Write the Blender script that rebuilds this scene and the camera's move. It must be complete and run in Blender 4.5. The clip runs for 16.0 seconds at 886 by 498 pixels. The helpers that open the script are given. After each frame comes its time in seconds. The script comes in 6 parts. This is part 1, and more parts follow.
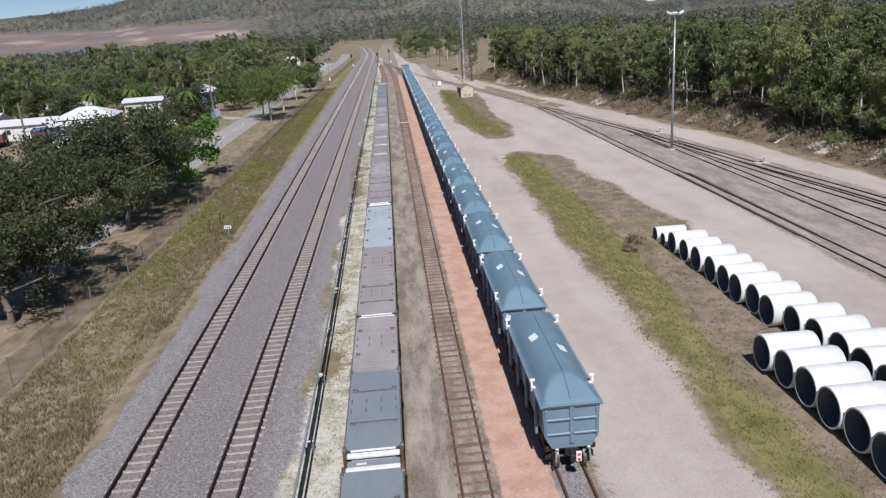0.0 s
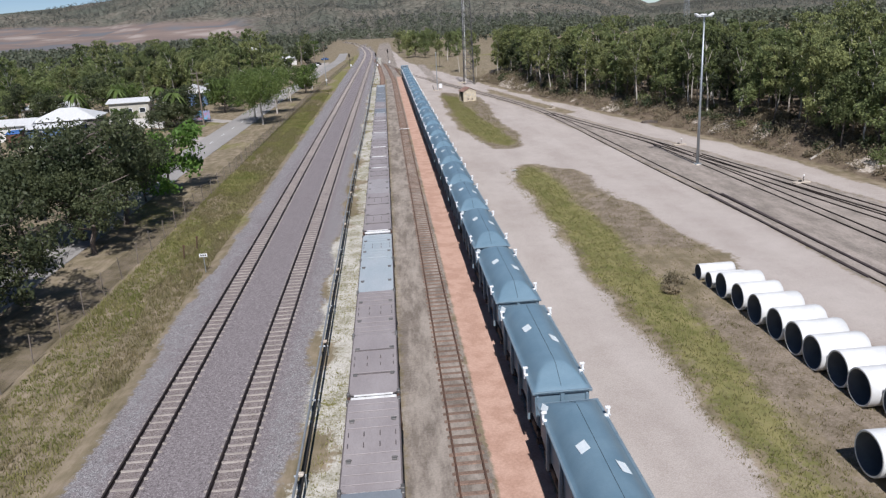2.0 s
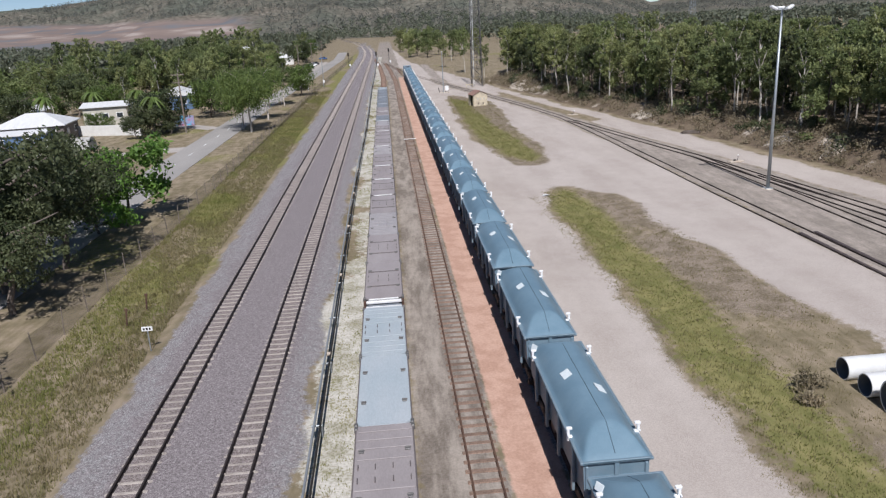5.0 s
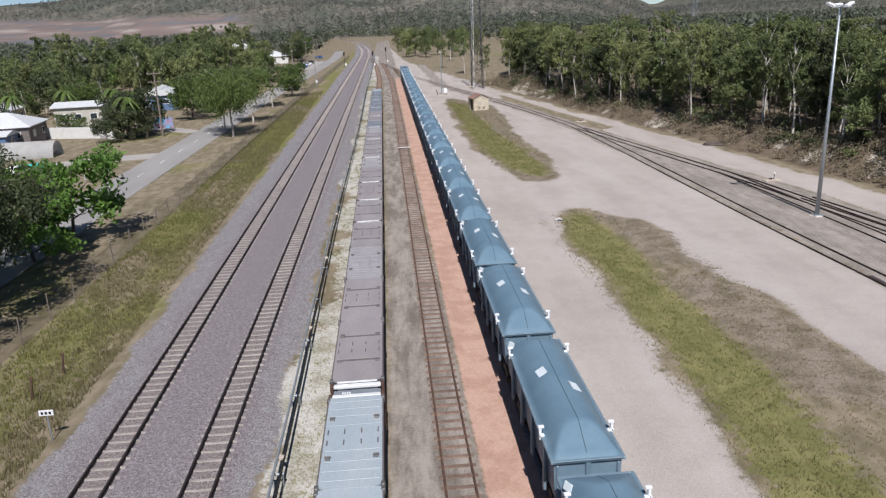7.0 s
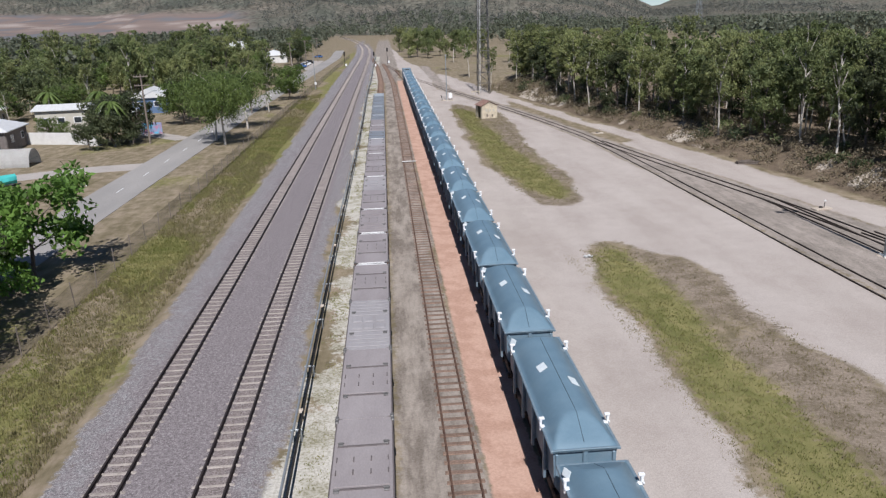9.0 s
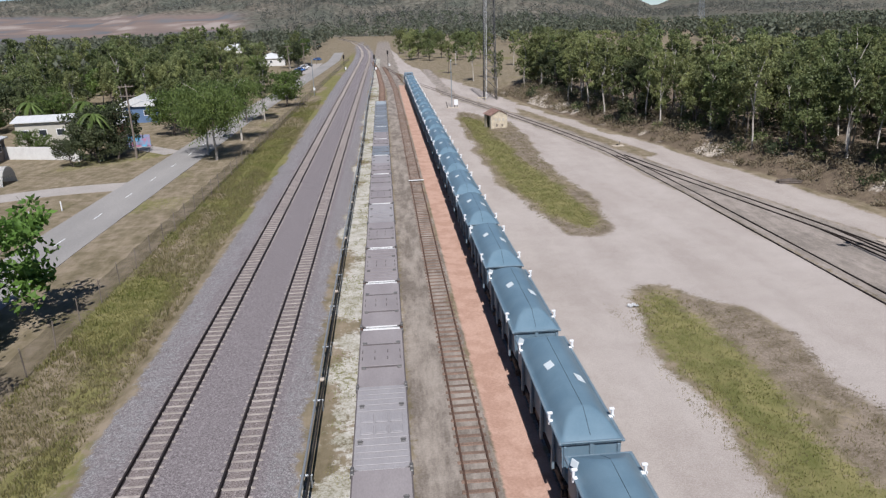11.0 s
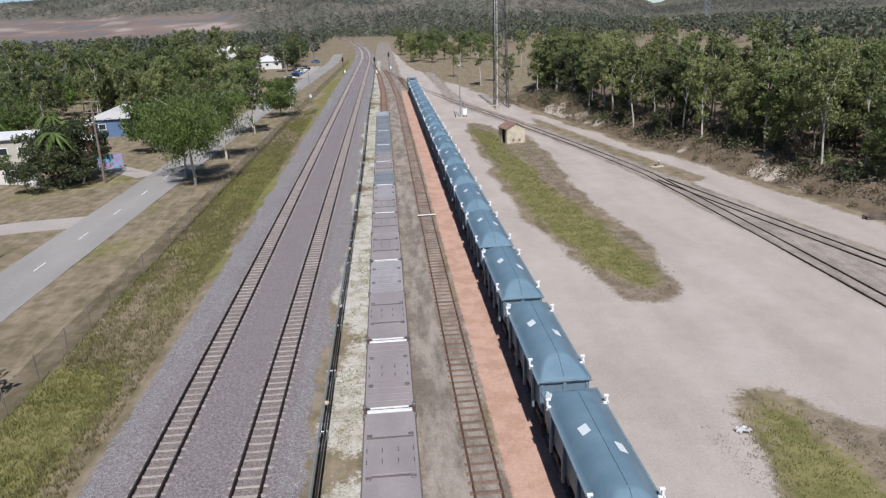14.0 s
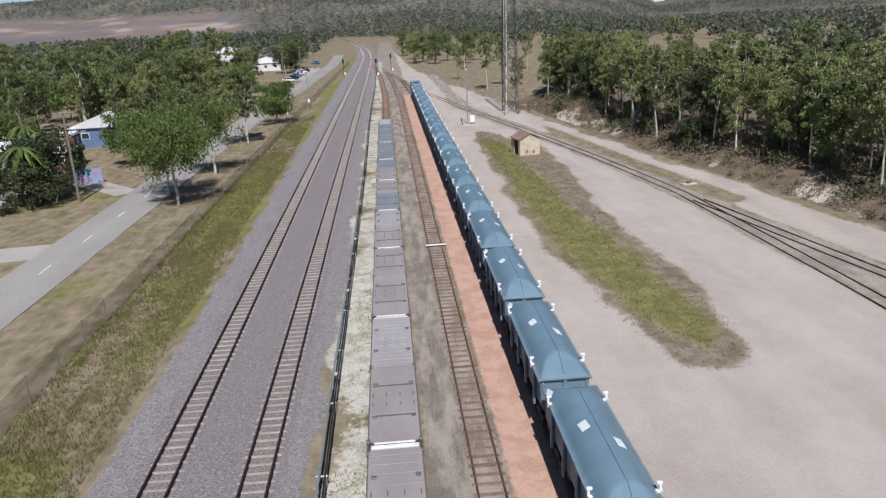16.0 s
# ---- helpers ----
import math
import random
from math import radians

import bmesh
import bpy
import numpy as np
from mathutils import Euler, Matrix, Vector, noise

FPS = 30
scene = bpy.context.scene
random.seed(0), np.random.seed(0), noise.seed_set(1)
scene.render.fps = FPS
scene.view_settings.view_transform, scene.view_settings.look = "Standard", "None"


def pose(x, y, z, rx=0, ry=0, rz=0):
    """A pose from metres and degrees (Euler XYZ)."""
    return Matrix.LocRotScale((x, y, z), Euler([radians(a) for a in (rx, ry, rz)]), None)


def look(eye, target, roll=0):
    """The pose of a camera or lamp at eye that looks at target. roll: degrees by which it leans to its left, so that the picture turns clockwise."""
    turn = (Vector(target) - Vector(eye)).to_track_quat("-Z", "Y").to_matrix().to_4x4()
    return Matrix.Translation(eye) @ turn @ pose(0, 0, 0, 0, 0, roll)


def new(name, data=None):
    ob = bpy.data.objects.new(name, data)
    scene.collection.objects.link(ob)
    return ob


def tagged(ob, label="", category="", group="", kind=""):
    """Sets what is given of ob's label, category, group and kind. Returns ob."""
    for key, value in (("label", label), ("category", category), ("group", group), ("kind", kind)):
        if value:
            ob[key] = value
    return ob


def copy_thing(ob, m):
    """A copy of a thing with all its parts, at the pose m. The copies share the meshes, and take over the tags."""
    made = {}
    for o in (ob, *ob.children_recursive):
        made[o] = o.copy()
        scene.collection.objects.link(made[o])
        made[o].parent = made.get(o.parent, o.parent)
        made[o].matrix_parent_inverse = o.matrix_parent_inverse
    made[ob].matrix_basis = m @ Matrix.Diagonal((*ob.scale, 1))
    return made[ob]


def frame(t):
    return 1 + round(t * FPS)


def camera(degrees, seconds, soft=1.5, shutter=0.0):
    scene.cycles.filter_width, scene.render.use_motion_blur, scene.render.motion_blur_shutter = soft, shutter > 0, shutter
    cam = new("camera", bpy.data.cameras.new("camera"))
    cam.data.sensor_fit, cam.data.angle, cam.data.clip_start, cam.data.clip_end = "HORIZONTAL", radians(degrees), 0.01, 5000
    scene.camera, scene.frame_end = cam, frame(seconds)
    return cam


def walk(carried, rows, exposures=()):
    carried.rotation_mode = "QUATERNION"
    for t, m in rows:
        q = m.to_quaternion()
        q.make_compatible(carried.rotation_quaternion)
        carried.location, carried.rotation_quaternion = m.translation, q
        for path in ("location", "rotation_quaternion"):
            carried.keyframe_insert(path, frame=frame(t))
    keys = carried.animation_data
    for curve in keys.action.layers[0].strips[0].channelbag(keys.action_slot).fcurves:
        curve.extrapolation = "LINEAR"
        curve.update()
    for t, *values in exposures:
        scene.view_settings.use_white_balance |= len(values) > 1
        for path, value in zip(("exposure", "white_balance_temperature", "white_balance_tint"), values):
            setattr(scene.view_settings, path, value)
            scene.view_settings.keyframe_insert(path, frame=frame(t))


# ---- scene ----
cam = camera(62.0, 16.0, soft=1.3)
ROWS = [
    (0.0, -0.185, -0.385, 16.621, -3.201, -17.116, -3.814),
    (0.5, -0.070, 1.586, 16.690, -3.257, -17.114, -3.717),
    (1.0, -0.044, 3.549, 16.729, -3.329, -17.112, -3.598),
    (1.5, -0.124, 5.760, 16.776, -3.401, -17.121, -3.384),
    (2.0, -0.326, 8.008, 16.730, -3.476, -17.150, -3.224),
    (2.5, -0.661, 10.325, 16.662, -3.531, -17.157, -3.190),
    (3.0, -0.906, 12.694, 16.652, -3.528, -17.193, -3.240),
    (3.5, -1.063, 15.175, 16.686, -3.496, -17.219, -3.291),
    (4.0, -1.096, 17.778, 16.655, -3.487, -17.236, -3.267),
    (6.5, -0.106, 30.783, 15.990, -3.693, -17.225, -2.694),
    (7.0, 0.017, 33.119, 15.990, -3.758, -17.244, -2.470),
    (7.5, 0.035, 35.295, 16.055, -3.818, -17.242, -2.236),
    (8.0, -0.025, 37.383, 16.194, -3.856, -17.260, -2.033),
    (8.5, -0.207, 39.392, 16.354, -3.898, -17.298, -1.883),
    (9.0, -0.436, 41.355, 16.551, -3.916, -17.325, -1.806),
    (11.5, -1.048, 51.985, 17.273, -3.955, -17.317, -2.099),
    (12.0, -1.045, 54.380, 17.349, -3.960, -17.313, -2.128),
    (12.5, -1.027, 56.775, 17.411, -3.946, -17.310, -2.157),
    (13.0, -1.070, 59.145, 17.444, -3.941, -17.326, -2.186),
    (13.5, -1.168, 61.439, 17.513, -3.895, -17.342, -2.310),
    (14.0, -1.243, 63.762, 17.626, -3.842, -17.378, -2.393),
    (14.5, -1.264, 66.126, 17.754, -3.804, -17.374, -2.464),
    (15.0, -1.246, 68.429, 17.832, -3.755, -17.410, -2.504),
    (15.5, -1.316, 70.601, 17.874, -3.739, -17.427, -2.533),
    (16.0, -1.342, 72.785, 17.894, -3.709, -17.413, -2.520),
]
walk(cam, [(t, pose(x, y, z, 90 + pitch, 0, yaw) @ pose(0, 0, 0, 0, 0, roll)) for t, x, y, z, yaw, pitch, roll in ROWS],
     exposures=[(0.0, 0.08, 6170, 12.6), (16.0, 0.05, 6190, 12.2)])

# ---- light ----
SUN_DIR = Vector((0.01, -0.79, 1.0)).normalized()      # towards the sun: behind the camera, high
world = bpy.data.worlds.new("world")
scene.world = world
world.use_nodes = True
wn = world.node_tree.nodes
sky = wn.new("ShaderNodeTexSky")
sky.sky_type, sky.sun_disc = "NISHITA", False
sky.sun_elevation = math.asin(SUN_DIR.z)
sky.sun_rotation = math.atan2(SUN_DIR.x, SUN_DIR.y)
sky.dust_density, sky.ozone_density, sky.air_density, sky.altitude = 0.0, 2.0, 0.7, 1500
wn["Background"].inputs["Strength"].default_value = 0.07
world.node_tree.links.new(sky.outputs["Color"], wn["Background"].inputs["Color"])
sun_data = bpy.data.lights.new("sun", "SUN")
sun_data.energy, sun_data.angle, sun_data.color = 5.0, radians(0.6), (1.0, 0.97, 0.93)
sun = new("sun", sun_data)
sun.matrix_world = look(SUN_DIR * 200, (0, 0, 0))

# ---- materials ----


def mat(name, base, alt=None, scale=3.0, rough=0.8, metal=0.0, bump=0.0, bscale=40.0, fine=0.0, island=0.0, stretch=None, spec=0.4):
    """A surface with two scales of variation: large stains (alt, scale) and fine grain (fine, bscale)."""
    m = bpy.data.materials.new(name)
    m.use_nodes = True
    nt = m.node_tree
    n, ln = nt.nodes, nt.links
    bsdf = n["Principled BSDF"]
    bsdf.inputs["Roughness"].default_value = rough
    bsdf.inputs["Metallic"].default_value = metal
    bsdf.inputs["Specular IOR Level"].default_value = spec
    geo = n.new("ShaderNodeNewGeometry")
    vec = geo.outputs["Position"]
    if stretch:
        mp = n.new("ShaderNodeMapping")
        mp.inputs["Scale"].default_value = stretch
        ln.new(vec, mp.inputs["Vector"])
        vec = mp.outputs["Vector"]
    big = n.new("ShaderNodeTexNoise")
    big.inputs["Scale"].default_value, big.inputs["Detail"].default_value, big.inputs["Roughness"].default_value = scale, 6, 0.65
    ln.new(vec, big.inputs["Vector"])
    ramp = n.new("ShaderNodeValToRGB")
    ramp.color_ramp.elements[0].position, ramp.color_ramp.elements[1].position = 0.38, 0.66
    ramp.color_ramp.elements[0].color = (*base, 1)
    ramp.color_ramp.elements[1].color = (*(alt or base), 1)
    ln.new(big.outputs["Fac"], ramp.inputs["Fac"])
    col = ramp.outputs["Color"]
    small = n.new("ShaderNodeTexNoise")
    small.inputs["Scale"].default_value, small.inputs["Detail"].default_value = bscale, 4
    ln.new(vec, small.inputs["Vector"])
    if fine:
        mr = n.new("ShaderNodeMapRange")
        mr.inputs["From Min"].default_value, mr.inputs["From Max"].default_value = 0.3, 0.7
        mr.inputs["To Min"].default_value, mr.inputs["To Max"].default_value = 1 - fine, 1 + fine
        ln.new(small.outputs["Fac"], mr.inputs["Value"])
        mx = n.new("ShaderNodeVectorMath")
        mx.operation = "SCALE"
        ln.new(col, mx.inputs[0])
        ln.new(mr.outputs["Result"], mx.inputs["Scale"])
        col = mx.outputs["Vector"]
    if island:
        rnd = n.new("ShaderNodeObjectInfo")
        mr = n.new("ShaderNodeMath")
        mr.operation = "ADD"
        ln.new(rnd.outputs["Random"], mr.inputs[0])
        ln.new(geo.outputs["Random Per Island"], mr.inputs[1])
        m2 = n.new("ShaderNodeMapRange")
        m2.inputs["From Max"].default_value = 2.0
        m2.inputs["To Min"].default_value, m2.inputs["To Max"].default_value = 1 - island, 1 + island
        ln.new(mr.outputs[0], m2.inputs["Value"])
        mx = n.new("ShaderNodeVectorMath")
        mx.operation = "SCALE"
        ln.new(col, mx.inputs[0])
        ln.new(m2.outputs["Result"], mx.inputs["Scale"])
        col = mx.outputs["Vector"]
    ln.new(col, bsdf.inputs["Base Color"])
    if bump:
        b = n.new("ShaderNodeBump")
        b.inputs["Strength"].default_value, b.inputs["Distance"].default_value = bump, 0.05
        ln.new(small.outputs["Fac"], b.inputs["Height"])
        ln.new(b.outputs["Normal"], bsdf.inputs["Normal"])
    return m


def leaf_mat(name, base, alt, island=0.45, thin=0.35):
    """Foliage: thin leaves that let some light through, each clump a little different."""
    m = mat(name, base, alt, 0.35, 0.55, 0, 0, 9.0, 0.25, island, spec=0.3)
    nt = m.node_tree
    bsdf, out = nt.nodes["Principled BSDF"], nt.nodes["Material Output"]
    tr = nt.nodes.new("ShaderNodeBsdfTranslucent")
    nt.links.new(bsdf.inputs["Base Color"].links[0].from_socket, tr.inputs["Color"])
    mix = nt.nodes.new("ShaderNodeMixShader")
    mix.inputs["Fac"].default_value = thin
    nt.links.new(bsdf.outputs[0], mix.inputs[1])
    nt.links.new(tr.outputs[0], mix.inputs[2])
    nt.links.new(mix.outputs[0], out.inputs["Surface"])
    return m


# dark brown rail, darkened further to paint in its shadow on the ballast
M_RAIL = mat("shaded_rail_steel", (0.030, 0.024, 0.023), (0.05, 0.036, 0.032), 1.5, 0.55, 0.3, 0.2, 30, 0.2)
M_RAIL_RUST = mat("rusty_rail", (0.085, 0.048, 0.036), (0.13, 0.075, 0.05), 1.5, 0.8, 0.1, 0.3, 30, 0.25)
M_RAIL_YARD = mat("yard_rail", (0.10, 0.08, 0.07), (0.14, 0.105, 0.09), 1.0, 0.7, 0.2, 0.2, 30, 0.2)
M_RAIL_DARK = mat("greasy_yard_rail", (0.045, 0.034, 0.029), (0.075, 0.057, 0.048), 1.0, 0.7, 0.2, 0.2, 30, 0.2)
M_GREASE = mat("dull_purple_grease", (0.060, 0.046, 0.048), (0.085, 0.066, 0.066), 1.2, 0.8, 0, 0.2, 20, 0.2)
M_SLEEPER = mat("concrete_sleeper", (0.39, 0.345, 0.31), (0.27, 0.235, 0.21), 2.5, 0.9, 0, 0.3, 25, 0.15, 0.2)
M_SLEEPER_WOOD = mat("timber_sleeper", (0.215, 0.145, 0.11), (0.145, 0.10, 0.078), 2.0, 0.9, 0, 0.5, 18, 0.3, 0.4)
M_SEAM = mat("dark_blue_sealant", (0.045, 0.07, 0.09), (0.06, 0.085, 0.105), 3, 0.6)
M_BLUE = mat("blue_fibreglass_lid", (0.128, 0.205, 0.262), (0.158, 0.240, 0.298), 0.9, 0.42, 0, 0.02, 30, 0.05, 0.07)
M_BLUE_STEEL = mat("blue_painted_steel", (0.145, 0.225, 0.285), (0.18, 0.25, 0.305), 1.6, 0.5, 0.05, 0.05, 35, 0.08, 0.08)
M_BLUE_EDGE = mat("worn_blue_edge", (0.20, 0.26, 0.30), (0.14, 0.20, 0.25), 3.0, 0.55, 0.1, 0.05, 30, 0.1)
M_WHITE = mat("white_paint", (0.80, 0.80, 0.80), (0.72, 0.72, 0.71), 5, 0.5, 0, 0.05, 40, 0.05)
M_TAG = mat("white_placard", (0.62, 0.68, 0.70), (0.72, 0.76, 0.77), 6, 0.5, 0, 0.02, 40, 0.05)
M_RED = mat("red_marker", (0.55, 0.04, 0.03), (0.45, 0.05, 0.04), 6, 0.5)
M_BLACK = mat("black_steel", (0.018, 0.017, 0.017), (0.035, 0.032, 0.03), 4, 0.7, 0.2, 0.2, 30, 0.2)
M_WHEEL = mat("wheel_steel", (0.12, 0.10, 0.09), (0.22, 0.20, 0.18), 6, 0.5, 0.6)
M_LID_GREY = mat("warm_grey_lid", (0.262, 0.232, 0.230), (0.31, 0.278, 0.274), 0.7, 0.6, 0, 0.06, 25, 0.08, 0.10, (1, 0.35, 1))
M_LID_BLUE = mat("blue_grey_lid", (0.185, 0.205, 0.23), (0.215, 0.235, 0.255), 0.7, 0.6, 0, 0.06, 25, 0.08, 0.08, (1, 0.35, 1))
M_LID_PALE = mat("pale_grey_lid", (0.33, 0.375, 0.40), (0.38, 0.41, 0.43), 0.7, 0.55, 0, 0.06, 25, 0.08, 0.06, (1, 0.35, 1))
M_LID_ASH = mat("ash_grey_lid", (0.30, 0.282, 0.285), (0.355, 0.335, 0.338), 0.7, 0.6, 0, 0.06, 25, 0.08, 0.06, (1, 0.35, 1))
# near-black: the shade on the box walls is painted into this colour
M_SIDE_SHADE = mat("shaded_box_side", (0.035, 0.033, 0.035), (0.06, 0.05, 0.05), 1.0, 0.8, 0, 0.1, 20, 0.2)
M_BOX_RAIL = mat("dull_brown_grey_steel", (0.150, 0.128, 0.125), (0.115, 0.098, 0.095), 2.0, 0.7, 0.1, 0.1, 25, 0.12)
# near-white: sunlight on the box ends is put into this colour
M_SUNLIT_END = mat("sunlit_end_paint", (0.72, 0.72, 0.71), (0.58, 0.57, 0.56), 2.5, 0.6, 0, 0.1, 30, 0.1)
M_PIPE = mat("new_concrete_pipe", (0.70, 0.70, 0.69), (0.60, 0.60, 0.59), 1.2, 0.75, 0, 0.1, 30, 0.06, 0.05)
# same concrete, much darker: the shade inside the pipes is painted in
M_PIPE_SHADE = mat("shaded_pipe_bore", (0.12, 0.13, 0.14), (0.09, 0.098, 0.108), 1.2, 0.85, 0, 0.1, 30, 0.1)
M_GALV = mat("galvanised_steel", (0.42, 0.45, 0.47), (0.34, 0.37, 0.39), 2, 0.45, 0.55, 0.05, 30, 0.08)
M_TOWER = mat("weathered_grey_steel", (0.13, 0.125, 0.12), (0.20, 0.19, 0.18), 2, 0.6, 0.4)
M_CREAM = mat("cream_painted_board", (0.62, 0.54, 0.40), (0.42, 0.36, 0.28), 1.4, 0.8, 0, 0.2, 20, 0.2)
M_RUST_ROOF = mat("rusted_iron_roof", (0.23, 0.12, 0.09), (0.33, 0.23, 0.19), 1.2, 0.75, 0.1, 0.2, 20, 0.2, 0, (6, 1, 1))
M_TIMBER = mat("weathered_timber", (0.24, 0.20, 0.165), (0.17, 0.14, 0.12), 2.0, 0.9, 0, 0.4, 20, 0.2, 0.2)
M_ROAD = mat("grey_asphalt", (0.27, 0.255, 0.24), (0.33, 0.31, 0.29), 0.18, 0.92, 0, 0.25, 14, 0.10, 0, (1, 0.25, 1))
M_DRIVE = mat("pale_drive", (0.40, 0.36, 0.33), (0.34, 0.31, 0.28), 0.3, 0.95, 0, 0.2, 10, 0.12)
M_TRUNK_PALE = mat("pale_eucalypt_bark", (0.56, 0.52, 0.46), (0.33, 0.29, 0.25), 1.4, 0.9, 0, 0.4, 16, 0.2, 0.25, (1, 1, 0.3))
M_TRUNK_DARK = mat("dark_bark", (0.16, 0.13, 0.11), (0.09, 0.075, 0.065), 1.4, 0.95, 0, 0.5, 16, 0.25, 0.25, (1, 1, 0.3))
M_LEAF_EUC = leaf_mat("eucalypt_leaves", (0.200, 0.235, 0.092), (0.115, 0.145, 0.060))
M_LEAF_EUC2 = leaf_mat("olive_leaves", (0.280, 0.300, 0.120), (0.170, 0.198, 0.085))
# the paler second tone paints highlights onto the dark canopy
M_LEAF_DARK = leaf_mat("glinting_dark_leaves", (0.050, 0.066, 0.032), (0.115, 0.130, 0.060))
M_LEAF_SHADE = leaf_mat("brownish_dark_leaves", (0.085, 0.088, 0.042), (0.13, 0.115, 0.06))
M_LEAF_BRIGHT = leaf_mat("bright_leaves", (0.16, 0.27, 0.055), (0.10, 0.19, 0.04))
M_LEAF_MID = leaf_mat("fresh_green_leaves", (0.200, 0.262, 0.075), (0.100, 0.145, 0.044))
M_LEAF_GARDEN = leaf_mat("garden_leaves", (0.150, 0.210, 0.055), (0.080, 0.118, 0.036))
# far and hill leaves are greyed: distance haze is painted into them
M_LEAF_FAR = leaf_mat("hazed_far_leaves", (0.115, 0.135, 0.088), (0.150, 0.155, 0.115), 0.5)
M_LEAF_HILL = leaf_mat("hazed_hill_leaves", (0.150, 0.160, 0.135), (0.185, 0.178, 0.152), 0.3)
M_SHRUB = leaf_mat("dry_shrub", (0.30, 0.245, 0.165), (0.19, 0.165, 0.10), 0.4)
M_GRASS_G = leaf_mat("green_grass_blades", (0.225, 0.240, 0.075), (0.36, 0.325, 0.145), 0.12, 0.5)
M_GRASS_D = leaf_mat("dry_grass_blades", (0.32, 0.272, 0.15), (0.245, 0.225, 0.105), 0.12, 0.5)
M_ROOF_WHITE = mat("white_metal_roof", (0.72, 0.72, 0.71), (0.62, 0.62, 0.61), 0.8, 0.45, 0.1, 0.05, 20, 0.04, 0, (5, 1, 1))
M_ROOF_BLUE = mat("blue_metal_roof", (0.045, 0.13, 0.36), (0.06, 0.16, 0.40), 0.8, 0.45)
M_WALL_WHITE = mat("white_wall", (0.68, 0.67, 0.64), (0.60, 0.58, 0.55), 1.0, 0.7, 0, 0.1, 20, 0.08)
M_WALL_BLUE = mat("blue_weatherboard", (0.12, 0.19, 0.32), (0.10, 0.16, 0.27), 1.0, 0.7, 0, 0.1, 20, 0.08)
M_WALL_BROWN = mat("brown_board", (0.16, 0.075, 0.055), (0.12, 0.06, 0.045), 1.0, 0.8)
M_WALL_CREAM = mat("cream_wall", (0.52, 0.49, 0.42), (0.44, 0.41, 0.35), 1.0, 0.8)
M_WALL_GREY = mat("grey_brown_brick", (0.20, 0.175, 0.16), (0.155, 0.135, 0.125), 1.5, 0.85, 0, 0.1, 20, 0.12)
M_GLASS = mat("dark_window_glass", (0.03, 0.035, 0.04), (0.05, 0.055, 0.06), 2.0, 0.12, 0, spec=0.6)
M_TEAL = mat("teal_tarpaulin", (0.06, 0.42, 0.40), (0.08, 0.50, 0.47), 2.0, 0.6)
M_MURAL = mat("painted_fence_mural", (0.10, 0.42, 0.62), (0.50, 0.16, 0.24), 1.1, 0.7)
M_SAND = mat("pale_eroded_clay", (0.52, 0.46, 0.39), (0.42, 0.34, 0.27), 1.2, 0.95, 0, 0.5, 8, 0.2)
M_LAMP_GLASS = mat("lamp_diffuser", (0.85, 0.87, 0.9), (0.75, 0.77, 0.8), 4, 0.3)


def wire_mat():
    """Chain-link mesh: thin wires with open holes between them."""
    m = bpy.data.materials.new("chain_link")
    m.use_nodes = True
    nt = m.node_tree
    bsdf, out = nt.nodes["Principled BSDF"], nt.nodes["Material Output"]
    bsdf.inputs["Base Color"].default_value = (0.13, 0.115, 0.115, 1)
    bsdf.inputs["Roughness"].default_value = 0.7
    clear = nt.nodes.new("ShaderNodeBsdfTransparent")
    mix = nt.nodes.new("ShaderNodeMixShader")
    mix.inputs["Fac"].default_value = 0.34
    nt.links.new(clear.outputs[0], mix.inputs[1])
    nt.links.new(bsdf.outputs[0], mix.inputs[2])
    nt.links.new(mix.outputs[0], out.inputs["Surface"])
    return m


M_WIRE = wire_mat()


# ---- mesh helpers ----


def bm_box(bm, cx, cy, cz, sx, sy, sz, rot=0.0, bevel=0.0):
    """A box by centre and full size, turned about z, its edges bevelled where asked."""
    r = bmesh.ops.create_cube(bm, size=1.0, matrix=Matrix.Translation((cx, cy, cz)) @ Matrix.Rotation(rot, 4, "Z") @ Matrix.Diagonal((sx, sy, sz, 1)))
    if bevel:
        es = list({e for v in r["verts"] for e in v.link_edges})
        bmesh.ops.bevel(bm, geom=es, offset=bevel, segments=1, affect="EDGES")


def bm_tube(bm, a, b, r0, r1=None, seg=8, caps=True):
    """A tapered round bar from a to b."""
    a, b = Vector(a), Vector(b)
    d = b - a
    m = Matrix.Translation((a + b) / 2) @ d.to_track_quat("Z", "Y").to_matrix().to_4x4()
    bmesh.ops.create_cone(bm, cap_ends=caps, segments=seg, radius1=r0, radius2=r0 if r1 is None else r1, depth=d.length, matrix=m)


def mesh_of(name, bm, material, smooth=False):
    me = bpy.data.meshes.new(name)
    bm.to_mesh(me)
    bm.free()
    for mm in material if isinstance(material, (list, tuple)) else [material]:
        me.materials.append(mm)
    if smooth:
        me.polygons.foreach_set("use_smooth", [True] * len(me.polygons))
    return me


def part(name, bm, material, parent, label="", smooth=False):
    """One mesh object under a thing or under a part."""
    me = bm if isinstance(bm, bpy.types.Mesh) else mesh_of(name, bm, material, smooth)
    ob = new(name, me)
    ob.parent = parent
    if label:
        tagged(ob, label)
    return ob


def empty(name, m, label, category, group="", kind=""):
    ob = new(name)
    ob.matrix_world = m
    ob.matrix_basis = m
    return tagged(ob, label, category, group, kind)


def np_mesh(name, verts, faces, material):
    me = bpy.data.meshes.new(name)
    me.from_pydata(verts.tolist() if hasattr(verts, "tolist") else verts, [], faces.tolist() if hasattr(faces, "tolist") else faces)
    for mm in material if isinstance(material, (list, tuple)) else [material]:
        me.materials.append(mm)
    return me


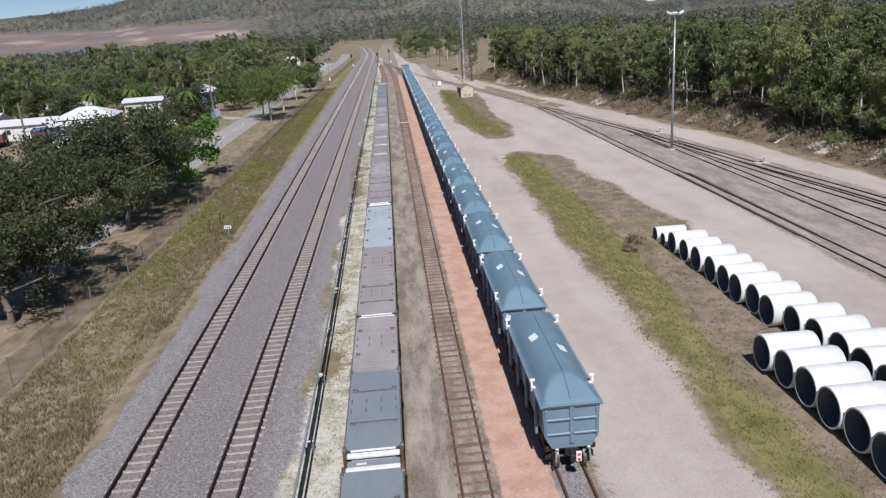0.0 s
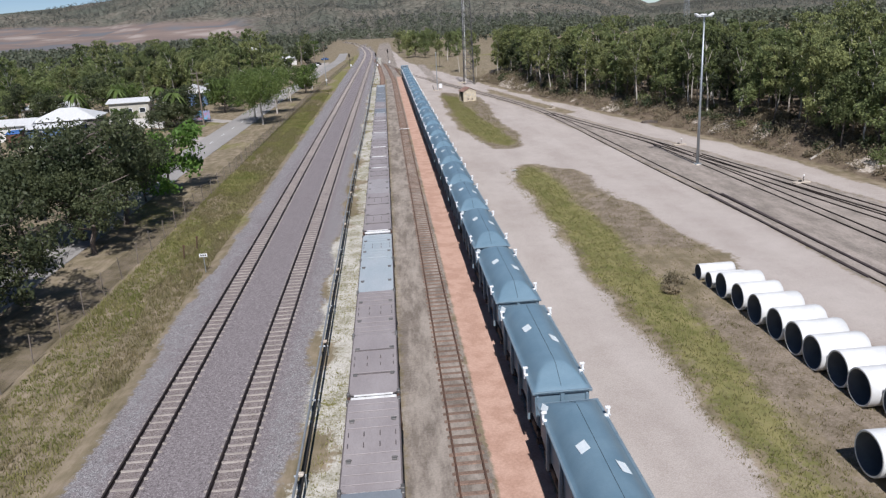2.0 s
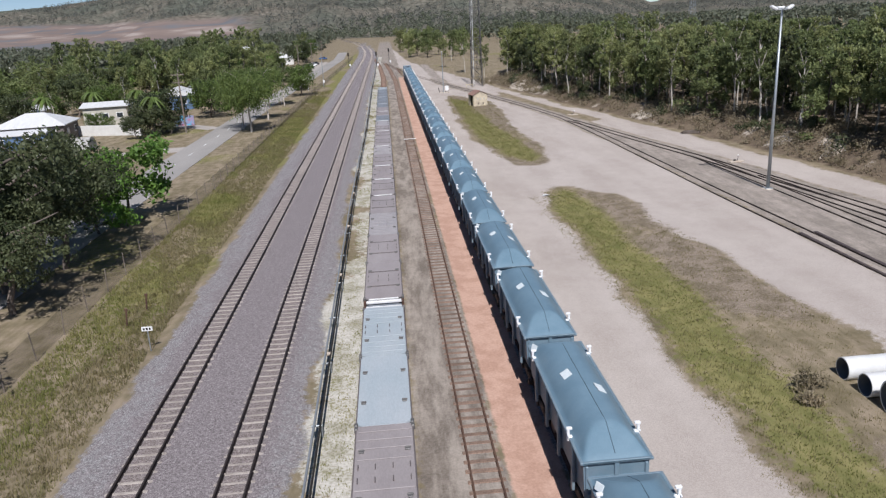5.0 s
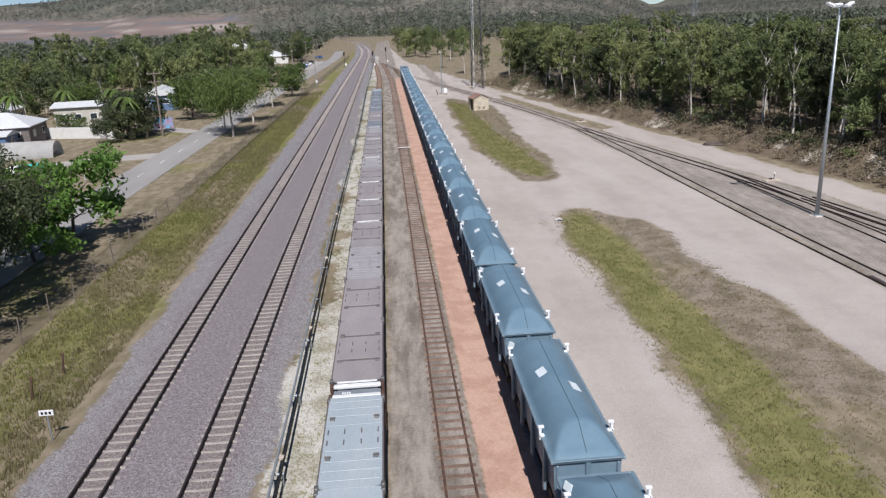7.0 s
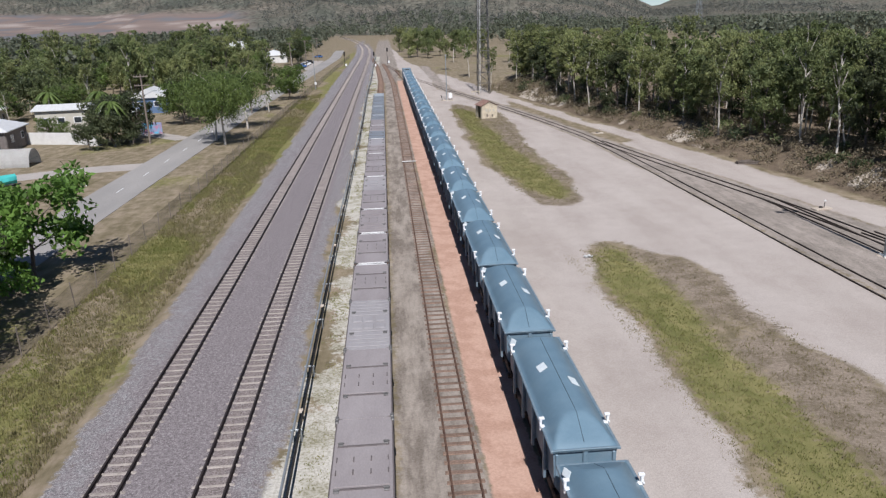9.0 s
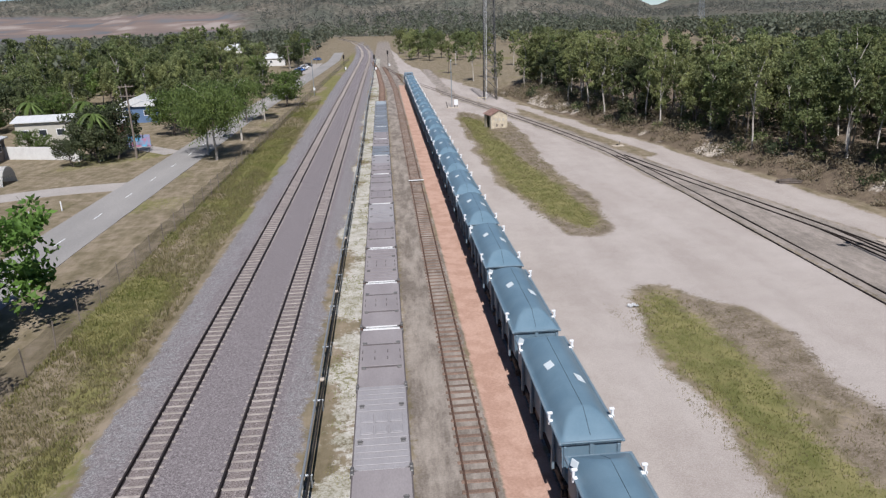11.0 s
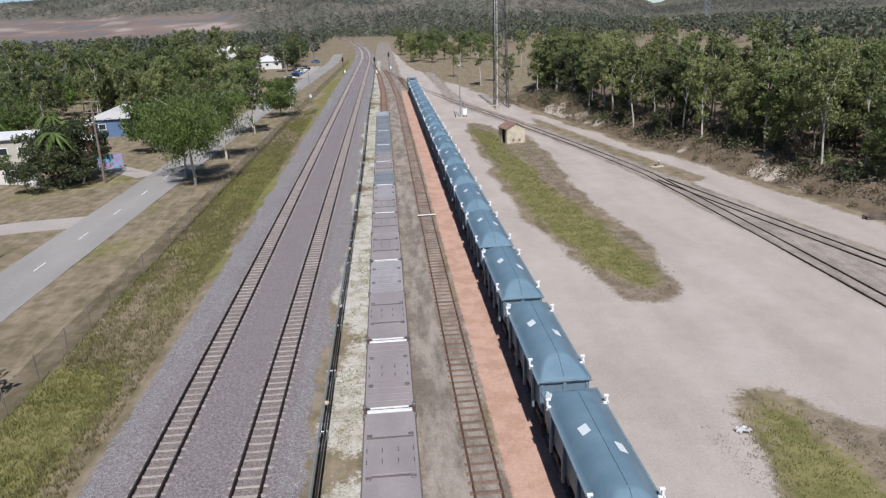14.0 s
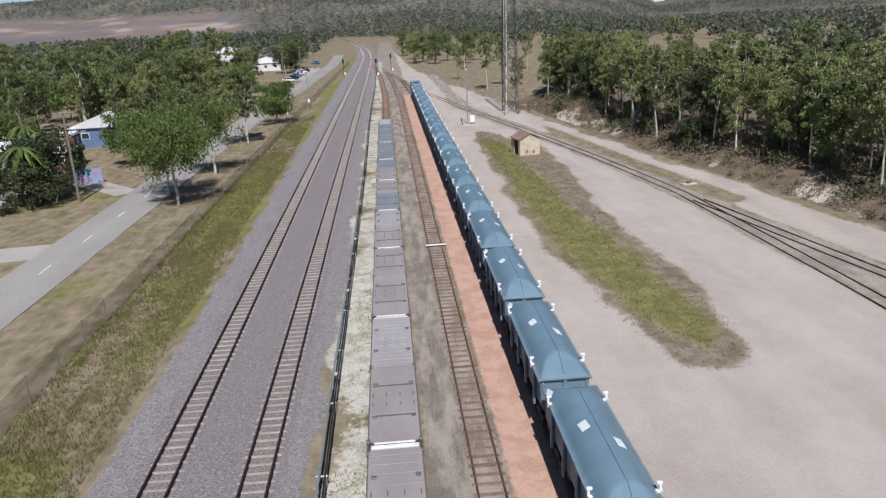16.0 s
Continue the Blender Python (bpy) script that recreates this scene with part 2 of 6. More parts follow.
# ---- ground ----


def vnoise(x, y, cell, seed):
    """Smooth value noise on arrays, 0 to 1."""
    rng = np.random.RandomState(seed)
    lat = rng.rand(257, 257)
    u, v = x / cell + 1000, y / cell + 1000
    i, j = np.floor(u).astype(int), np.floor(v).astype(int)
    fu, fv = u - i, v - j
    fu, fv = fu * fu * (3 - 2 * fu), fv * fv * (3 - 2 * fv)
    i, j = i % 256, j % 256
    return (lat[i, j] * (1 - fu) + lat[i + 1, j] * fu) * (1 - fv) + (lat[i, j + 1] * (1 - fu) + lat[i + 1, j + 1] * fu) * fv


def fbm(x, y, cell, seed):
    return 0.55 * vnoise(x, y, cell, seed) + 0.3 * vnoise(x, y, cell / 2.3, seed + 1) + 0.15 * vnoise(x, y, cell / 5.1, seed + 2)


def sstep(a, b, v):
    t = np.clip((v - a) / (b - a), 0, 1)
    return t * t * (3 - 2 * t)


def inside(px, py, poly):
    """1 where a point lies in the polygon."""
    r = np.zeros(px.shape, bool)
    n = len(poly)
    for k in range(n):
        (x0, y0), (x1, y1) = poly[k], poly[(k + 1) % n]
        c = ((y0 > py) != (y1 > py)) & (px < (x1 - x0) * (py - y0) / ((y1 - y0) or 1e-9) + x0)
        r ^= c
    return r


FOOT_Y = [-100, 40, 65, 81, 101, 128, 140, 162, 203, 230, 300, 420, 700]
FOOT_X = [52, 48.5, 46, 45.2, 43.2, 38.9, 36.9, 33.2, 27.8, 25.5, 16, 4, 4]


def foot(y):
    """Where the bank starts that closes the yard on its wooded side."""
    return np.interp(y, FOOT_Y, FOOT_X)


def curve_x(y):
    """How far the main lines swing aside in the distance."""
    y = np.asarray(y, float)
    return -np.clip(y - 400, 0, None) ** 2 / 7000


def height(x, y):
    x, y = np.asarray(x, float), np.asarray(y, float)
    z = -0.26 + 0.05 * (fbm(x, y, 7, 5) - 0.5)
    # main line ballast bed with its shoulders, then the verge and its shallow drain
    s = x - curve_x(y)
    bed = sstep(-14.9, -13.6, s) * (1 - sstep(-6.2, -5.3, s))
    z = z * (1 - bed) + bed * (-0.165 + 0.03 * (fbm(x, y, 1.5, 9) - 0.5))
    verge = sstep(-21, -19, s) * (1 - sstep(-15.6, -14.6, s))
    z = z - verge * (0.22 + 0.12 * (fbm(x, y, 4, 21) - 0.5))
    z = z - 0.12 * (1 - sstep(-22, -20, s))
    # sidings, nearly level with the rails
    z = np.where((x > 0) & (x < 3.2), np.maximum(z, -0.12 - 0.14 * (1 - sstep(0.2, 0.9, x) * (1 - sstep(2.7, 3.1, x)))), z)
    z = np.maximum(z, np.where((x > 4.2) & (x < 6.8), -0.13, -9))
    # rough grass with a swale
    z = z - 0.25 * np.exp(-((x - 16.2) / 1.6) ** 2) * (1 - sstep(70, 95, y)) + 0.12 * (fbm(x, y, 3, 31) - 0.5) * sstep(12.5, 14, x) * (1 - sstep(22, 24, x))
    # bank and wooded shelf
    d = x - foot(y)
    rise = sstep(0.5, 7.5, d + 2.5 * (fbm(x, y, 9, 41) - 0.5)) * (1 - sstep(230, 300, y))
    z = z + rise * (2.0 + 1.4 * (fbm(x, y, 12, 43) - 0.5)) + 0.5 * (fbm(x, y, 3.0, 47) - 0.5) * sstep(0.5, 3, d) * (1 - sstep(9, 14, d)) * (1 - sstep(230, 300, y))
    return z


GRASS_NEAR = [(12.4, -20), (12.4, 28), (12.3, 40), (12.5, 63), (12.7, 88), (13.4, 93.5), (15.6, 95), (17.6, 91), (20.0, 88), (21.4, 72), (22.2, 56), (22.6, 40), (22.8, -20)]
GREEN_NEAR = [(12.9, -20), (12.9, 60), (13.2, 88), (14.0, 93), (15.6, 93.5), (16.6, 86), (17.2, 70), (16.9, 50), (15.9, 30), (15.6, -20)]
GRASS_MID = [(12.6, 195), (11.6, 176), (10.9, 157), (11.1, 128), (12.1, 114), (13.6, 107.5), (16.2, 107), (18.4, 112), (18.7, 121), (18.4, 133), (18.6, 144), (19.6, 160), (20.6, 176), (17.5, 186), (14.5, 194)]
GREEN_MID = [(12.6, 190), (12.0, 157), (12.2, 128), (13.2, 113), (15.8, 109), (17.2, 115), (16.4, 132), (15.6, 148), (15.5, 165), (15.6, 180)]

fine_x = np.arange(-46, 62.01, 0.5)
XS = np.concatenate([[-4500, -3000, -2000, -1400, -1000, -700, -500, -360, -260, -190, -140, -110, -90, -75, -64, -55, -50], fine_x, [66, 72, 80, 92, 110, 140, 190, 260, 360, 500, 700, 1000, 1400, 2000, 3000, 4500]])
YS = np.concatenate([[-900, -500, -250, -120, -60, -30, -14, -4], np.arange(4, 262, 0.6), np.arange(262, 440, 2.0), [450, 465, 485, 510, 545, 600, 680, 800, 1000, 1300, 1700, 2300, 3200, 4700]])
GX, GY = np.meshgrid(XS, YS, indexing="xy")
GZ = height(GX, GY)
far_flat = sstep(120, 300, np.abs(GX)) * 1.0
GZ = GZ * (1 - far_flat) + (-0.4) * far_flat
nx, ny = len(XS), len(YS)
gv = np.stack([GX.ravel(), GY.ravel(), GZ.ravel()], 1)
ii = (np.arange(ny - 1)[:, None] * nx + np.arange(nx - 1)[None, :]).ravel()
gf = np.stack([ii, ii + 1, ii + nx + 1, ii + nx], 1)
# ragged-edged zones
JX = GX + 2.8 * (fbm(GX, GY, 5.0, 61) - 0.5) + 1.3 * (vnoise(GX, GY, 0.9, 66) - 0.5)
JY = GY + 7.0 * (fbm(GX, GY, 6.0, 71) - 0.5) + 1.6 * (vnoise(GX, GY, 1.3, 72) - 0.5)
SX = JX - curve_x(GY)
SB = GX + 0.8 * (fbm(GX, GY, 3.0, 65) - 0.5) - curve_x(GY)
z_ballast = ((SB > -14.3 - 0.006 * np.clip(GY - 30, 0, 250)) & (SB < -5.45)).astype(float)
z_ballast = np.maximum(z_ballast, 0.75 * ((JX > 4.4) & (JX < 6.9) & (GY < 300)))
z_red = ((GX + 0.35 * (fbm(GX, GY, 2.5, 68) - 0.5) > 2.72) & (GX + 0.5 * (fbm(GX, GY, 2.5, 69) - 0.5) < 4.85) & (GY < 262)).astype(float)
road = (JX > 6.9) & (JX < foot(GY) - 1.0)
road &= ~((GX > foot(GY) - 8 + 2 * fbm(GX, GY, 8, 74)) & (GY > 140) & (GX > 24) & (GX < foot(GY) - 3.5)) | (GY < 140)
z_grass = (inside(JX, JY, GRASS_NEAR) | inside(JX, JY, GRASS_MID)).astype(float)
z_green = (inside(JX, JY, GREEN_NEAR) | inside(JX, JY, GREEN_MID)).astype(float)
yard = np.clip(1 - np.abs(GX - np.interp(GY, [20, 64, 100, 125, 144, 170, 230], [35.5, 35.5, 33, 30.2, 28.4, 25, 14]) + 1.0 * (fbm(GX, GY, 4, 75) - 0.5)) / np.interp(GY, [20, 64, 100, 125, 144], [7.6, 6.8, 4.6, 2.6, 1.6]), 0, 1)
yard = sstep(0.0, 0.12, yard) * (GY < 330)
z_road = road * (1 - np.where(z_green > 0.5, 1.0, np.where(GY < 76, 0.95, 0.62 + 0.25 * (fbm(GX, GY, 6, 78) > 0.5))) * z_grass) * (1 - yard)
strip = ((JX > -5.6) & (JX < 2.9) & (GY < 420)).astype(float)
z_dirt = np.maximum(strip * ((GX > -0.9) & (GX < 2.9)), ((GY > 255) & (GY < 700) & (JX > -5.5) & (JX < 4)).astype(float))
far_road = np.abs(JX - np.interp(GY, [250, 300, 350, 420, 540, 640], [12, 9, 5.5, 3.5, 1.0, -6])) < 3.6
z_road = np.maximum(z_road, (far_road & (GY > 250) & (GY < 640)).astype(float))
shoulder = 0.55 * ((SB < -12.95) | (SB > -6.75))
z_red = np.maximum(z_red, 0.26 * ((JX > 1.0) & (GX < 2.75) & (GY < 250)))
z_chalk = strip * (GX < -2.7) * sstep(0.30, 0.52, fbm(GX, GY, 5, 77) + 0.12 * (GX > -4.4))
verge = ((SX > -21) & (SB < -14.3)).astype(float)
z_green = np.maximum(z_green, verge * np.maximum(sstep(0.42, 0.60, fbm(GX * 1.6, GY * 0.5, 6, 81)), sstep(0.3, 0.5, fbm(GX, GY * 0.3, 4, 82)) * (np.abs(SB + 17.0) < 1.0)) * (0.30 + 0.65 * sstep(58, 80, GY)))
z_green = np.maximum(z_green, 0.6 * strip * (GX < -2.8) * sstep(0.54, 0.68, fbm(GX, GY, 3, 83)))
z_green = np.maximum(z_green, 0.6 * sstep(0.56, 0.70, fbm(GX, GY, 9, 87)) * ((SX < -22) | ((GY > 225) & (GX > foot(GY)))))
forest = sstep(-0.6, 1.4, GX - foot(GY) + 1.5 * (fbm(GX, GY, 3, 88) - 0.5)) * (1 - sstep(225, 245, GY)) * (GX < 140)
z_clay = 0.9 * sstep(0.52, 0.66, fbm(GX, GY, 3, 85)) * sstep(0.3, 1.2, GX - foot(GY)) * (1 - sstep(4.5, 6.5, GX - foot(GY))) * (GY < 230)



def soften(a, n):
    """Spread a zone's edge over a metre or so."""
    a = a.astype(float)
    for _ in range(n):
        a[1:-1] = 0.25 * a[:-2] + 0.5 * a[1:-1] + 0.25 * a[2:]
        a[:, 1:-1] = 0.25 * a[:, :-2] + 0.5 * a[:, 1:-1] + 0.25 * a[:, 2:]
    return a


z_road, z_green, z_chalk, z_dirt, z_clay = soften(z_road, 5), soften(z_green, 7), soften(z_chalk, 2), soften(z_dirt, 2), soften(z_clay, 2)
gauge_z = np.maximum(1 - np.abs(GX - curve_x(GY) + 11.86) / 1.1, 1 - np.abs(GX - curve_x(GY) + 7.79) / 1.1).clip(0, 1)
z_brown = soften(0.9 * (inside(JX, JY, GRASS_NEAR) | inside(JX, JY, GRASS_MID)) * (z_green < 0.5) * sstep(0.40, 0.60, fbm(GX, GY, 7, 97) + 0.10 * sstep(45, 62, GY)), 3)
z_ballast, yard, forest = soften(z_ballast, 2), soften(yard, 5), soften(forest, 3)
ground_mesh = np_mesh("ground", gv, gf, [])
for nm, (r, g, b) in {"zone_a": (z_ballast, z_red, z_road), "zone_b": (z_green, z_dirt, z_chalk), "zone_c": (forest, yard, z_clay), "zone_d": (shoulder, gauge_z, z_brown)}.items():
    at = ground_mesh.color_attributes.new(nm, "FLOAT_COLOR", "POINT")
    at.data.foreach_set("color", np.stack([r.ravel(), g.ravel(), b.ravel(), np.ones(r.size)], 1).astype(np.float32).ravel())
ground_mesh.polygons.foreach_set("use_smooth", [True] * len(ground_mesh.polygons))


def ground_material():
    m = bpy.data.materials.new("yard_ground")
    m.use_nodes = True
    nt = m.node_tree
    n, ln = nt.nodes, nt.links
    bsdf = n["Principled BSDF"]
    bsdf.inputs["Roughness"].default_value = 0.95
    bsdf.inputs["Specular IOR Level"].default_value = 0.15
    geo = n.new("ShaderNodeNewGeometry")

    def tex(scale, detail=5, stretch=None, rough=0.6):
        v = geo.outputs["Position"]
        if stretch:
            mp = n.new("ShaderNodeMapping")
            mp.inputs["Scale"].default_value = stretch
            ln.new(v, mp.inputs["Vector"])
            v = mp.outputs["Vector"]
        t = n.new("ShaderNodeTexNoise")
        t.inputs["Scale"].default_value, t.inputs["Detail"].default_value, t.inputs["Roughness"].default_value = scale, detail, rough
        ln.new(v, t.inputs["Vector"])
        return t.outputs["Fac"]

    def ramp(fac, *stops):
        r = n.new("ShaderNodeValToRGB")
        el = r.color_ramp.elements
        while len(el) < len(stops):
            el.new(0.5)
        for e, (p, c) in zip(el, stops):
            e.position, e.color = 0.5 + (p - 0.5) * 0.62, (*c, 1)
        ln.new(fac, r.inputs["Fac"])
        return r.outputs["Color"]

    def mixc(fac, a, b, mode="MIX"):
        x = n.new("ShaderNodeMix")
        x.data_type, x.blend_type = "RGBA", mode
        if hasattr(fac, "links"):
            ln.new(fac, x.inputs[0])
        else:
            x.inputs[0].default_value = fac
        ln.new(a, x.inputs[6])
        ln.new(b, x.inputs[7])
        return x.outputs[2]

    edge = tex(2.6, 8, rough=0.75)

    def zone(attr, channel, wobble=0.55, lo=0.40, hi=0.66):
        a = n.new("ShaderNodeAttribute")
        a.attribute_name = attr
        s = n.new("ShaderNodeSeparateColor")
        ln.new(a.outputs["Color"], s.inputs[0])
        w = n.new("ShaderNodeMath")
        w.operation, w.inputs[1].default_value, w.inputs[2].default_value = "MULTIPLY_ADD", 2.2 * wobble, -1.1 * wobble
        ln.new(edge, w.inputs[0])
        ad = n.new("ShaderNodeMath")
        ad.operation = "ADD"
        ln.new(s.outputs[channel], ad.inputs[0])
        ln.new(w.outputs[0], ad.inputs[1])
        mr = n.new("ShaderNodeMapRange")
        mr.interpolation_type = "SMOOTHSTEP"
        mr.inputs["From Min"].default_value, mr.inputs["From Max"].default_value = lo, hi
        ln.new(ad.outputs[0], mr.inputs["Value"])
        return mr.outputs["Result"]

    grain = tex(9.0, 6)
    broad = tex(0.12, 6)
    mid = tex(0.8, 6)
    fleck = tex(17.0, 3, rough=0.75)
    drag = tex(1.1, 6, (1.0, 0.22, 1.0), 0.7)
    dry = mixc(0.5, ramp(mid, (0.34, (0.145, 0.120, 0.072)), (0.5, (0.215, 0.175, 0.112)), (0.66, (0.30, 0.24, 0.178))), ramp(drag, (0.3, (0.135, 0.112, 0.066)), (0.7, (0.32, 0.262, 0.185))))
    green = mixc(0.35, ramp(mid, (0.3, (0.135, 0.140, 0.045)), (0.68, (0.245, 0.220, 0.092))), ramp(drag, (0.3, (0.110, 0.112, 0.038)), (0.7, (0.26, 0.230, 0.105))))
    ballast = mixc(0.62, ramp(mid, (0.3, (0.165, 0.138, 0.142)), (0.7, (0.215, 0.185, 0.19))), ramp(fleck, (0.30, (0.055, 0.047, 0.05)), (0.5, (0.185, 0.16, 0.163)), (0.68, (0.56, 0.52, 0.52))))
    clump = tex(6.5, 5, rough=0.8)
    stones = ramp(clump, (0.30, (0.075, 0.066, 0.068)), (0.5, (0.19, 0.165, 0.168)), (0.70, (0.40, 0.365, 0.365)))
    ballast = mixc(0.45, ballast, stones)
    fresh = mixc(0.5, ramp(fleck, (0.30, (0.09, 0.085, 0.086)), (0.5, (0.215, 0.205, 0.206)), (0.68, (0.60, 0.58, 0.58))), ramp(clump, (0.30, (0.115, 0.108, 0.11)), (0.70, (0.335, 0.32, 0.32))))
    streak = tex(0.42, 4, (1.0, 0.16, 1.0), 0.42)
    road = mixc(0.55, ramp(streak, (0.30, (0.365, 0.315, 0.285)), (0.5, (0.445, 0.39, 0.355)), (0.70, (0.52, 0.465, 0.43))), ramp(broad, (0.36, (0.47, 0.415, 0.375)), (0.66, (0.375, 0.32, 0.285))))
    road = mixc(0.34, road, ramp(fleck, (0.3, (0.24, 0.205, 0.175)), (0.7, (0.56, 0.50, 0.455))))
    road = mixc(0.10, road, ramp(mid, (0.34, (0.31, 0.265, 0.235)), (0.52, (0.43, 0.375, 0.34)), (0.68, (0.53, 0.475, 0.44))))
    red = mixc(0.40, ramp(mid, (0.36, (0.43, 0.265, 0.20)), (0.6, (0.56, 0.37, 0.29))), ramp(grain, (0.28, (0.36, 0.215, 0.16)), (0.7, (0.56, 0.37, 0.285))))
    dirt = mixc(0.55, ramp(mid, (0.32, (0.20, 0.17, 0.145)), (0.66, (0.36, 0.31, 0.265))), ramp(grain, (0.3, (0.15, 0.125, 0.10)), (0.7, (0.36, 0.31, 0.265))))
    dirt = mixc(0.5, dirt, ramp(drag, (0.36, (0.12, 0.10, 0.085)), (0.5, (0.27, 0.235, 0.205)), (0.66, (0.42, 0.37, 0.325))))
    chalk = mixc(0.5, ramp(mid, (0.32, (0.24, 0.225, 0.15)), (0.48, (0.42, 0.395, 0.33)), (0.62, (0.56, 0.535, 0.49))), ramp(grain, (0.3, (0.24, 0.22, 0.15)), (0.6, (0.58, 0.55, 0.50))))
    wood = mixc(0.5, ramp(mid, (0.3, (0.115, 0.085, 0.06)), (0.68, (0.20, 0.155, 0.105))), ramp(grain, (0.3, (0.08, 0.06, 0.045)), (0.7, (0.23, 0.18, 0.13))))
    yardc = mixc(0.5, ramp(mid, (0.3, (0.25, 0.215, 0.19)), (0.68, (0.41, 0.35, 0.305))), ramp(grain, (0.3, (0.17, 0.145, 0.13)), (0.7, (0.44, 0.385, 0.34))))
    yardc = mixc(0.4, yardc, ramp(drag, (0.36, (0.14, 0.125, 0.10)), (0.66, (0.40, 0.345, 0.30))))
    clay = ramp(grain, (0.3, (0.36, 0.30, 0.24)), (0.7, (0.58, 0.52, 0.45)))
    ballast = mixc(zone("zone_d", 0, 1.0, 0.2, 0.9), ballast, fresh)
    oily = mixc(0.5, ramp(fleck, (0.30, (0.06, 0.048, 0.045)), (0.5, (0.19, 0.155, 0.145)), (0.68, (0.50, 0.44, 0.42))), ramp(clump, (0.30, (0.105, 0.085, 0.08)), (0.70, (0.29, 0.245, 0.225))))
    ballast = mixc(zone("zone_d", 1, 0.5, 0.25, 0.95), ballast, oily)
    earth = mixc(0.5, ramp(mid, (0.34, (0.125, 0.098, 0.062)), (0.62, (0.29, 0.235, 0.185))), ramp(clump, (0.3, (0.11, 0.088, 0.055)), (0.7, (0.34, 0.28, 0.225))))
    col = dry
    for attr, ch, c, wob in (("zone_c", 0, wood, 0.5), ("zone_a", 2, road, 0.5), ("zone_c", 1, yardc, 0.7), ("zone_b", 1, dirt, 0.6), ("zone_b", 2, chalk, 0.9),
                             ("zone_d", 2, earth, 0.9), ("zone_b", 0, green, 0.9), ("zone_a", 0, ballast, 0.55), ("zone_a", 1, red, 0.35), ("zone_c", 2, clay, 0.7)):
        col = mixc(zone(attr, ch, wob), col, c)
    ln.new(col, bsdf.inputs["Base Color"])
    b = n.new("ShaderNodeBump")
    b.inputs["Strength"].default_value, b.inputs["Distance"].default_value = 0.55, 0.05
    ln.new(fleck, b.inputs["Height"])
    ln.new(b.outputs["Normal"], bsdf.inputs["Normal"])
    return m


ground_mesh.materials.append(ground_material())
ground = tagged(new("ground", ground_mesh), "gravel, ballast, red grit and dry grass of a rail yard", "ground", kind="structure")


def gz(x, y):
    return float(height(np.array([x]), np.array([y]))[0])


# ---- railway tracks ----


def ribbon(name, line, z0, z1, w0, w1, material, parent=None, label=""):
    """A rail along a plan line: head on a web and foot, as one swept section."""
    prof = [(-w1, z0), (-w1, z0 + 0.025), (-0.012, z0 + 0.05), (-0.012, z1 - 0.04), (-w0, z1 - 0.035), (-w0, z1), (w0, z1), (w0, z1 - 0.035), (0.012, z1 - 0.04), (0.012, z0 + 0.05), (w1, z0 + 0.025), (w1, z0)]
    p = np.array(line, float)
    d = np.gradient(p, axis=0)
    d /= np.linalg.norm(d, axis=1)[:, None]
    nrm = np.stack([d[:, 1], -d[:, 0]], 1)
    k = len(prof)
    vs = []
    for a, nn in zip(p, nrm):
        for u, z in prof:
            vs.append((a[0] + nn[0] * u, a[1] + nn[1] * u, z))
    fs = []
    for i in range(len(p) - 1):
        for j in range(k):
            fs.append((i * k + j, i * k + (j + 1) % k, (i + 1) * k + (j + 1) % k, (i + 1) * k + j))
    fs.append(tuple(range(k)))
    fs.append(tuple(range((len(p) - 1) * k, len(p) * k))[::-1])
    ob = new(name, np_mesh(name, np.array(vs), fs, material))
    ob.parent = parent
    return ob


def resample(pts, step):
    """Points at even steps along a smooth line through pts, with their directions."""
    p = np.array(pts, float)
    s = np.concatenate([[0], np.cumsum(np.linalg.norm(np.diff(p, axis=0), axis=1))])
    u = np.arange(0, s[-1], step)
    q = np.stack([np.interp(u, s, p[:, 0]), np.interp(u, s, p[:, 1])], 1)
    for _ in range(int(30 / step)):
        q[1:-1] = 0.25 * q[:-2] + 0.5 * q[1:-1] + 0.25 * q[2:]
    return q


def sleeper_mesh(name, material, length, width, concrete):
    bm = bmesh.new()
    bm_box(bm, 0, 0, -0.09, length, width, 0.18, 0, 0.025)
    if concrete:
        for sx in (-1, 1):
            bm_box(bm, sx * 0.565, 0, 0.012, 0.30, width * 0.7, 0.03, 0, 0.01)
    return mesh_of(name, bm, material)


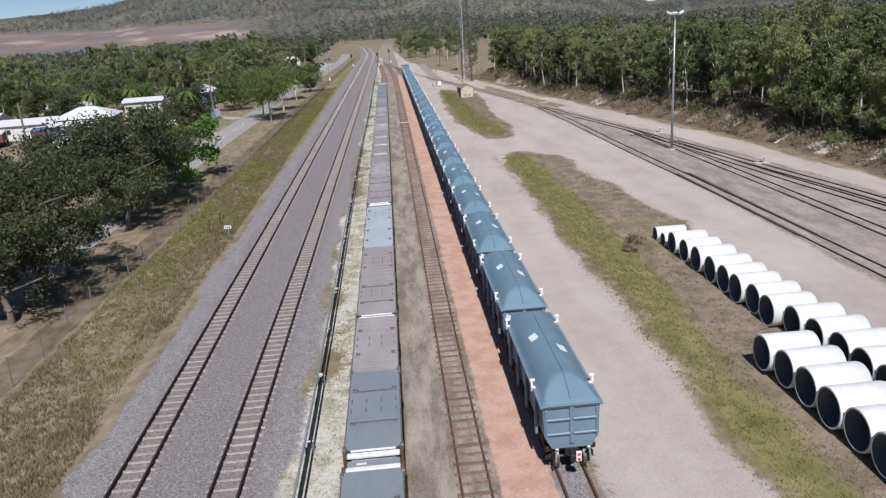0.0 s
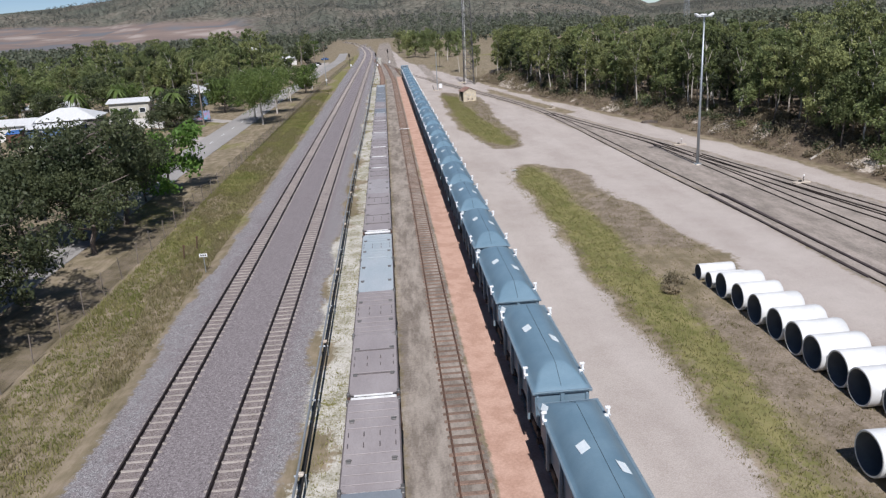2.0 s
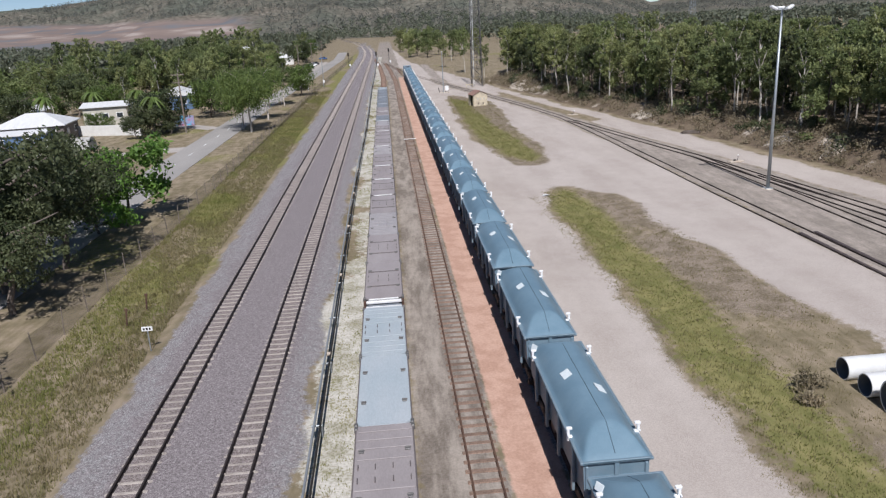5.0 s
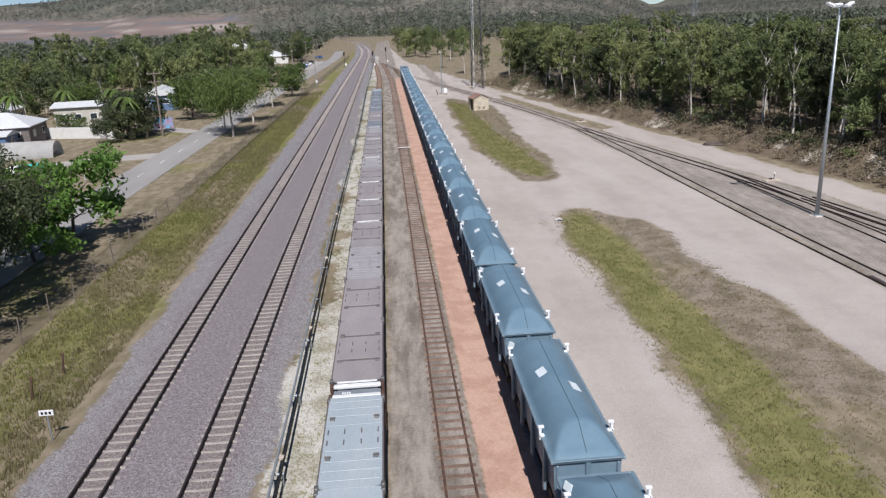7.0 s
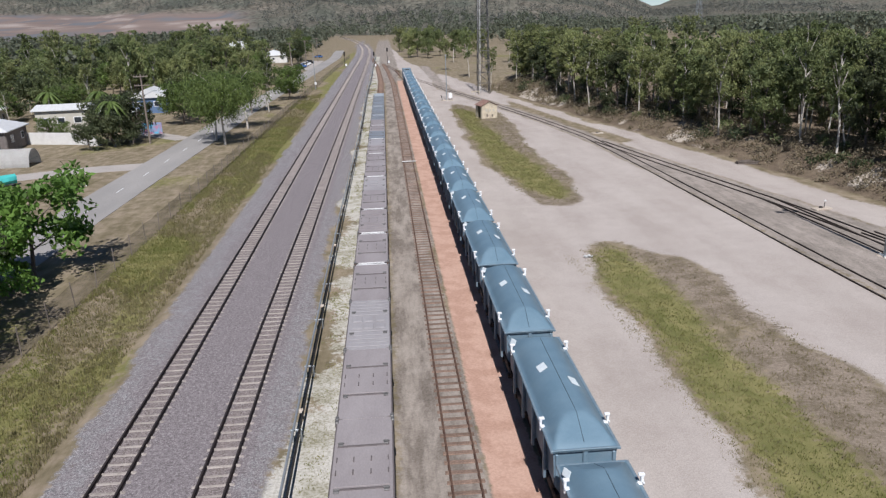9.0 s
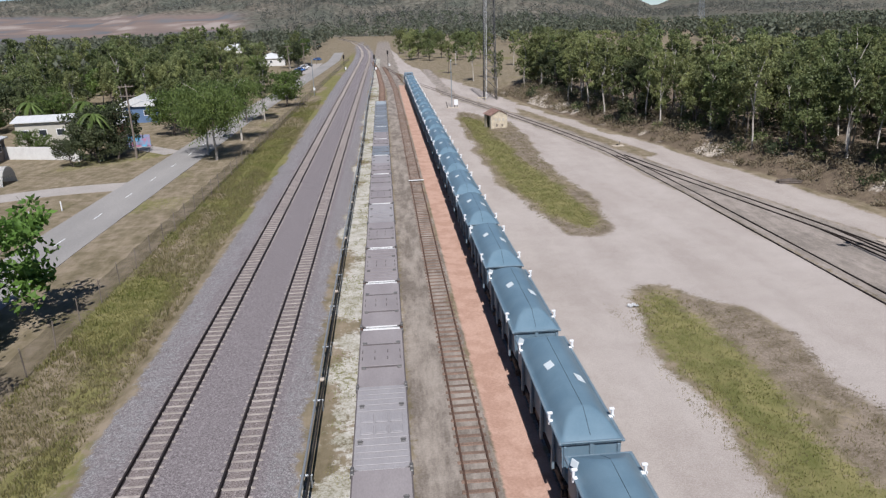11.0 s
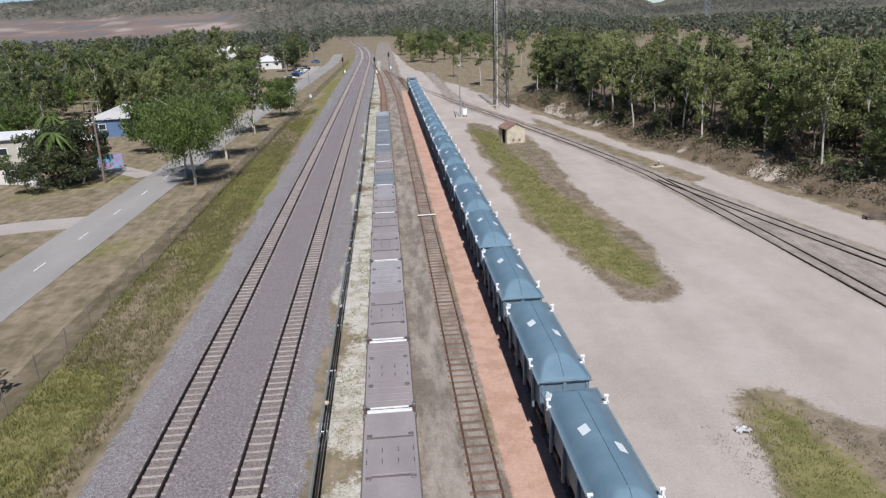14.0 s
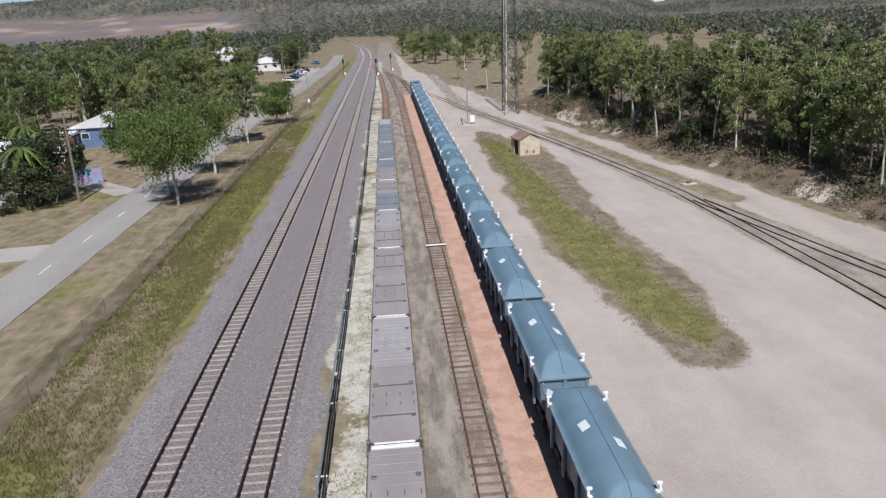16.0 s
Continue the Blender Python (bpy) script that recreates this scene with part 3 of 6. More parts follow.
def track(name, pts, rail_mat, sl_mat, spacing, label, z_top=0.0, near=(20, 130), sl_z=-0.145, gauge=1.13, length=1.62, width=0.165, concrete=True, jitter=0.0, group="", head=0.040, base=0.075):
    root = empty(name, Matrix.Identity(4), label, "railway track", group, "structure")
    c = resample(pts, 2.0)
    d = np.gradient(c, axis=0)
    d /= np.linalg.norm(d, axis=1)[:, None]
    nrm = np.stack([d[:, 1], -d[:, 0]], 1)
    for s in (-1, 1):
        ribbon("rail", c + nrm * s * gauge / 2, z_top - 0.15, z_top, head, base, rail_mat, root)
    me = sleeper_mesh("sleeper", sl_mat, length, width, concrete)
    q = resample(pts, spacing)
    qd = np.gradient(q, axis=0)
    rng = random.Random(hash(len(q)) % 1000)
    vs0 = np.array([v.co[:] for v in me.vertices])
    fs0 = [tuple(f.vertices) for f in me.polygons]
    far_v, far_f = [], []
    count = 0
    for (x, y), (dx, dy) in zip(q, qd):
        a = math.atan2(dy, dx) - math.pi / 2 + rng.uniform(-1, 1) * jitter
        zz = sl_z + rng.uniform(-1, 0.3) * (0.012 if concrete else 0.03)
        if near[0] < y < near[1] and count < 170:
            ob = new("sleeper", me)
            ob.parent = root
            ob.matrix_basis = Matrix.Translation((x + rng.uniform(-1, 1) * jitter, y, zz)) @ Matrix.Rotation(a, 4, "Z")
            count += 1
        else:
            R = np.array(Matrix.Rotation(a, 3, "Z"))
            base = len(far_v) * len(vs0)
            far_v.append(vs0 @ R.T + np.array([x, y, zz]))
            far_f += [tuple(k + base for k in f) for f in fs0]
    if far_v:
        ob = new("far_sleepers", np_mesh("far_sleepers", np.concatenate(far_v), far_f, sl_mat))
        ob.parent = root
        tagged(ob, "", kind="stuff")
    return root


main_y = [-30, 100, 250, 400, 450, 520, 620, 760, 920]
track("railway_track", [(-11.86 + float(curve_x(y)), y) for y in main_y], M_RAIL, M_SLEEPER, 0.645, "main line track with pale concrete sleepers in grey ballast", group="main line tracks")
track("railway_track", [(-7.79 + float(curve_x(y)), y) for y in main_y], M_RAIL, M_SLEEPER, 0.645, "main line track with pale concrete sleepers in grey ballast", group="main line tracks")
track("railway_track", [(1.78, -20), (1.78, 200), (1.6, 250), (0.5, 300), (-1.2, 350)], M_RAIL_RUST, M_SLEEPER_WOOD, 0.66, "rusty siding track on brown timber sleepers", sl_z=-0.078, gauge=1.09, width=0.24, length=1.45, head=0.036, base=0.065, concrete=False, jitter=0.02, group="siding tracks")
track("railway_track", [(5.5, -20), (5.5, 235), (5.2, 262), (3.6, 300), (0, 340)], M_RAIL_RUST, M_SLEEPER_WOOD, 0.70, "siding track under the wagons, sleepers sunk in grey stones", sl_z=-0.20, gauge=1.05, near=(10, 24), concrete=False, jitter=0.02, group="siding tracks")
track("railway_track", [(-1.9, 196), (-1.9, 260), (-3.4, 330), (-6.4, 400)], M_RAIL_RUST, M_SLEEPER_WOOD, 0.70, "overgrown rusty siding track behind the flat boxes", near=(0, 0), sl_z=-0.16, concrete=False, group="siding tracks")
track("railway_track", [(30.2, -30), (29.9, 41), (29.5, 73), (29.0, 87), (28.9, 102), (28.6, 125), (28.0, 144)], M_RAIL_DARK, M_SLEEPER_WOOD, 0.72, "dark greasy yard track beside the gravel", near=(0, 0), sl_z=-0.29, concrete=False, head=0.036, base=0.055, group="yard tracks", z_top=-0.16)
track("railway_track", [(28.0, 144.3), (25.8, 162), (20.3, 195), (14.3, 227), (9.1, 260), (5.4, 285), (0, 339), (-7.2, 410)], M_RAIL_YARD, M_SLEEPER_WOOD, 0.72, "dark yard track that curves across to the main line", near=(0, 0), sl_z=-0.29, concrete=False, head=0.03, base=0.05, group="yard tracks", z_top=-0.16)
track("railway_track", [(40.6, 10), (40.2, 40), (39.6, 54), (38.0, 66), (36.6, 82), (34.9, 102), (31.4, 122), (28.3, 142)], M_RAIL_DARK, M_SLEEPER_WOOD, 0.72, "dark yard track that joins at a set of points", near=(0, 0), sl_z=-0.29, concrete=False, head=0.03, base=0.05, group="yard tracks", z_top=-0.15)
track("railway_track", [(35.3, 10), (35.2, 49), (35.1, 66), (34.9, 80), (34.6, 94), (34.2, 106)], M_RAIL_DARK, M_SLEEPER_WOOD, 0.72, "dark yard track that ends in a set of points", near=(0, 0), sl_z=-0.29, concrete=False, head=0.03, base=0.05, group="yard tracks", z_top=-0.155)
track("railway_track", [(42.6, 10), (42.1, 40), (41.0, 57), (39.2, 70), (37.4, 84), (36.0, 95)], M_RAIL_DARK, M_SLEEPER_WOOD, 0.72, "dark yard track beside the bank", near=(0, 0), sl_z=-0.29, concrete=False, head=0.03, base=0.05, group="yard tracks", z_top=-0.145)
for s in (-1, 1):       # wide greased check rails beside the near yard rails
    ob = ribbon("check_rail", np.array([(29.78 + s * 0.60, 50.0), (29.74 + s * 0.60, 62.0), (29.7 + s * 0.60, 74.0)]), -0.29, -0.17, 0.13, 0.16, M_GREASE)
    tagged(ob, "dark greasy check rail laid beside a yard rail", "check rail", "check rails", "structure")


# ---- train of covered ore wagons ----
PITCH, REAR, TRAIN_X = 9.68, 23.45, 5.5
W_LEN, W_HALF, RIM, DECK = 8.95, 1.17, 2.86, 1.05


def lid_height(u, e):
    """Height of the lid over its rim: a broad flat-topped vault, cut by a sloping hip at each end, its arrises rounded off."""
    a = max(0.0, 0.95 - abs(u))
    vault = 0.64 * math.tanh(a * 2.1) / math.tanh(0.95 * 2.1) + 0.05 * (1 - u * u) if a > 0 else 0.0
    slope = 0.05 + 0.52 * max(0.0, e - 0.16) if e > 0.14 else 0.0
    k_ = 0.05
    h = 0.5 * (vault + slope - math.sqrt((vault - slope) ** 2 + k_ * k_)) + 0.012
    return max(0.0, min(h, 0.66)) if a > 0 and e > 0.10 else 0.0


def lid_mesh():
    """A moulded lid: a flat rim, then a low vault that slopes down to both ends, with a joint along its crown."""
    nx_, ny_ = 33, 81
    bm = bmesh.new()
    grid = []
    for j in range(ny_):
        v = j / (ny_ - 1)
        y = v * W_LEN
        row = []
        for i in range(nx_):
            u = i / (nx_ - 1) * 2 - 1
            x = u * (W_HALF - 0.06)
            h = lid_height(u, min(y, W_LEN - y))
            row.append(bm.verts.new((x, y, RIM + 0.02 + h)))
        grid.append(row)
    for j in range(ny_ - 1):
        for i in range(nx_ - 1):
            bm.faces.new((grid[j][i], grid[j][i + 1], grid[j + 1][i + 1], grid[j + 1][i]))
    rim = [grid[0][i] for i in range(nx_)] + [grid[j][-1] for j in range(1, ny_)] + [grid[-1][i] for i in range(nx_ - 2, -1, -1)] + [grid[j][0] for j in range(ny_ - 2, 0, -1)]
    low = [bm.verts.new((v.co.x, v.co.y, RIM - 0.05)) for v in rim]
    for k in range(len(rim)):
        k2 = (k + 1) % len(rim)
        bm.faces.new((rim[k2], rim[k], low[k], low[k2]))
    bmesh.ops.recalc_face_normals(bm, faces=bm.faces)
    for ed in bm.edges:
        ed.smooth = ed.calc_face_angle(0.0) < 0.5
    me = mesh_of("lid", bm, M_BLUE, True)
    return me


def body_mesh():
    """Tub with sides that lean in and a chamfer down to the frame."""
    bm = bmesh.new()
    sec = [(-W_HALF + 0.10, RIM - 0.06), (-W_HALF + 0.14, 1.55), (-W_HALF + 0.42, DECK), (W_HALF - 0.42, DECK), (W_HALF - 0.14, 1.55), (W_HALF - 0.10, RIM - 0.06)]
    a = [bm.verts.new((x, 0.10, z)) for x, z in sec]
    b = [bm.verts.new((x, W_LEN - 0.10, z)) for x, z in sec]
    for k in range(len(sec)):
        k2 = (k + 1) % len(sec)
        bm.faces.new((a[k], a[k2], b[k2], b[k]))
    bm.faces.new(a[::-1])
    bm.faces.new(b)
    bmesh.ops.recalc_face_normals(bm, faces=bm.faces)
    return mesh_of("body", bm, M_BLUE_STEEL)


def latch_mesh():
    """A white clamp post with a bent top and a foot."""
    bm = bmesh.new()
    bm_box(bm, 0, 0, 0.02, 0.09, 0.10, 0.46, 0, 0.015)
    bm_box(bm, 0.03, 0, 0.25, 0.20, 0.12, 0.09, 0, 0.02)
    bm_box(bm, 0.05, 0, -0.08, 0.18, 0.16, 0.10, 0, 0.02)
    bm_tube(bm, (-0.02, -0.14, 0.02), (-0.02, 0.14, 0.02), 0.03, seg=6)
    return mesh_of("latch", bm, M_WHITE)


def wheelset_mesh():
    bm = bmesh.new()
    for s in (-1, 1):
        bm_tube(bm, (s * 0.50, 0, 0.43), (s * 0.60, 0, 0.43), 0.43, seg=20)
        bm_tube(bm, (s * 0.46, 0, 0.43), (s * 0.50, 0, 0.43), 0.46, seg=20)
    bm_tube(bm, (-0.5, 0, 0.43), (0.5, 0, 0.43), 0.08, seg=8)
    return mesh_of("wheelset", bm, M_WHEEL)


def wagon(m):
    root = empty("ore_wagon", m, "blue steel ore wagon with domed blue lid and white clamps", "wagon", "train of ore wagons")
    part("body", body_mesh(), None, root)
    lid = part("lid", lid_mesh(), None, root, "domed blue fibreglass lid with a joint along its crown")
    bm = bmesh.new()
    for s in (-1, 1):
        bm_box(bm, s * (W_HALF - 0.04), W_LEN / 2, RIM - 0.02, 0.10, W_LEN, 0.10, 0, 0.02)
    for y in (0.05, W_LEN - 0.05):
        bm_box(bm, 0, y, RIM - 0.02, 2 * W_HALF - 0.18, 0.10, 0.10, 0, 0.02)
    part("rim", bm, M_BLUE_EDGE, root, "pale worn rim under the lid")
    bm = bmesh.new()
    for j in range(24):
        y0, y1 = 0.25 + (W_LEN - 0.5) * j / 24, 0.25 + (W_LEN - 0.5) * (j + 1) / 24
        za, zb = (RIM + 0.022 + lid_height(0.0, min(y, W_LEN - y)) for y in (y0, y1))
        bm_tube(bm, (0, y0, za), (0, y1, zb), 0.011, seg=5, caps=False)
    part("seam", bm, M_SEAM, lid, "dark sealed joint along the crown")
    # placards on the lid
    for sx, y in ((-0.47, 4.9), (0.47, 3.62)):
        bm = bmesh.new()
        bm_box(bm, 0, 0, 0, 0.36, 0.56, 0.012, 0, 0.004)
        t = part("placard", bm, M_TAG, lid, "white square placard")
        u = abs(sx) / (W_HALF - 0.06)
        hz = lid_height(u, 3.5)
        slope = math.atan2(hz - lid_height((abs(sx) + 0.1) / (W_HALF - 0.06), 3.5), 0.1)
        t.matrix_basis = Matrix.Translation((sx, y, RIM + 0.035 + hz)) @ Matrix.Rotation(math.copysign(slope, sx), 4, "Y") @ Matrix.Rotation(0.12, 4, "Z")
    lm = latch_mesh()
    for s in (-1, 1):
        for y in (1.58, 7.66):
            o = part("latch", lm, None, root, "white clamp post")
            o.matrix_basis = Matrix.Translation((s * (W_HALF + 0.02), y, RIM + 0.10)) @ (Matrix.Identity(4) if s < 0 else Matrix.Rotation(math.pi, 4, "Z"))
    bm = bmesh.new()
    bm_box(bm, 0, 0, 0, 0.03, 0.32, 0.26, 0, 0.01)
    o = part("number_board", bm, M_TAG, root, "white board beside the clamp")
    o.matrix_basis = Matrix.Translation((-W_HALF + 0.12, 8.05, RIM + 0.30)) @ Matrix.Rotation(0.5, 4, "Z") @ Matrix.Rotation(0.35, 4, "Y")
    # hanging side posts, wide and open-ended
    bm = bmesh.new()
    bm_box(bm, 0, 0, 0, 0.10, 0.20, 1.62, 0, 0.015)
    bm_box(bm, 0.10, 0, 0.1, 0.16, 0.05, 1.3)
    rib = mesh_of("side_post", bm, M_BLUE_EDGE)
    for s in (-1, 1):
        for y in (1.15, 3.2, 5.2, 7.2):
            o = part("side_post", rib, None, root)
            o.matrix_basis = Matrix.Translation((s * (W_HALF - 0.03), y, 1.98)) @ (Matrix.Identity(4) if s < 0 else Matrix.Rotation(math.pi, 4, "Z"))
    # end ribs
    for y in (0.06, W_LEN - 0.06):
        bm = bmesh.new()
        bm_box(bm, 0, y, 2.05, 0.16, 0.10, 1.55, 0, 0.02)
        for z in (2.28, 1.68):
            bm_box(bm, 0, y, z, 1.92, 0.10, 0.10, 0, 0.03)
        for s in (-1, 1):
            bm_box(bm, s * 0.96, y, 2.1, 0.09, 0.09, 1.25, 0, 0.02)
        part("end_ribs", bm, M_BLUE_STEEL, root)
    bm = bmesh.new()
    bm_box(bm, 0, W_LEN / 2, 0.86, 0.5, W_LEN - 0.2, 0.34, 0, 0.03)
    for y in (0.35, W_LEN - 0.35):
        bm_box(bm, 0, y, 0.95, 1.9, 0.22, 0.22, 0, 0.03)
    part("underframe", bm, M_BLACK, root)
    for y in (1.45, W_LEN - 1.45):
        bm = bmesh.new()
        for s in (-1, 1):
            bm_box(bm, s * 0.78, y, 0.52, 0.14, 2.1, 0.24, 0, 0.05)
            bm_box(bm, s * 0.78, y, 0.66, 0.16, 0.6, 0.36, 0, 0.04)
            for dy in (-0.85, 0.85):
                bm_tube(bm, (s * 0.70, y + dy, 0.43), (s * 0.92, y + dy, 0.43), 0.14, seg=10)
        bm_box(bm, 0, y, 0.62, 1.6, 0.4, 0.24, 0, 0.03)
        bogie = part("bogie", bm, M_BLACK, root)
        ws = wheelset_mesh()
        for dy in (-0.85, 0.85):
            o = part("wheelset", ws, None, bogie)
            o.matrix_basis = Matrix.Translation((0, y + dy, 0))
    for s, y in ((-1, -0.02), (1, W_LEN + 0.02)):
        bm = bmesh.new()
        bm_box(bm, 0, y + s * 0.12, 0.86, 0.22, 0.46, 0.26, 0, 0.05)
        bm_box(bm, 0, y + s * 0.30, 0.86, 0.34, 0.20, 0.32, 0, 0.06)
        part("coupler", bm, M_BLACK, root)
        for sx in (-1, 1):
            bm = bmesh.new()
            bm_tube(bm, (sx * 0.62, y, 1.15), (sx * 0.66, y + s * 0.12, 0.62), 0.035, seg=6)
            bm_box(bm, sx * 0.60, y + s * 0.04, 1.10, 0.14, 0.08, 0.10, 0, 0.02)
            part("brake_pipe", bm, M_GALV, root, "pale brake pipe and cock")
    return root


first = wagon(Matrix.Translation((TRAIN_X, REAR, 0)))
for k in range(1, 23):
    copy_thing(first, Matrix.Translation((TRAIN_X, REAR + k * PITCH, 0)))
# tail marker on the last coupler
bm = bmesh.new()
bm_box(bm, 0, 0, 0, 0.20, 0.08, 0.42, 0, 0.02)
tail = empty("tail_marker", Matrix.Translation((TRAIN_X + 0.12, REAR - 0.48, 1.02)), "white tail marker with red reflectors on the last coupler", "marker")
part("plate", bm, M_WHITE, tail)
for z in (-0.10, 0.10):
    bm = bmesh.new()
    bm_tube(bm, (0, -0.06, z), (0, -0.035, z), 0.06, seg=12)
    part("reflector", bm, M_RED, tail, "red reflector")
# leading vehicle
lead = empty("locomotive", Matrix.Translation((TRAIN_X, REAR + 23 * PITCH, 0)), "blue-grey locomotive with dark roof grille heading the wagons", "locomotive")
bm = bmesh.new()
bm_box(bm, 0, 5.2, 2.1, 2.5, 10.2, 2.0, 0, 0.15)
bm_box(bm, 0, 5.2, 3.25, 2.1, 9.8, 0.5, 0, 0.2)
bm_box(bm, 0, 9.3, 3.2, 2.4, 1.8, 0.9, 0, 0.15)
part("body", bm, M_BLUE_EDGE, lead)
bm = bmesh.new()
for k in range(6):
    bm_box(bm, 0, 3.2 + k * 0.5, 3.53, 1.3, 0.32, 0.08, 0, 0.02)
part("roof_grille", bm, M_BLACK, lead)
bm = bmesh.new()
bm_box(bm, 0, 5.2, 0.95, 2.2, 10.0, 0.36, 0, 0.04)
part("underframe", bm, M_BLACK, lead)
ws = wheelset_mesh()
for y in (1.2, 2.6, 4.0, 6.4, 7.8, 9.2):
    o = part("wheelset", ws, None, lead)
    o.matrix_basis = Matrix.Translation((0, y, 0))

# ---- long row of flat-lidded steel boxes on bearers ----
BOX_HALF, BOX_TOP = 1.03, 2.66


def box_x(y):
    return -1.80 - 0.0012 * (y - 20)


# (start, end, lid style, lid colour, what lies at the start: bar, joint or gap)
GREY, BLUE, PALE, ASH = 0, 1, 2, 3
BOXES = [
    (3.2, 9.1, 0, BLUE, "joint"), (9.1, 15.0, 1, BLUE, "joint"), (15.0, 20.9, 0, BLUE, "joint"),
    (22.2, 28.2, 0, BLUE, "gap"), (28.2, 34.3, 1, GREY, "joint"), (34.7, 40.6, 0, GREY, "bar"), (40.6, 46.6, 1, GREY, "joint"),
    (46.6, 52.4, 2, PALE, "joint"), (52.4, 58.1, 1, PALE, "joint"), (59.4, 65.5, 0, GREY, "gap"), (65.5, 71.5, 0, GREY, "joint"), (71.5, 77.5, 3, ASH, "joint"),
    (77.5, 83.4, 0, GREY, "joint"), (83.9, 90.1, 0, GREY, "bar"), (90.6, 96.9, 1, GREY, "bar"), (97.4, 103.8, 0, GREY, "bar"), (103.8, 109.6, 3, ASH, "joint"),
    (110.0, 116.5, 0, GREY, "bar"), (116.5, 122.2, 0, GREY, "joint"), (122.6, 128.2, 0, GREY, "bar"), (128.2, 133.0, 2, ASH, "joint"), (133.4, 139.6, 0, BLUE, "bar"),
    (139.6, 145.3, 0, GREY, "joint"), (145.7, 151.4, 2, GREY, "bar"), (151.4, 156.9, 0, BLUE, "joint"), (157.3, 163.3, 0, BLUE, "bar"), (163.3, 169.4, 1, BLUE, "joint"),
    (169.8, 175.8, 0, BLUE, "bar"), (175.8, 181.4, 0, BLUE, "joint"), (181.4, 187.0, 0, BLUE, "joint"), (187.0, 192.7, 2, PALE, "joint"),
]
LID_MATS = (M_LID_GREY, M_LID_BLUE, M_LID_PALE, M_LID_ASH)


def lid_plate(ln_, z0, z1):
    """A flat lid whose corners are cut off at the end that faces down the line."""
    bm = bmesh.new()
    w, c = BOX_HALF - 0.04, 0.20
    out = [(-w + c, 0.02), (w - c, 0.02), (w, c * 0.8), (w, ln_ - 0.02), (-w, ln_ - 0.02), (-w, c * 0.8)]
    lo = [bm.verts.new((x, y, z0)) for x, y in out]
    hi = [bm.verts.new((x * 0.99, y, z1)) for x, y in out]
    bm.faces.new(hi)
    bm.faces.new(lo[::-1])
    for k in range(6):
        bm.faces.new((lo[k], lo[(k + 1) % 6], hi[(k + 1) % 6], hi[k]))
    bmesh.ops.recalc_face_normals(bm, faces=bm.faces)
    return bm


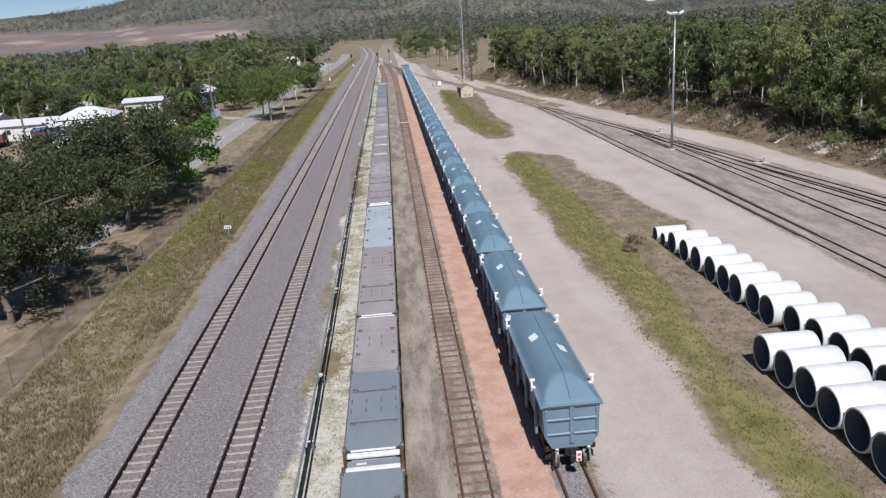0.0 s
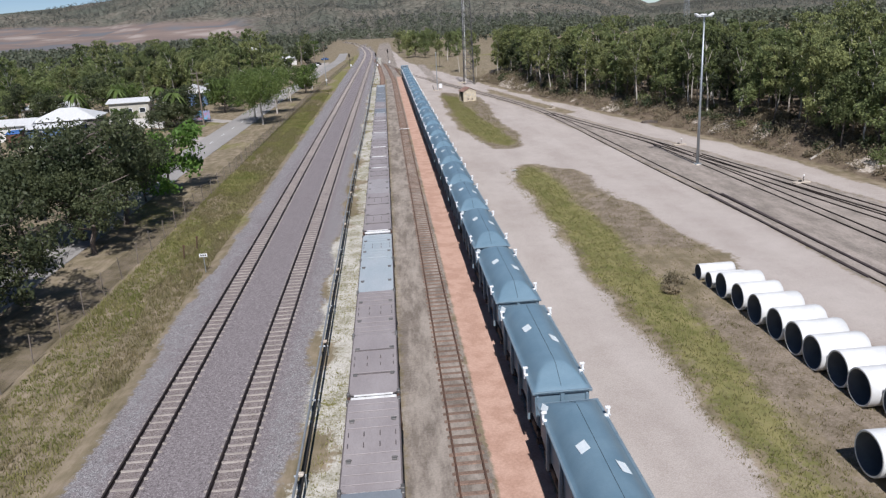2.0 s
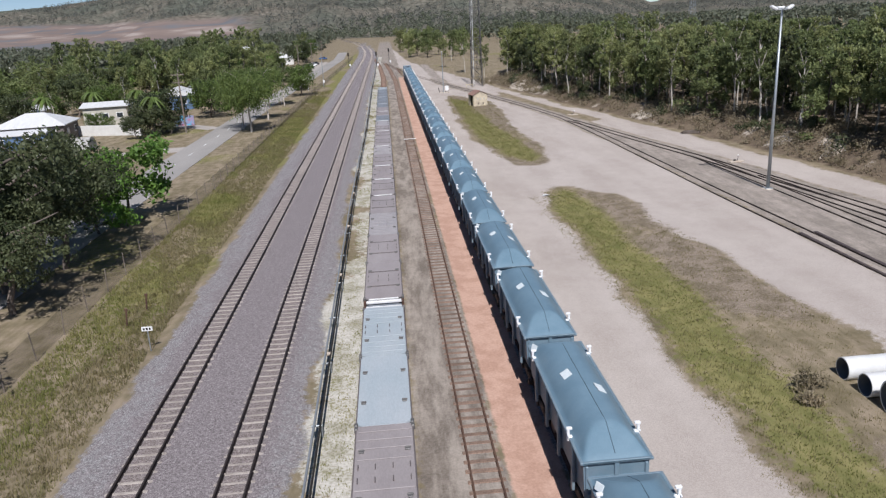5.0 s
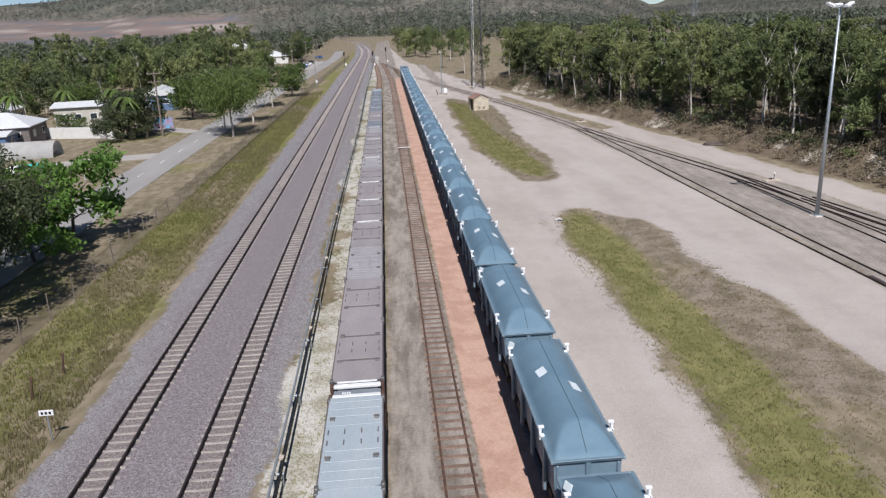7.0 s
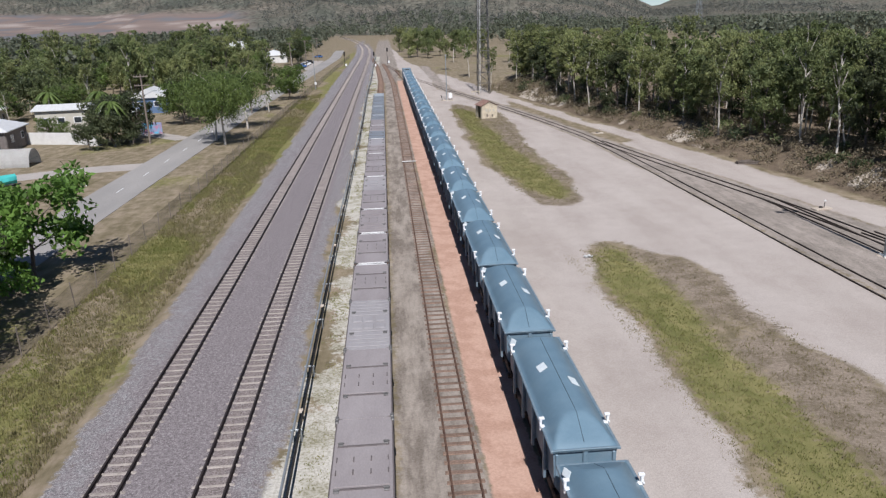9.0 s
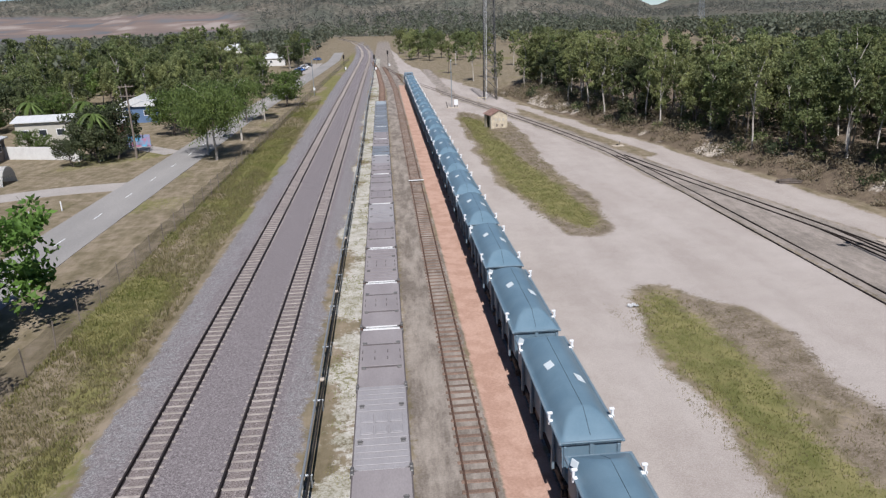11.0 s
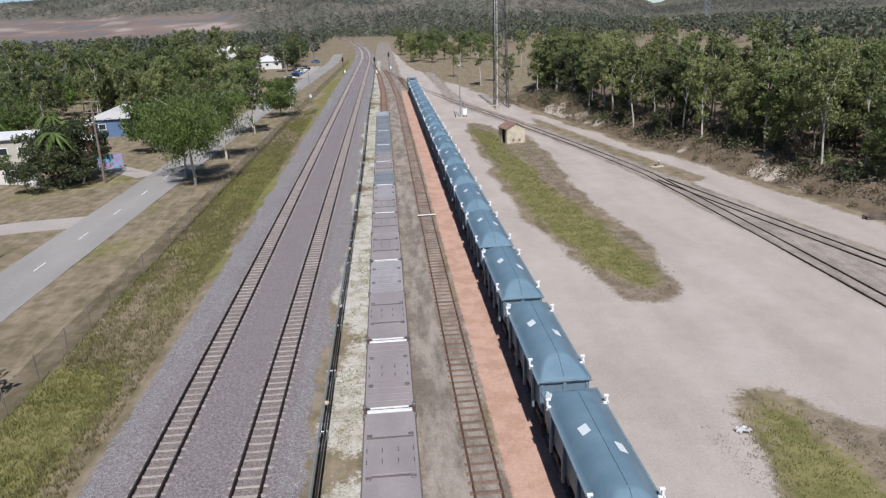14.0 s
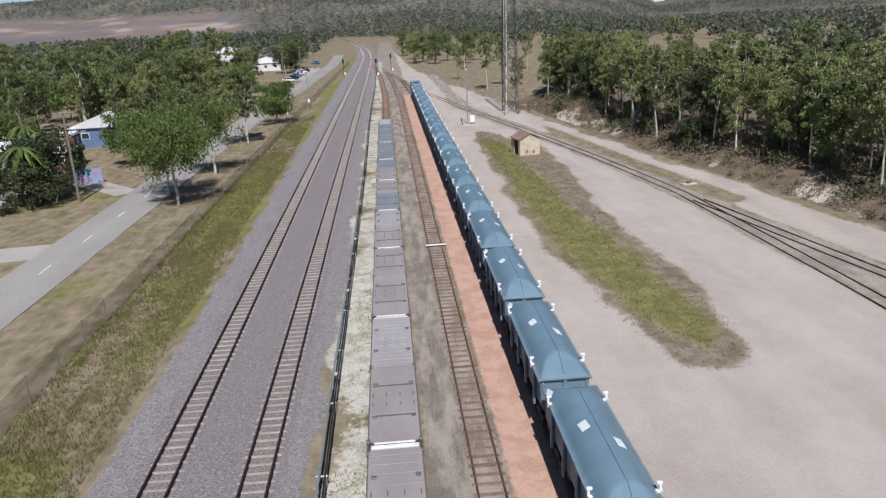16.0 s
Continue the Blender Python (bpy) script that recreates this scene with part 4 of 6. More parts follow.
def flat_box(y0, y1, style, tone, label):
    """A steel box: side walls, top rails, a panelled lid with cross beads, lugs, hinges and corner castings."""
    ln_ = y1 - y0
    lid_mat = LID_MATS[tone]
    root = empty("steel_box", Matrix.Translation((box_x((y0 + y1) / 2), y0, 0)), label, "steel box", "row of steel boxes")
    bm = bmesh.new()
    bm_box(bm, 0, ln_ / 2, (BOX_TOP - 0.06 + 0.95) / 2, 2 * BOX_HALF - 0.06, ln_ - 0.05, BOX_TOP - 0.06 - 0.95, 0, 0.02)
    part("body", bm, M_SIDE_SHADE, root)
    for sgn in (-1, 1):
        bm = bmesh.new()
        bm_box(bm, sgn * (BOX_HALF - 0.03), ln_ / 2, BOX_TOP - 0.06, 0.07, ln_ - 0.04, 0.09, 0, 0.015)
        part("top_rail", bm, M_BOX_RAIL, root)
    lid = part("lid", lid_plate(ln_, BOX_TOP - 0.06, BOX_TOP), lid_mat, root)
    # a pale strip painted as the sunlit top of the end face
    bm = bmesh.new()
    bm_box(bm, 0, 0.0, BOX_TOP - 0.055, 2 * BOX_HALF - 0.5, 0.05, 0.07, 0, 0.01)
    part("sunlit_end_lip", bm, M_SUNLIT_END, root, "pale end lip with sunlight painted in")
    wide = 2 * BOX_HALF - 0.30
    if style == 0:      # two cross channels with hinges, a middle panel with lugs
        for v in (0.30, 0.70):
            bm = bmesh.new()
            bm_box(bm, 0, ln_ * v, BOX_TOP + 0.012, wide, 0.10, 0.03, 0, 0.008)
            part("hinge_bar", bm, M_BOX_RAIL, lid)
        bm = bmesh.new()
        bm_box(bm, 0, ln_ * 0.5, BOX_TOP + 0.012, wide, ln_ * 0.36, 0.03, 0, 0.008)
        part("lid_panel", bm, lid_mat, lid)
    elif style in (1, 3):   # pressed cross beads
        bm = bmesh.new()
        bm_box(bm, 0, 0, 0.0, wide + 0.12, 0.07, 0.035, 0, 0.012)
        bead = mesh_of("bead", bm, lid_mat)
        spots_ = [0.05, 0.115, 0.18, 0.25, 0.33, 0.66, 0.74, 0.81, 0.88, 0.95] if style == 3 else [0.07, 0.16, 0.25, 0.36, 0.64, 0.75, 0.84, 0.93]
        for v in spots_:
            o = part("bead", bead, None, lid)
            o.matrix_basis = Matrix.Translation((0, ln_ * v, BOX_TOP + 0.016))
    if style == 3:      # two rows of framed hatches
        for v in (0.42, 0.56):
            for x in (-0.55, 0.0, 0.55):
                bm = bmesh.new()
                bm_box(bm, x, ln_ * v, BOX_TOP + 0.016, 0.48, ln_ * 0.10, 0.04, 0, 0.015)
                hatch = part("hatch", bm, lid_mat, lid)
                bm = bmesh.new()
                bm_box(bm, x, ln_ * v, BOX_TOP + 0.038, 0.36, ln_ * 0.07, 0.02, 0, 0.006)
                part("hatch_plate", bm, lid_mat, hatch)
    if style in (0, 1):
        bm = bmesh.new()
        bm_box(bm, 0, 0, 0, 0.035, 0.26, 0.06, 0, 0.012)
        lug = mesh_of("lug", bm, M_BOX_RAIL)
        for v in (0.44, 0.56):
            for x in (-0.86, -0.30, 0.28, 0.84):
                o = part("lug", lug, None, lid)
                o.matrix_basis = Matrix.Translation((x, ln_ * v, BOX_TOP + 0.045))
    bm = bmesh.new()
    bm_box(bm, 0, 0, 0, 0.17, 0.22, 0.05, 0, 0.015)
    bm_tube(bm, (-0.10, 0.04, 0.02), (0.11, 0.04, 0.02), 0.025, seg=6)
    latch = mesh_of("hinge", bm, M_TOWER)
    for x in (-0.78, 0.78):
        for v in (0.285, 0.72):
            o = part("hinge", latch, None, lid)
            o.matrix_basis = Matrix.Translation((x, ln_ * v, BOX_TOP + 0.03))
    bm = bmesh.new()
    bm_box(bm, 0, 0, 0, 0.13, 0.24, 0.22, 0, 0.03)
    cast = mesh_of("corner_casting", bm, M_TOWER)
    for x in (-BOX_HALF + 0.02, BOX_HALF - 0.02):
        for y in (0.12, ln_ - 0.14):
            o = part("corner_casting", cast, None, root)
            o.matrix_basis = Matrix.Translation((x, y, BOX_TOP - 0.07))
    bm = bmesh.new()
    bm_box(bm, 0, ln_ / 2, 0.72, 2 * BOX_HALF - 0.5, ln_ - 0.02, 0.46, 0, 0.03)
    for y in (0.9, ln_ - 0.9):
        bm_box(bm, 0, y, 0.24, 1.7, 0.9, 0.66, 0, 0.05)
    part("bearer", bm, M_BLACK, root)
    return root


for a, b, style, tone, start in BOXES:
    flat_box(a, b, style, tone, "%s steel box with a %s lid" % (("dull mauve-grey", "blue-grey", "pale grey", "ash-grey")[tone], ("hinged panelled", "cross-ribbed", "smooth", "ribbed and hatched")[style]))
    if start == "joint":
        continue
    # the far box's sunlit end, painted pale, where two boxes stand apart
    for y in ((a,) if start == "bar" else (a, a - 0.86)):
        bar = empty("end_bar", Matrix.Translation((box_x(y), y, 0)), "box end painted sunlit pale, with rust-brown brackets between two boxes", "end bar", "bars between boxes")
        bm = bmesh.new()
        bm_box(bm, 0, -0.12, BOX_TOP - 0.17, 2 * BOX_HALF - 0.22, 0.22, 0.14, 0, 0.03)
        bm_box(bm, 0, -0.08, 1.7, 2 * BOX_HALF - 0.5, 0.10, 1.5, 0, 0.02)
        part("bar", bm, M_SUNLIT_END, bar)
        for sgn in (-1, 1):
            bm = bmesh.new()
            bm_box(bm, sgn * (BOX_HALF - 0.04), -0.11, 1.78, 0.13, 0.24, 1.62, 0, 0.03)
            part("bracket", bm, M_RAIL_RUST, bar, "rust-brown bracket")
    if start == "gap":
        pl_at = empty("walkway_plate", Matrix.Translation((box_x(a), a - 0.50, 0)), "blue-grey walkway plate with faded writing between two boxes", "walkway plate", "plates between boxes")
        bm = bmesh.new()
        bm_box(bm, 0, 0, BOX_TOP - 0.30, 2 * BOX_HALF - 0.24, 0.50, 0.06, 0, 0.015)
        bm_box(bm, 0, 0.12, 1.5, 0.3, 0.16, 1.7, 0, 0.03)
        plate = part("plate", bm, M_LID_BLUE, pl_at)
        bm = bmesh.new()
        for k in range(4):
            bm_box(bm, -0.55 + 0.09 * k, 0.02, BOX_TOP - 0.267, 0.06, 0.12, 0.006)
        part("writing", bm, M_WHITE, plate, "faded white writing")

# ---- low pipe on stands ----
service = empty("service_pipe", Matrix.Translation((0, 0, 0)), "grey and black service pipes on low stands beside the ballast", "pipe", kind="structure")
pl = np.stack([-4.9 + 0.10 * np.sin(np.arange(0, 420, 3.0) * 0.05), np.arange(0, 420, 3.0)], 1)


def pipe_run(dx, z, r, material, name):
    cu = bpy.data.curves.new(name, "CURVE")
    cu.dimensions, cu.bevel_depth, cu.bevel_resolution = "3D", r, 2
    sp = cu.splines.new("POLY")
    sp.points.add(len(pl) - 1)
    for p, (x, y) in zip(sp.points, pl):
        p.co = (x + dx, y, z + 0.04 * math.sin(y * 0.37), 1)
    dg_ob = bpy.data.objects.new(name, cu)
    scene.collection.objects.link(dg_ob)
    me = bpy.data.meshes.new_from_object(dg_ob)
    bpy.data.objects.remove(dg_ob)
    me.materials.append(material) if not me.materials else None
    me.materials[0] = material
    o = new(name, me)
    o.parent = service
    return o


pipe_run(-0.10, 0.42, 0.055, M_GALV, "grey_pipe")
pipe_run(0.14, 0.34, 0.05, M_BLACK, "black_pipe")
bm = bmesh.new()
bm_box(bm, 0, 0, 0.0, 0.5, 0.08, 0.08, 0, 0.01)
bm_box(bm, -0.18, 0, -0.28, 0.07, 0.07, 0.56)
bm_box(bm, 0.18, 0, -0.28, 0.07, 0.07, 0.56)
stand = mesh_of("stand", bm, M_GALV)
for k in range(70):
    o = part("stand", stand, None, service)
    o.matrix_basis = Matrix.Translation((float(np.interp(3 + k * 6, pl[:, 1], pl[:, 0])), 3 + k * 6, 0.30))
bm = bmesh.new()
bm_box(bm, 0, 0, 0.0, 0.30, 0.22, 0.14, 0, 0.03)
blk = mesh_of("collar", bm, M_SAND)
for k in range(30):
    o = part("collar", blk, None, service, "pale concrete collar")
    o.matrix_basis = Matrix.Translation((float(np.interp(8 + k * 12.5, pl[:, 1], pl[:, 0])), 8 + k * 12.5, 0.36))

# ---- concrete pipes ----


def pipe_mesh(length, r):
    """An open concrete pipe lying along x: outer wall, bore and ring ends with a spigot step."""
    bm = bmesh.new()
    seg = 36
    prof = [(0, r * 0.90), (0, r * 0.985), (0.03, r), (length * 0.95, r), (length * 0.955, r * 0.97), (length, r * 0.96), (length, r * 0.90)]
    rings = [[bm.verts.new((x, rr * math.sin(a * 2 * math.pi / seg), rr * math.cos(a * 2 * math.pi / seg))) for a in range(seg)] for x, rr in prof]
    for k in range(len(prof)):
        k2 = (k + 1) % len(prof)
        for a in range(seg):
            f = bm.faces.new((rings[k][a], rings[k][(a + 1) % seg], rings[k2][(a + 1) % seg], rings[k2][a]))
            # the bore takes the dark tone with its shade painted in
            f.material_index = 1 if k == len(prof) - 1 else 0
            f.smooth = True
    bmesh.ops.recalc_face_normals(bm, faces=bm.faces)
    return mesh_of("concrete_pipe", bm, [M_PIPE, M_PIPE_SHADE])


PIPE_MESH = {r: pipe_mesh(ln_, r) for r, ln_ in ((0.53, 2.3), (0.80, 2.42), (0.87, 2.46), (0.885, 2.5))}
BACK_ROW = [(18.95, 52.25, 0.53), (18.95, 50.60, 0.53), (18.95, 48.85, 0.80), (19.03, 46.85, 0.80), (18.98, 44.70, 0.87), (19.06, 42.65, 0.87), (19.06, 40.75, 0.87), (19.0, 38.98, 0.87),
            (19.2, 37.22, 0.87), (19.1, 35.46, 0.87), (19.56, 33.70, 0.87), (19.74, 31.94, 0.87), (19.95, 30.18, 0.87), (19.95, 28.42, 0.87), (19.98, 26.66, 0.87), (20.0, 24.9, 0.87), (20.0, 23.1, 0.87)]
FRONT_ROW = [(16.45, 30.72, 0.885), (16.6, 28.93, 0.885), (16.6, 27.13, 0.885), (16.58, 25.35, 0.885), (16.66, 23.56, 0.885), (16.62, 21.77, 0.885), (16.6, 19.98, 0.885)]
rng = random.Random(9)
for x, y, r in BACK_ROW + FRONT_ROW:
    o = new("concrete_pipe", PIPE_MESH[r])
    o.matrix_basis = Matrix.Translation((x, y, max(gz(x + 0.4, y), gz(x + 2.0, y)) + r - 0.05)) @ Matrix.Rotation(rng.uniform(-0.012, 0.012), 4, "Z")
    tagged(o, "pale new concrete drainage pipe lying on rough grass" if r > 0.6 else "smaller pale concrete drainage pipe at the end of the row", "concrete pipe", "stored concrete pipes")

# ---- masts, huts, signals ----


def floodlight_mast(x, y, h_):
    root = empty("floodlight_mast", Matrix.Translation((x, y, gz(x, y))), "tall tapered galvanised mast with floodlights on top", "light mast")
    bm = bmesh.new()
    bm_tube(bm, (0, 0, 0), (0, 0, h_), 0.17, 0.08, 12)
    part("pole", bm, M_GALV, root, smooth=True)
    bm = bmesh.new()
    bm_box(bm, 0, 0, 0.06, 0.7, 0.7, 0.12, 0, 0.02)
    for a in range(4):
        bm_box(bm, 0.25 * (-1) ** a, 0.25 * (-1) ** (a // 2), 0.16, 0.06, 0.06, 0.1)
    part("base_plate", bm, M_GALV, root)
    bm = bmesh.new()
    bm_tube(bm, (-0.9, 0, h_ + 0.05), (0.9, 0, h_ + 0.05), 0.05, seg=8)
    bm_tube(bm, (0, -0.5, h_ + 0.05), (0, 0.5, h_ + 0.05), 0.05, seg=8)
    part("crossarm", bm, M_GALV, root)
    for dx, dy, a in ((-0.75, 0.0, 0.5), (0.75, 0.1, -0.5), (0.1, 0.5, 0.0)):
        bm = bmesh.new()
        bm_box(bm, 0, 0, 0, 0.62, 0.5, 0.20, 0, 0.06)
        o = part("floodlight", bm, M_WHITE, root, "white floodlight housing")
        o.matrix_basis = Matrix.Translation((dx, dy, h_ + 0.22)) @ Matrix.Rotation(a, 4, "Y")
        bm = bmesh.new()
        bm_box(bm, 0, 0, -0.105, 0.5, 0.4, 0.02)
        g = part("lens", bm, M_LAMP_GLASS, o)
    return root


floodlight_mast(33.8, 88.0, 15.9)
bm = bmesh.new()
bm_box(bm, 0, 0, 0, 0.9, 0.9, 0.3, 0.3, 0.1)
o = new("concrete_footing", mesh_of("concrete_footing", bm, M_SAND))
o.matrix_basis = Matrix.Translation((33.8, 88.0, gz(33.8, 88.0) - 0.06))
tagged(o, "low pale concrete footing under the light mast", "footing")

# small lamp post with a white cabinet
post = empty("lamp_post", Matrix.Translation((12.4, 202.3, gz(12.4, 202.3))), "slim grey lamp post on a concrete pad", "lamp post")
bm = bmesh.new()
bm_tube(bm, (0, 0, 0), (0, 0, 9.4), 0.12, 0.07, 10)
part("pole", bm, M_GALV, post)
bm = bmesh.new()
bm_box(bm, 0, 0.25, 9.45, 0.3, 0.8, 0.16, 0, 0.04)
part("lamp_head", bm, M_WHITE, post)
bm = bmesh.new()
bm_box(bm, 0.1, 0, -0.02, 2.6, 1.8, 0.26, 0, 0.04)
part("pad", bm, M_SAND, post, "pale concrete pad")
cab = empty("control_cabinet", Matrix.Translation((13.2, 202.2, gz(12.4, 202.3) + 0.11)), "white steel control cabinet on the lamp post's pad", "cabinet")
bm = bmesh.new()
bm_box(bm, 0, 0, 0.95, 0.8, 0.5, 1.1, 0, 0.03)
part("body", bm, M_WHITE, cab)
bm = bmesh.new()
for s in (-0.3, 0.3):
    bm_box(bm, s, 0, 0.2, 0.08, 0.3, 0.42)
part("leg", bm, M_BLACK, cab)
# short black bar that leans beside the pad
bm = bmesh.new()
bm_tube(bm, (-0.9, -0.5, 0), (-1.25, -0.45, 1.3), 0.07, seg=6)
o = part("leaning_bar", bm, M_BLACK, post)


def hut(m):
    root = empty("trackside_hut", m, "small cream hut with rusted iron roof and open dark doorway", "hut")
    w, d, hh = 2.9, 3.0, 2.2
    for nm, c, s in (("front_wall", (0, -d / 2, hh / 2), (w, 0.09, hh)), ("back_wall", (0, d / 2, hh / 2), (w, 0.09, hh)), ("side_wall", (w / 2 - 0.045, 0, hh / 2), (0.09, d - 0.09, hh)),
                     ("side_wall", (-w / 2 + 0.045, 0.95, hh / 2), (0.09, 1.0, hh)), ("side_wall", (-w / 2 + 0.045, -1.2, hh / 2), (0.09, 0.5, hh))):
        bm = bmesh.new()
        bm_box(bm, *c, *s, 0, 0.01)
        part(nm, bm, M_CREAM, root)
    for y in (-d / 2, d / 2):
        bm = bmesh.new()
        vs = [bm.verts.new(v) for v in ((-w / 2, y - 0.04, hh), (w / 2, y - 0.04, hh), (0, y - 0.04, hh + 0.75), (-w / 2, y + 0.04, hh), (w / 2, y + 0.04, hh), (0, y + 0.04, hh + 0.75))]
        for f in ((0, 1, 2), (5, 4, 3), (0, 3, 4, 1), (1, 4, 5, 2), (2, 5, 3, 0)):
            bm.faces.new([vs[k] for k in f])
        part("gable", bm, M_CREAM, root)
    for s in (-1, 1):
        bm = bmesh.new()
        for k in range(16):
            y = -d / 2 - 0.2 + (d + 0.4) * (k + 0.5) / 16
            bm_box(bm, 0, y, 0.02 * (k % 2), 1.85, (d + 0.4) / 16, 0.03)
        o = part("roof_sheet", bm, M_RUST_ROOF, root, "rusted corrugated iron")
        o.matrix_basis = Matrix.Translation((s * 0.80, 0, hh + 0.40)) @ Matrix.Rotation(s * math.atan2(0.75, w / 2), 4, "Y")
    for x, z in ((-0.55, 1.45), (0.1, 1.45), (0.75, 1.45), (-0.4, 0.55), (0.55, 0.5)):
        bm = bmesh.new()
        bm_box(bm, x, -d / 2 - 0.05, z, 0.34, 0.03, 0.42, 0, 0.005)
        part("panel", bm, M_TIMBER if z < 1 else M_WALL_CREAM, root, "weathered patch board")
    return root


hut(Matrix.Translation((16.9, 171.6, gz(16.9, 171.6) - 0.05)) @ Matrix.Rotation(0.22, 4, "Z"))


def lattice_tower(x, y, hh, w0, w1, panels, material, name, label, r=0.07, z=None):
    root = empty(name, Matrix.Translation((x, y, gz(x, y) if z is None else z)), label, "tower")
    wd = lambda t: w0 + (w1 - w0) * t
    for sx, sy in ((-1, -1), (1, -1), (1, 1), (-1, 1)):
        bm = bmesh.new()
        bm_tube(bm, (sx * w0 / 2, sy * w0 / 2, 0), (sx * w1 / 2, sy * w1 / 2, hh), r, r * 0.7, 6)
        part("leg", bm, material, root)
    for face in range(4):
        for k in range(panels):
            t0, t1 = k / panels, (k + 1) / panels
            a0, a1 = wd(t0) / 2, wd(t1) / 2
            c = lambda u, a, z: ((u * a, -a, z), (a, u * a, z), (-u * a, a, z), (-a, -u * a, z))[face]
            for p0, p1 in ((c(-1, a0, t0 * hh), c(1, a1, t1 * hh)), (c(1, a0, t0 * hh), c(-1, a1, t1 * hh)), (c(-1, a1, t1 * hh), c(1, a1, t1 * hh))):
                bm = bmesh.new()
                bm_tube(bm, p0, p1, r * 0.5, seg=4, caps=False)
                part("brace", bm, material, root)
    return root


tower = lattice_tower(22.0, 214.5, 36.0, 2.7, 1.7, 15, M_TOWER, "radio_tower", "dark grey lattice radio tower with a white cable ladder", 0.085)
bm = bmesh.new()
for s in (-0.22, 0.22):
    bm_tube(bm, (-1.15 + s, -1.2, 0.2), (-0.75 + s, -0.85, 35.5), 0.05, seg=5)
for k in range(60):
    t = k / 60
    bm_box(bm, -1.15 + 0.40 * t, -1.2 + 0.35 * t, 0.5 + 35 * t, 0.44, 0.04, 0.04)
part("cable_ladder", bm, M_WHITE, tower, "white cable ladder up one side")
rail_f = empty("guard_rail", Matrix.Translation((18.9, 211.0, gz(18.9, 211))), "pale low guard rail beside the yard track", "guard rail")
for k in range(3):
    bm = bmesh.new()
    bm_box(bm, k * 0.8, 0, 0.5, 0.12, 0.12, 1.1, 0, 0.02)
    part("post", bm, M_CREAM, rail_f)
bm = bmesh.new()
bm_box(bm, 0.8, -0.08, 0.85, 1.9, 0.06, 0.18, 0, 0.02)
part("rail", bm, M_CREAM, rail_f)


def signal(x, y, hh, label):
    root = empty("railway_signal", Matrix.Translation((x, y, gz(x, y))), label, "signal", "railway signals")
    bm = bmesh.new()
    bm_tube(bm, (0, 0, 0), (0, 0, hh), 0.09, 0.07, 8)
    part("post", bm, M_BLACK, root)
    bm = bmesh.new()
    bm_box(bm, 0, -0.1, hh - 0.5, 0.62, 0.18, 1.5, 0, 0.1)
    part("backboard", bm, M_BLACK, root)
    for z in (hh - 0.1, hh - 0.55, hh - 1.0):
        bm = bmesh.new()
        bm_tube(bm, (0, -0.19, z), (0, -0.42, z - 0.04), 0.13, 0.14, 10, False)
        part("hood", bm, M_BLACK, root)
    bm = bmesh.new()
    bm_box(bm, 0.5, 0, 0.7, 0.6, 0.4, 0.9, 0, 0.03)
    part("case", bm, M_WHITE, root, "white equipment case")
    return root


signal(-16.4, 345, 5.5, "black railway signal with a white case on the verge")
signal(-4.6, 333, 5.5, "black railway signal with a white case beside the crossover")
signal(0.6, 352, 6.0, "black railway signal with a white case on the gravel")

# verge marker plate, red posts
sign = empty("distance_board", Matrix.Translation((-15.0, 61.8, gz(-15.0, 61.8))), "small white board on a thin post in the verge", "track sign")
bm = bmesh.new()
bm_tube(bm, (0, 0, 0), (0, 0, 1.3), 0.035, seg=6)
part("post", bm, M_GALV, sign)
bm = bmesh.new()
bm_box(bm, 0, -0.04, 1.35, 0.6, 0.03, 0.26, 0, 0.01)
board = part("board", bm, M_WHITE, sign)
bm = bmesh.new()
for k in range(3):
    bm_box(bm, -0.16 + 0.16 * k, -0.06, 1.35, 0.1, 0.006, 0.12)
part("writing", bm, M_BLACK, board)
for x, y, hh in ((-17.7, 66.0, 1.1), (-17.3, 68.6, 1.1)):
    p = empty("marker_post", Matrix.Translation((x, y, gz(x, y))), "rusty short marker post leaning in the dry verge", "marker post", "verge marker posts")
    bm = bmesh.new()
    bm_tube(bm, (0, 0, 0), (0.12, 0.05, hh), 0.06, 0.05, 6)
    part("post", bm, M_RAIL_RUST, p)
    bm = bmesh.new()
    bm_box(bm, 0.12, 0.02, hh, 0.18, 0.05, 0.18, 0, 0.01)
    part("cap", bm, M_RAIL_RUST, p, "rusty cap plate")

# points levers and their pale pads beside the yard tracks
for x, y in ((39.2, 76.0), (36.8, 101.0), (30.2, 148.0)):
    p = empty("points_lever", Matrix.Translation((x, y, gz(x, y))), "white-topped points lever on a pale pad", "points lever", "points levers")
    bm = bmesh.new()
    bm_box(bm, 0, 0, 0.06, 1.7, 0.7, 0.16, 0.2, 0.03)
    part("pad", bm, M_SAND, p)
    bm = bmesh.new()
    bm_tube(bm, (0.2, 0, 0.1), (0.29, 0.07, 0.68), 0.03, seg=6)
    bm_box(bm, -0.1, 0, 0.20, 0.3, 0.22, 0.16, 0, 0.04)
    part("lever", bm, M_BLACK, p)
    bm = bmesh.new()
    bm_box(bm, 0.30, 0.08, 0.72, 0.16, 0.06, 0.16, 0, 0.03)
    part("target", bm, M_WHITE, p)
# fallen pale log on the bank, old sleepers in a heap
bm = bmesh.new()
bm_tube(bm, (0, 0, 0), (3.6, 1.7, 1.1), 0.13, 0.10, 7)
o = new("fallen_log", mesh_of("fallen_log", bm, M_TRUNK_PALE))
o.matrix_basis = Matrix.Translation((45.6, 85.6, gz(45.6, 85.6) + 0.1))
tagged(o, "bleached fallen log lying on the bank", "log")
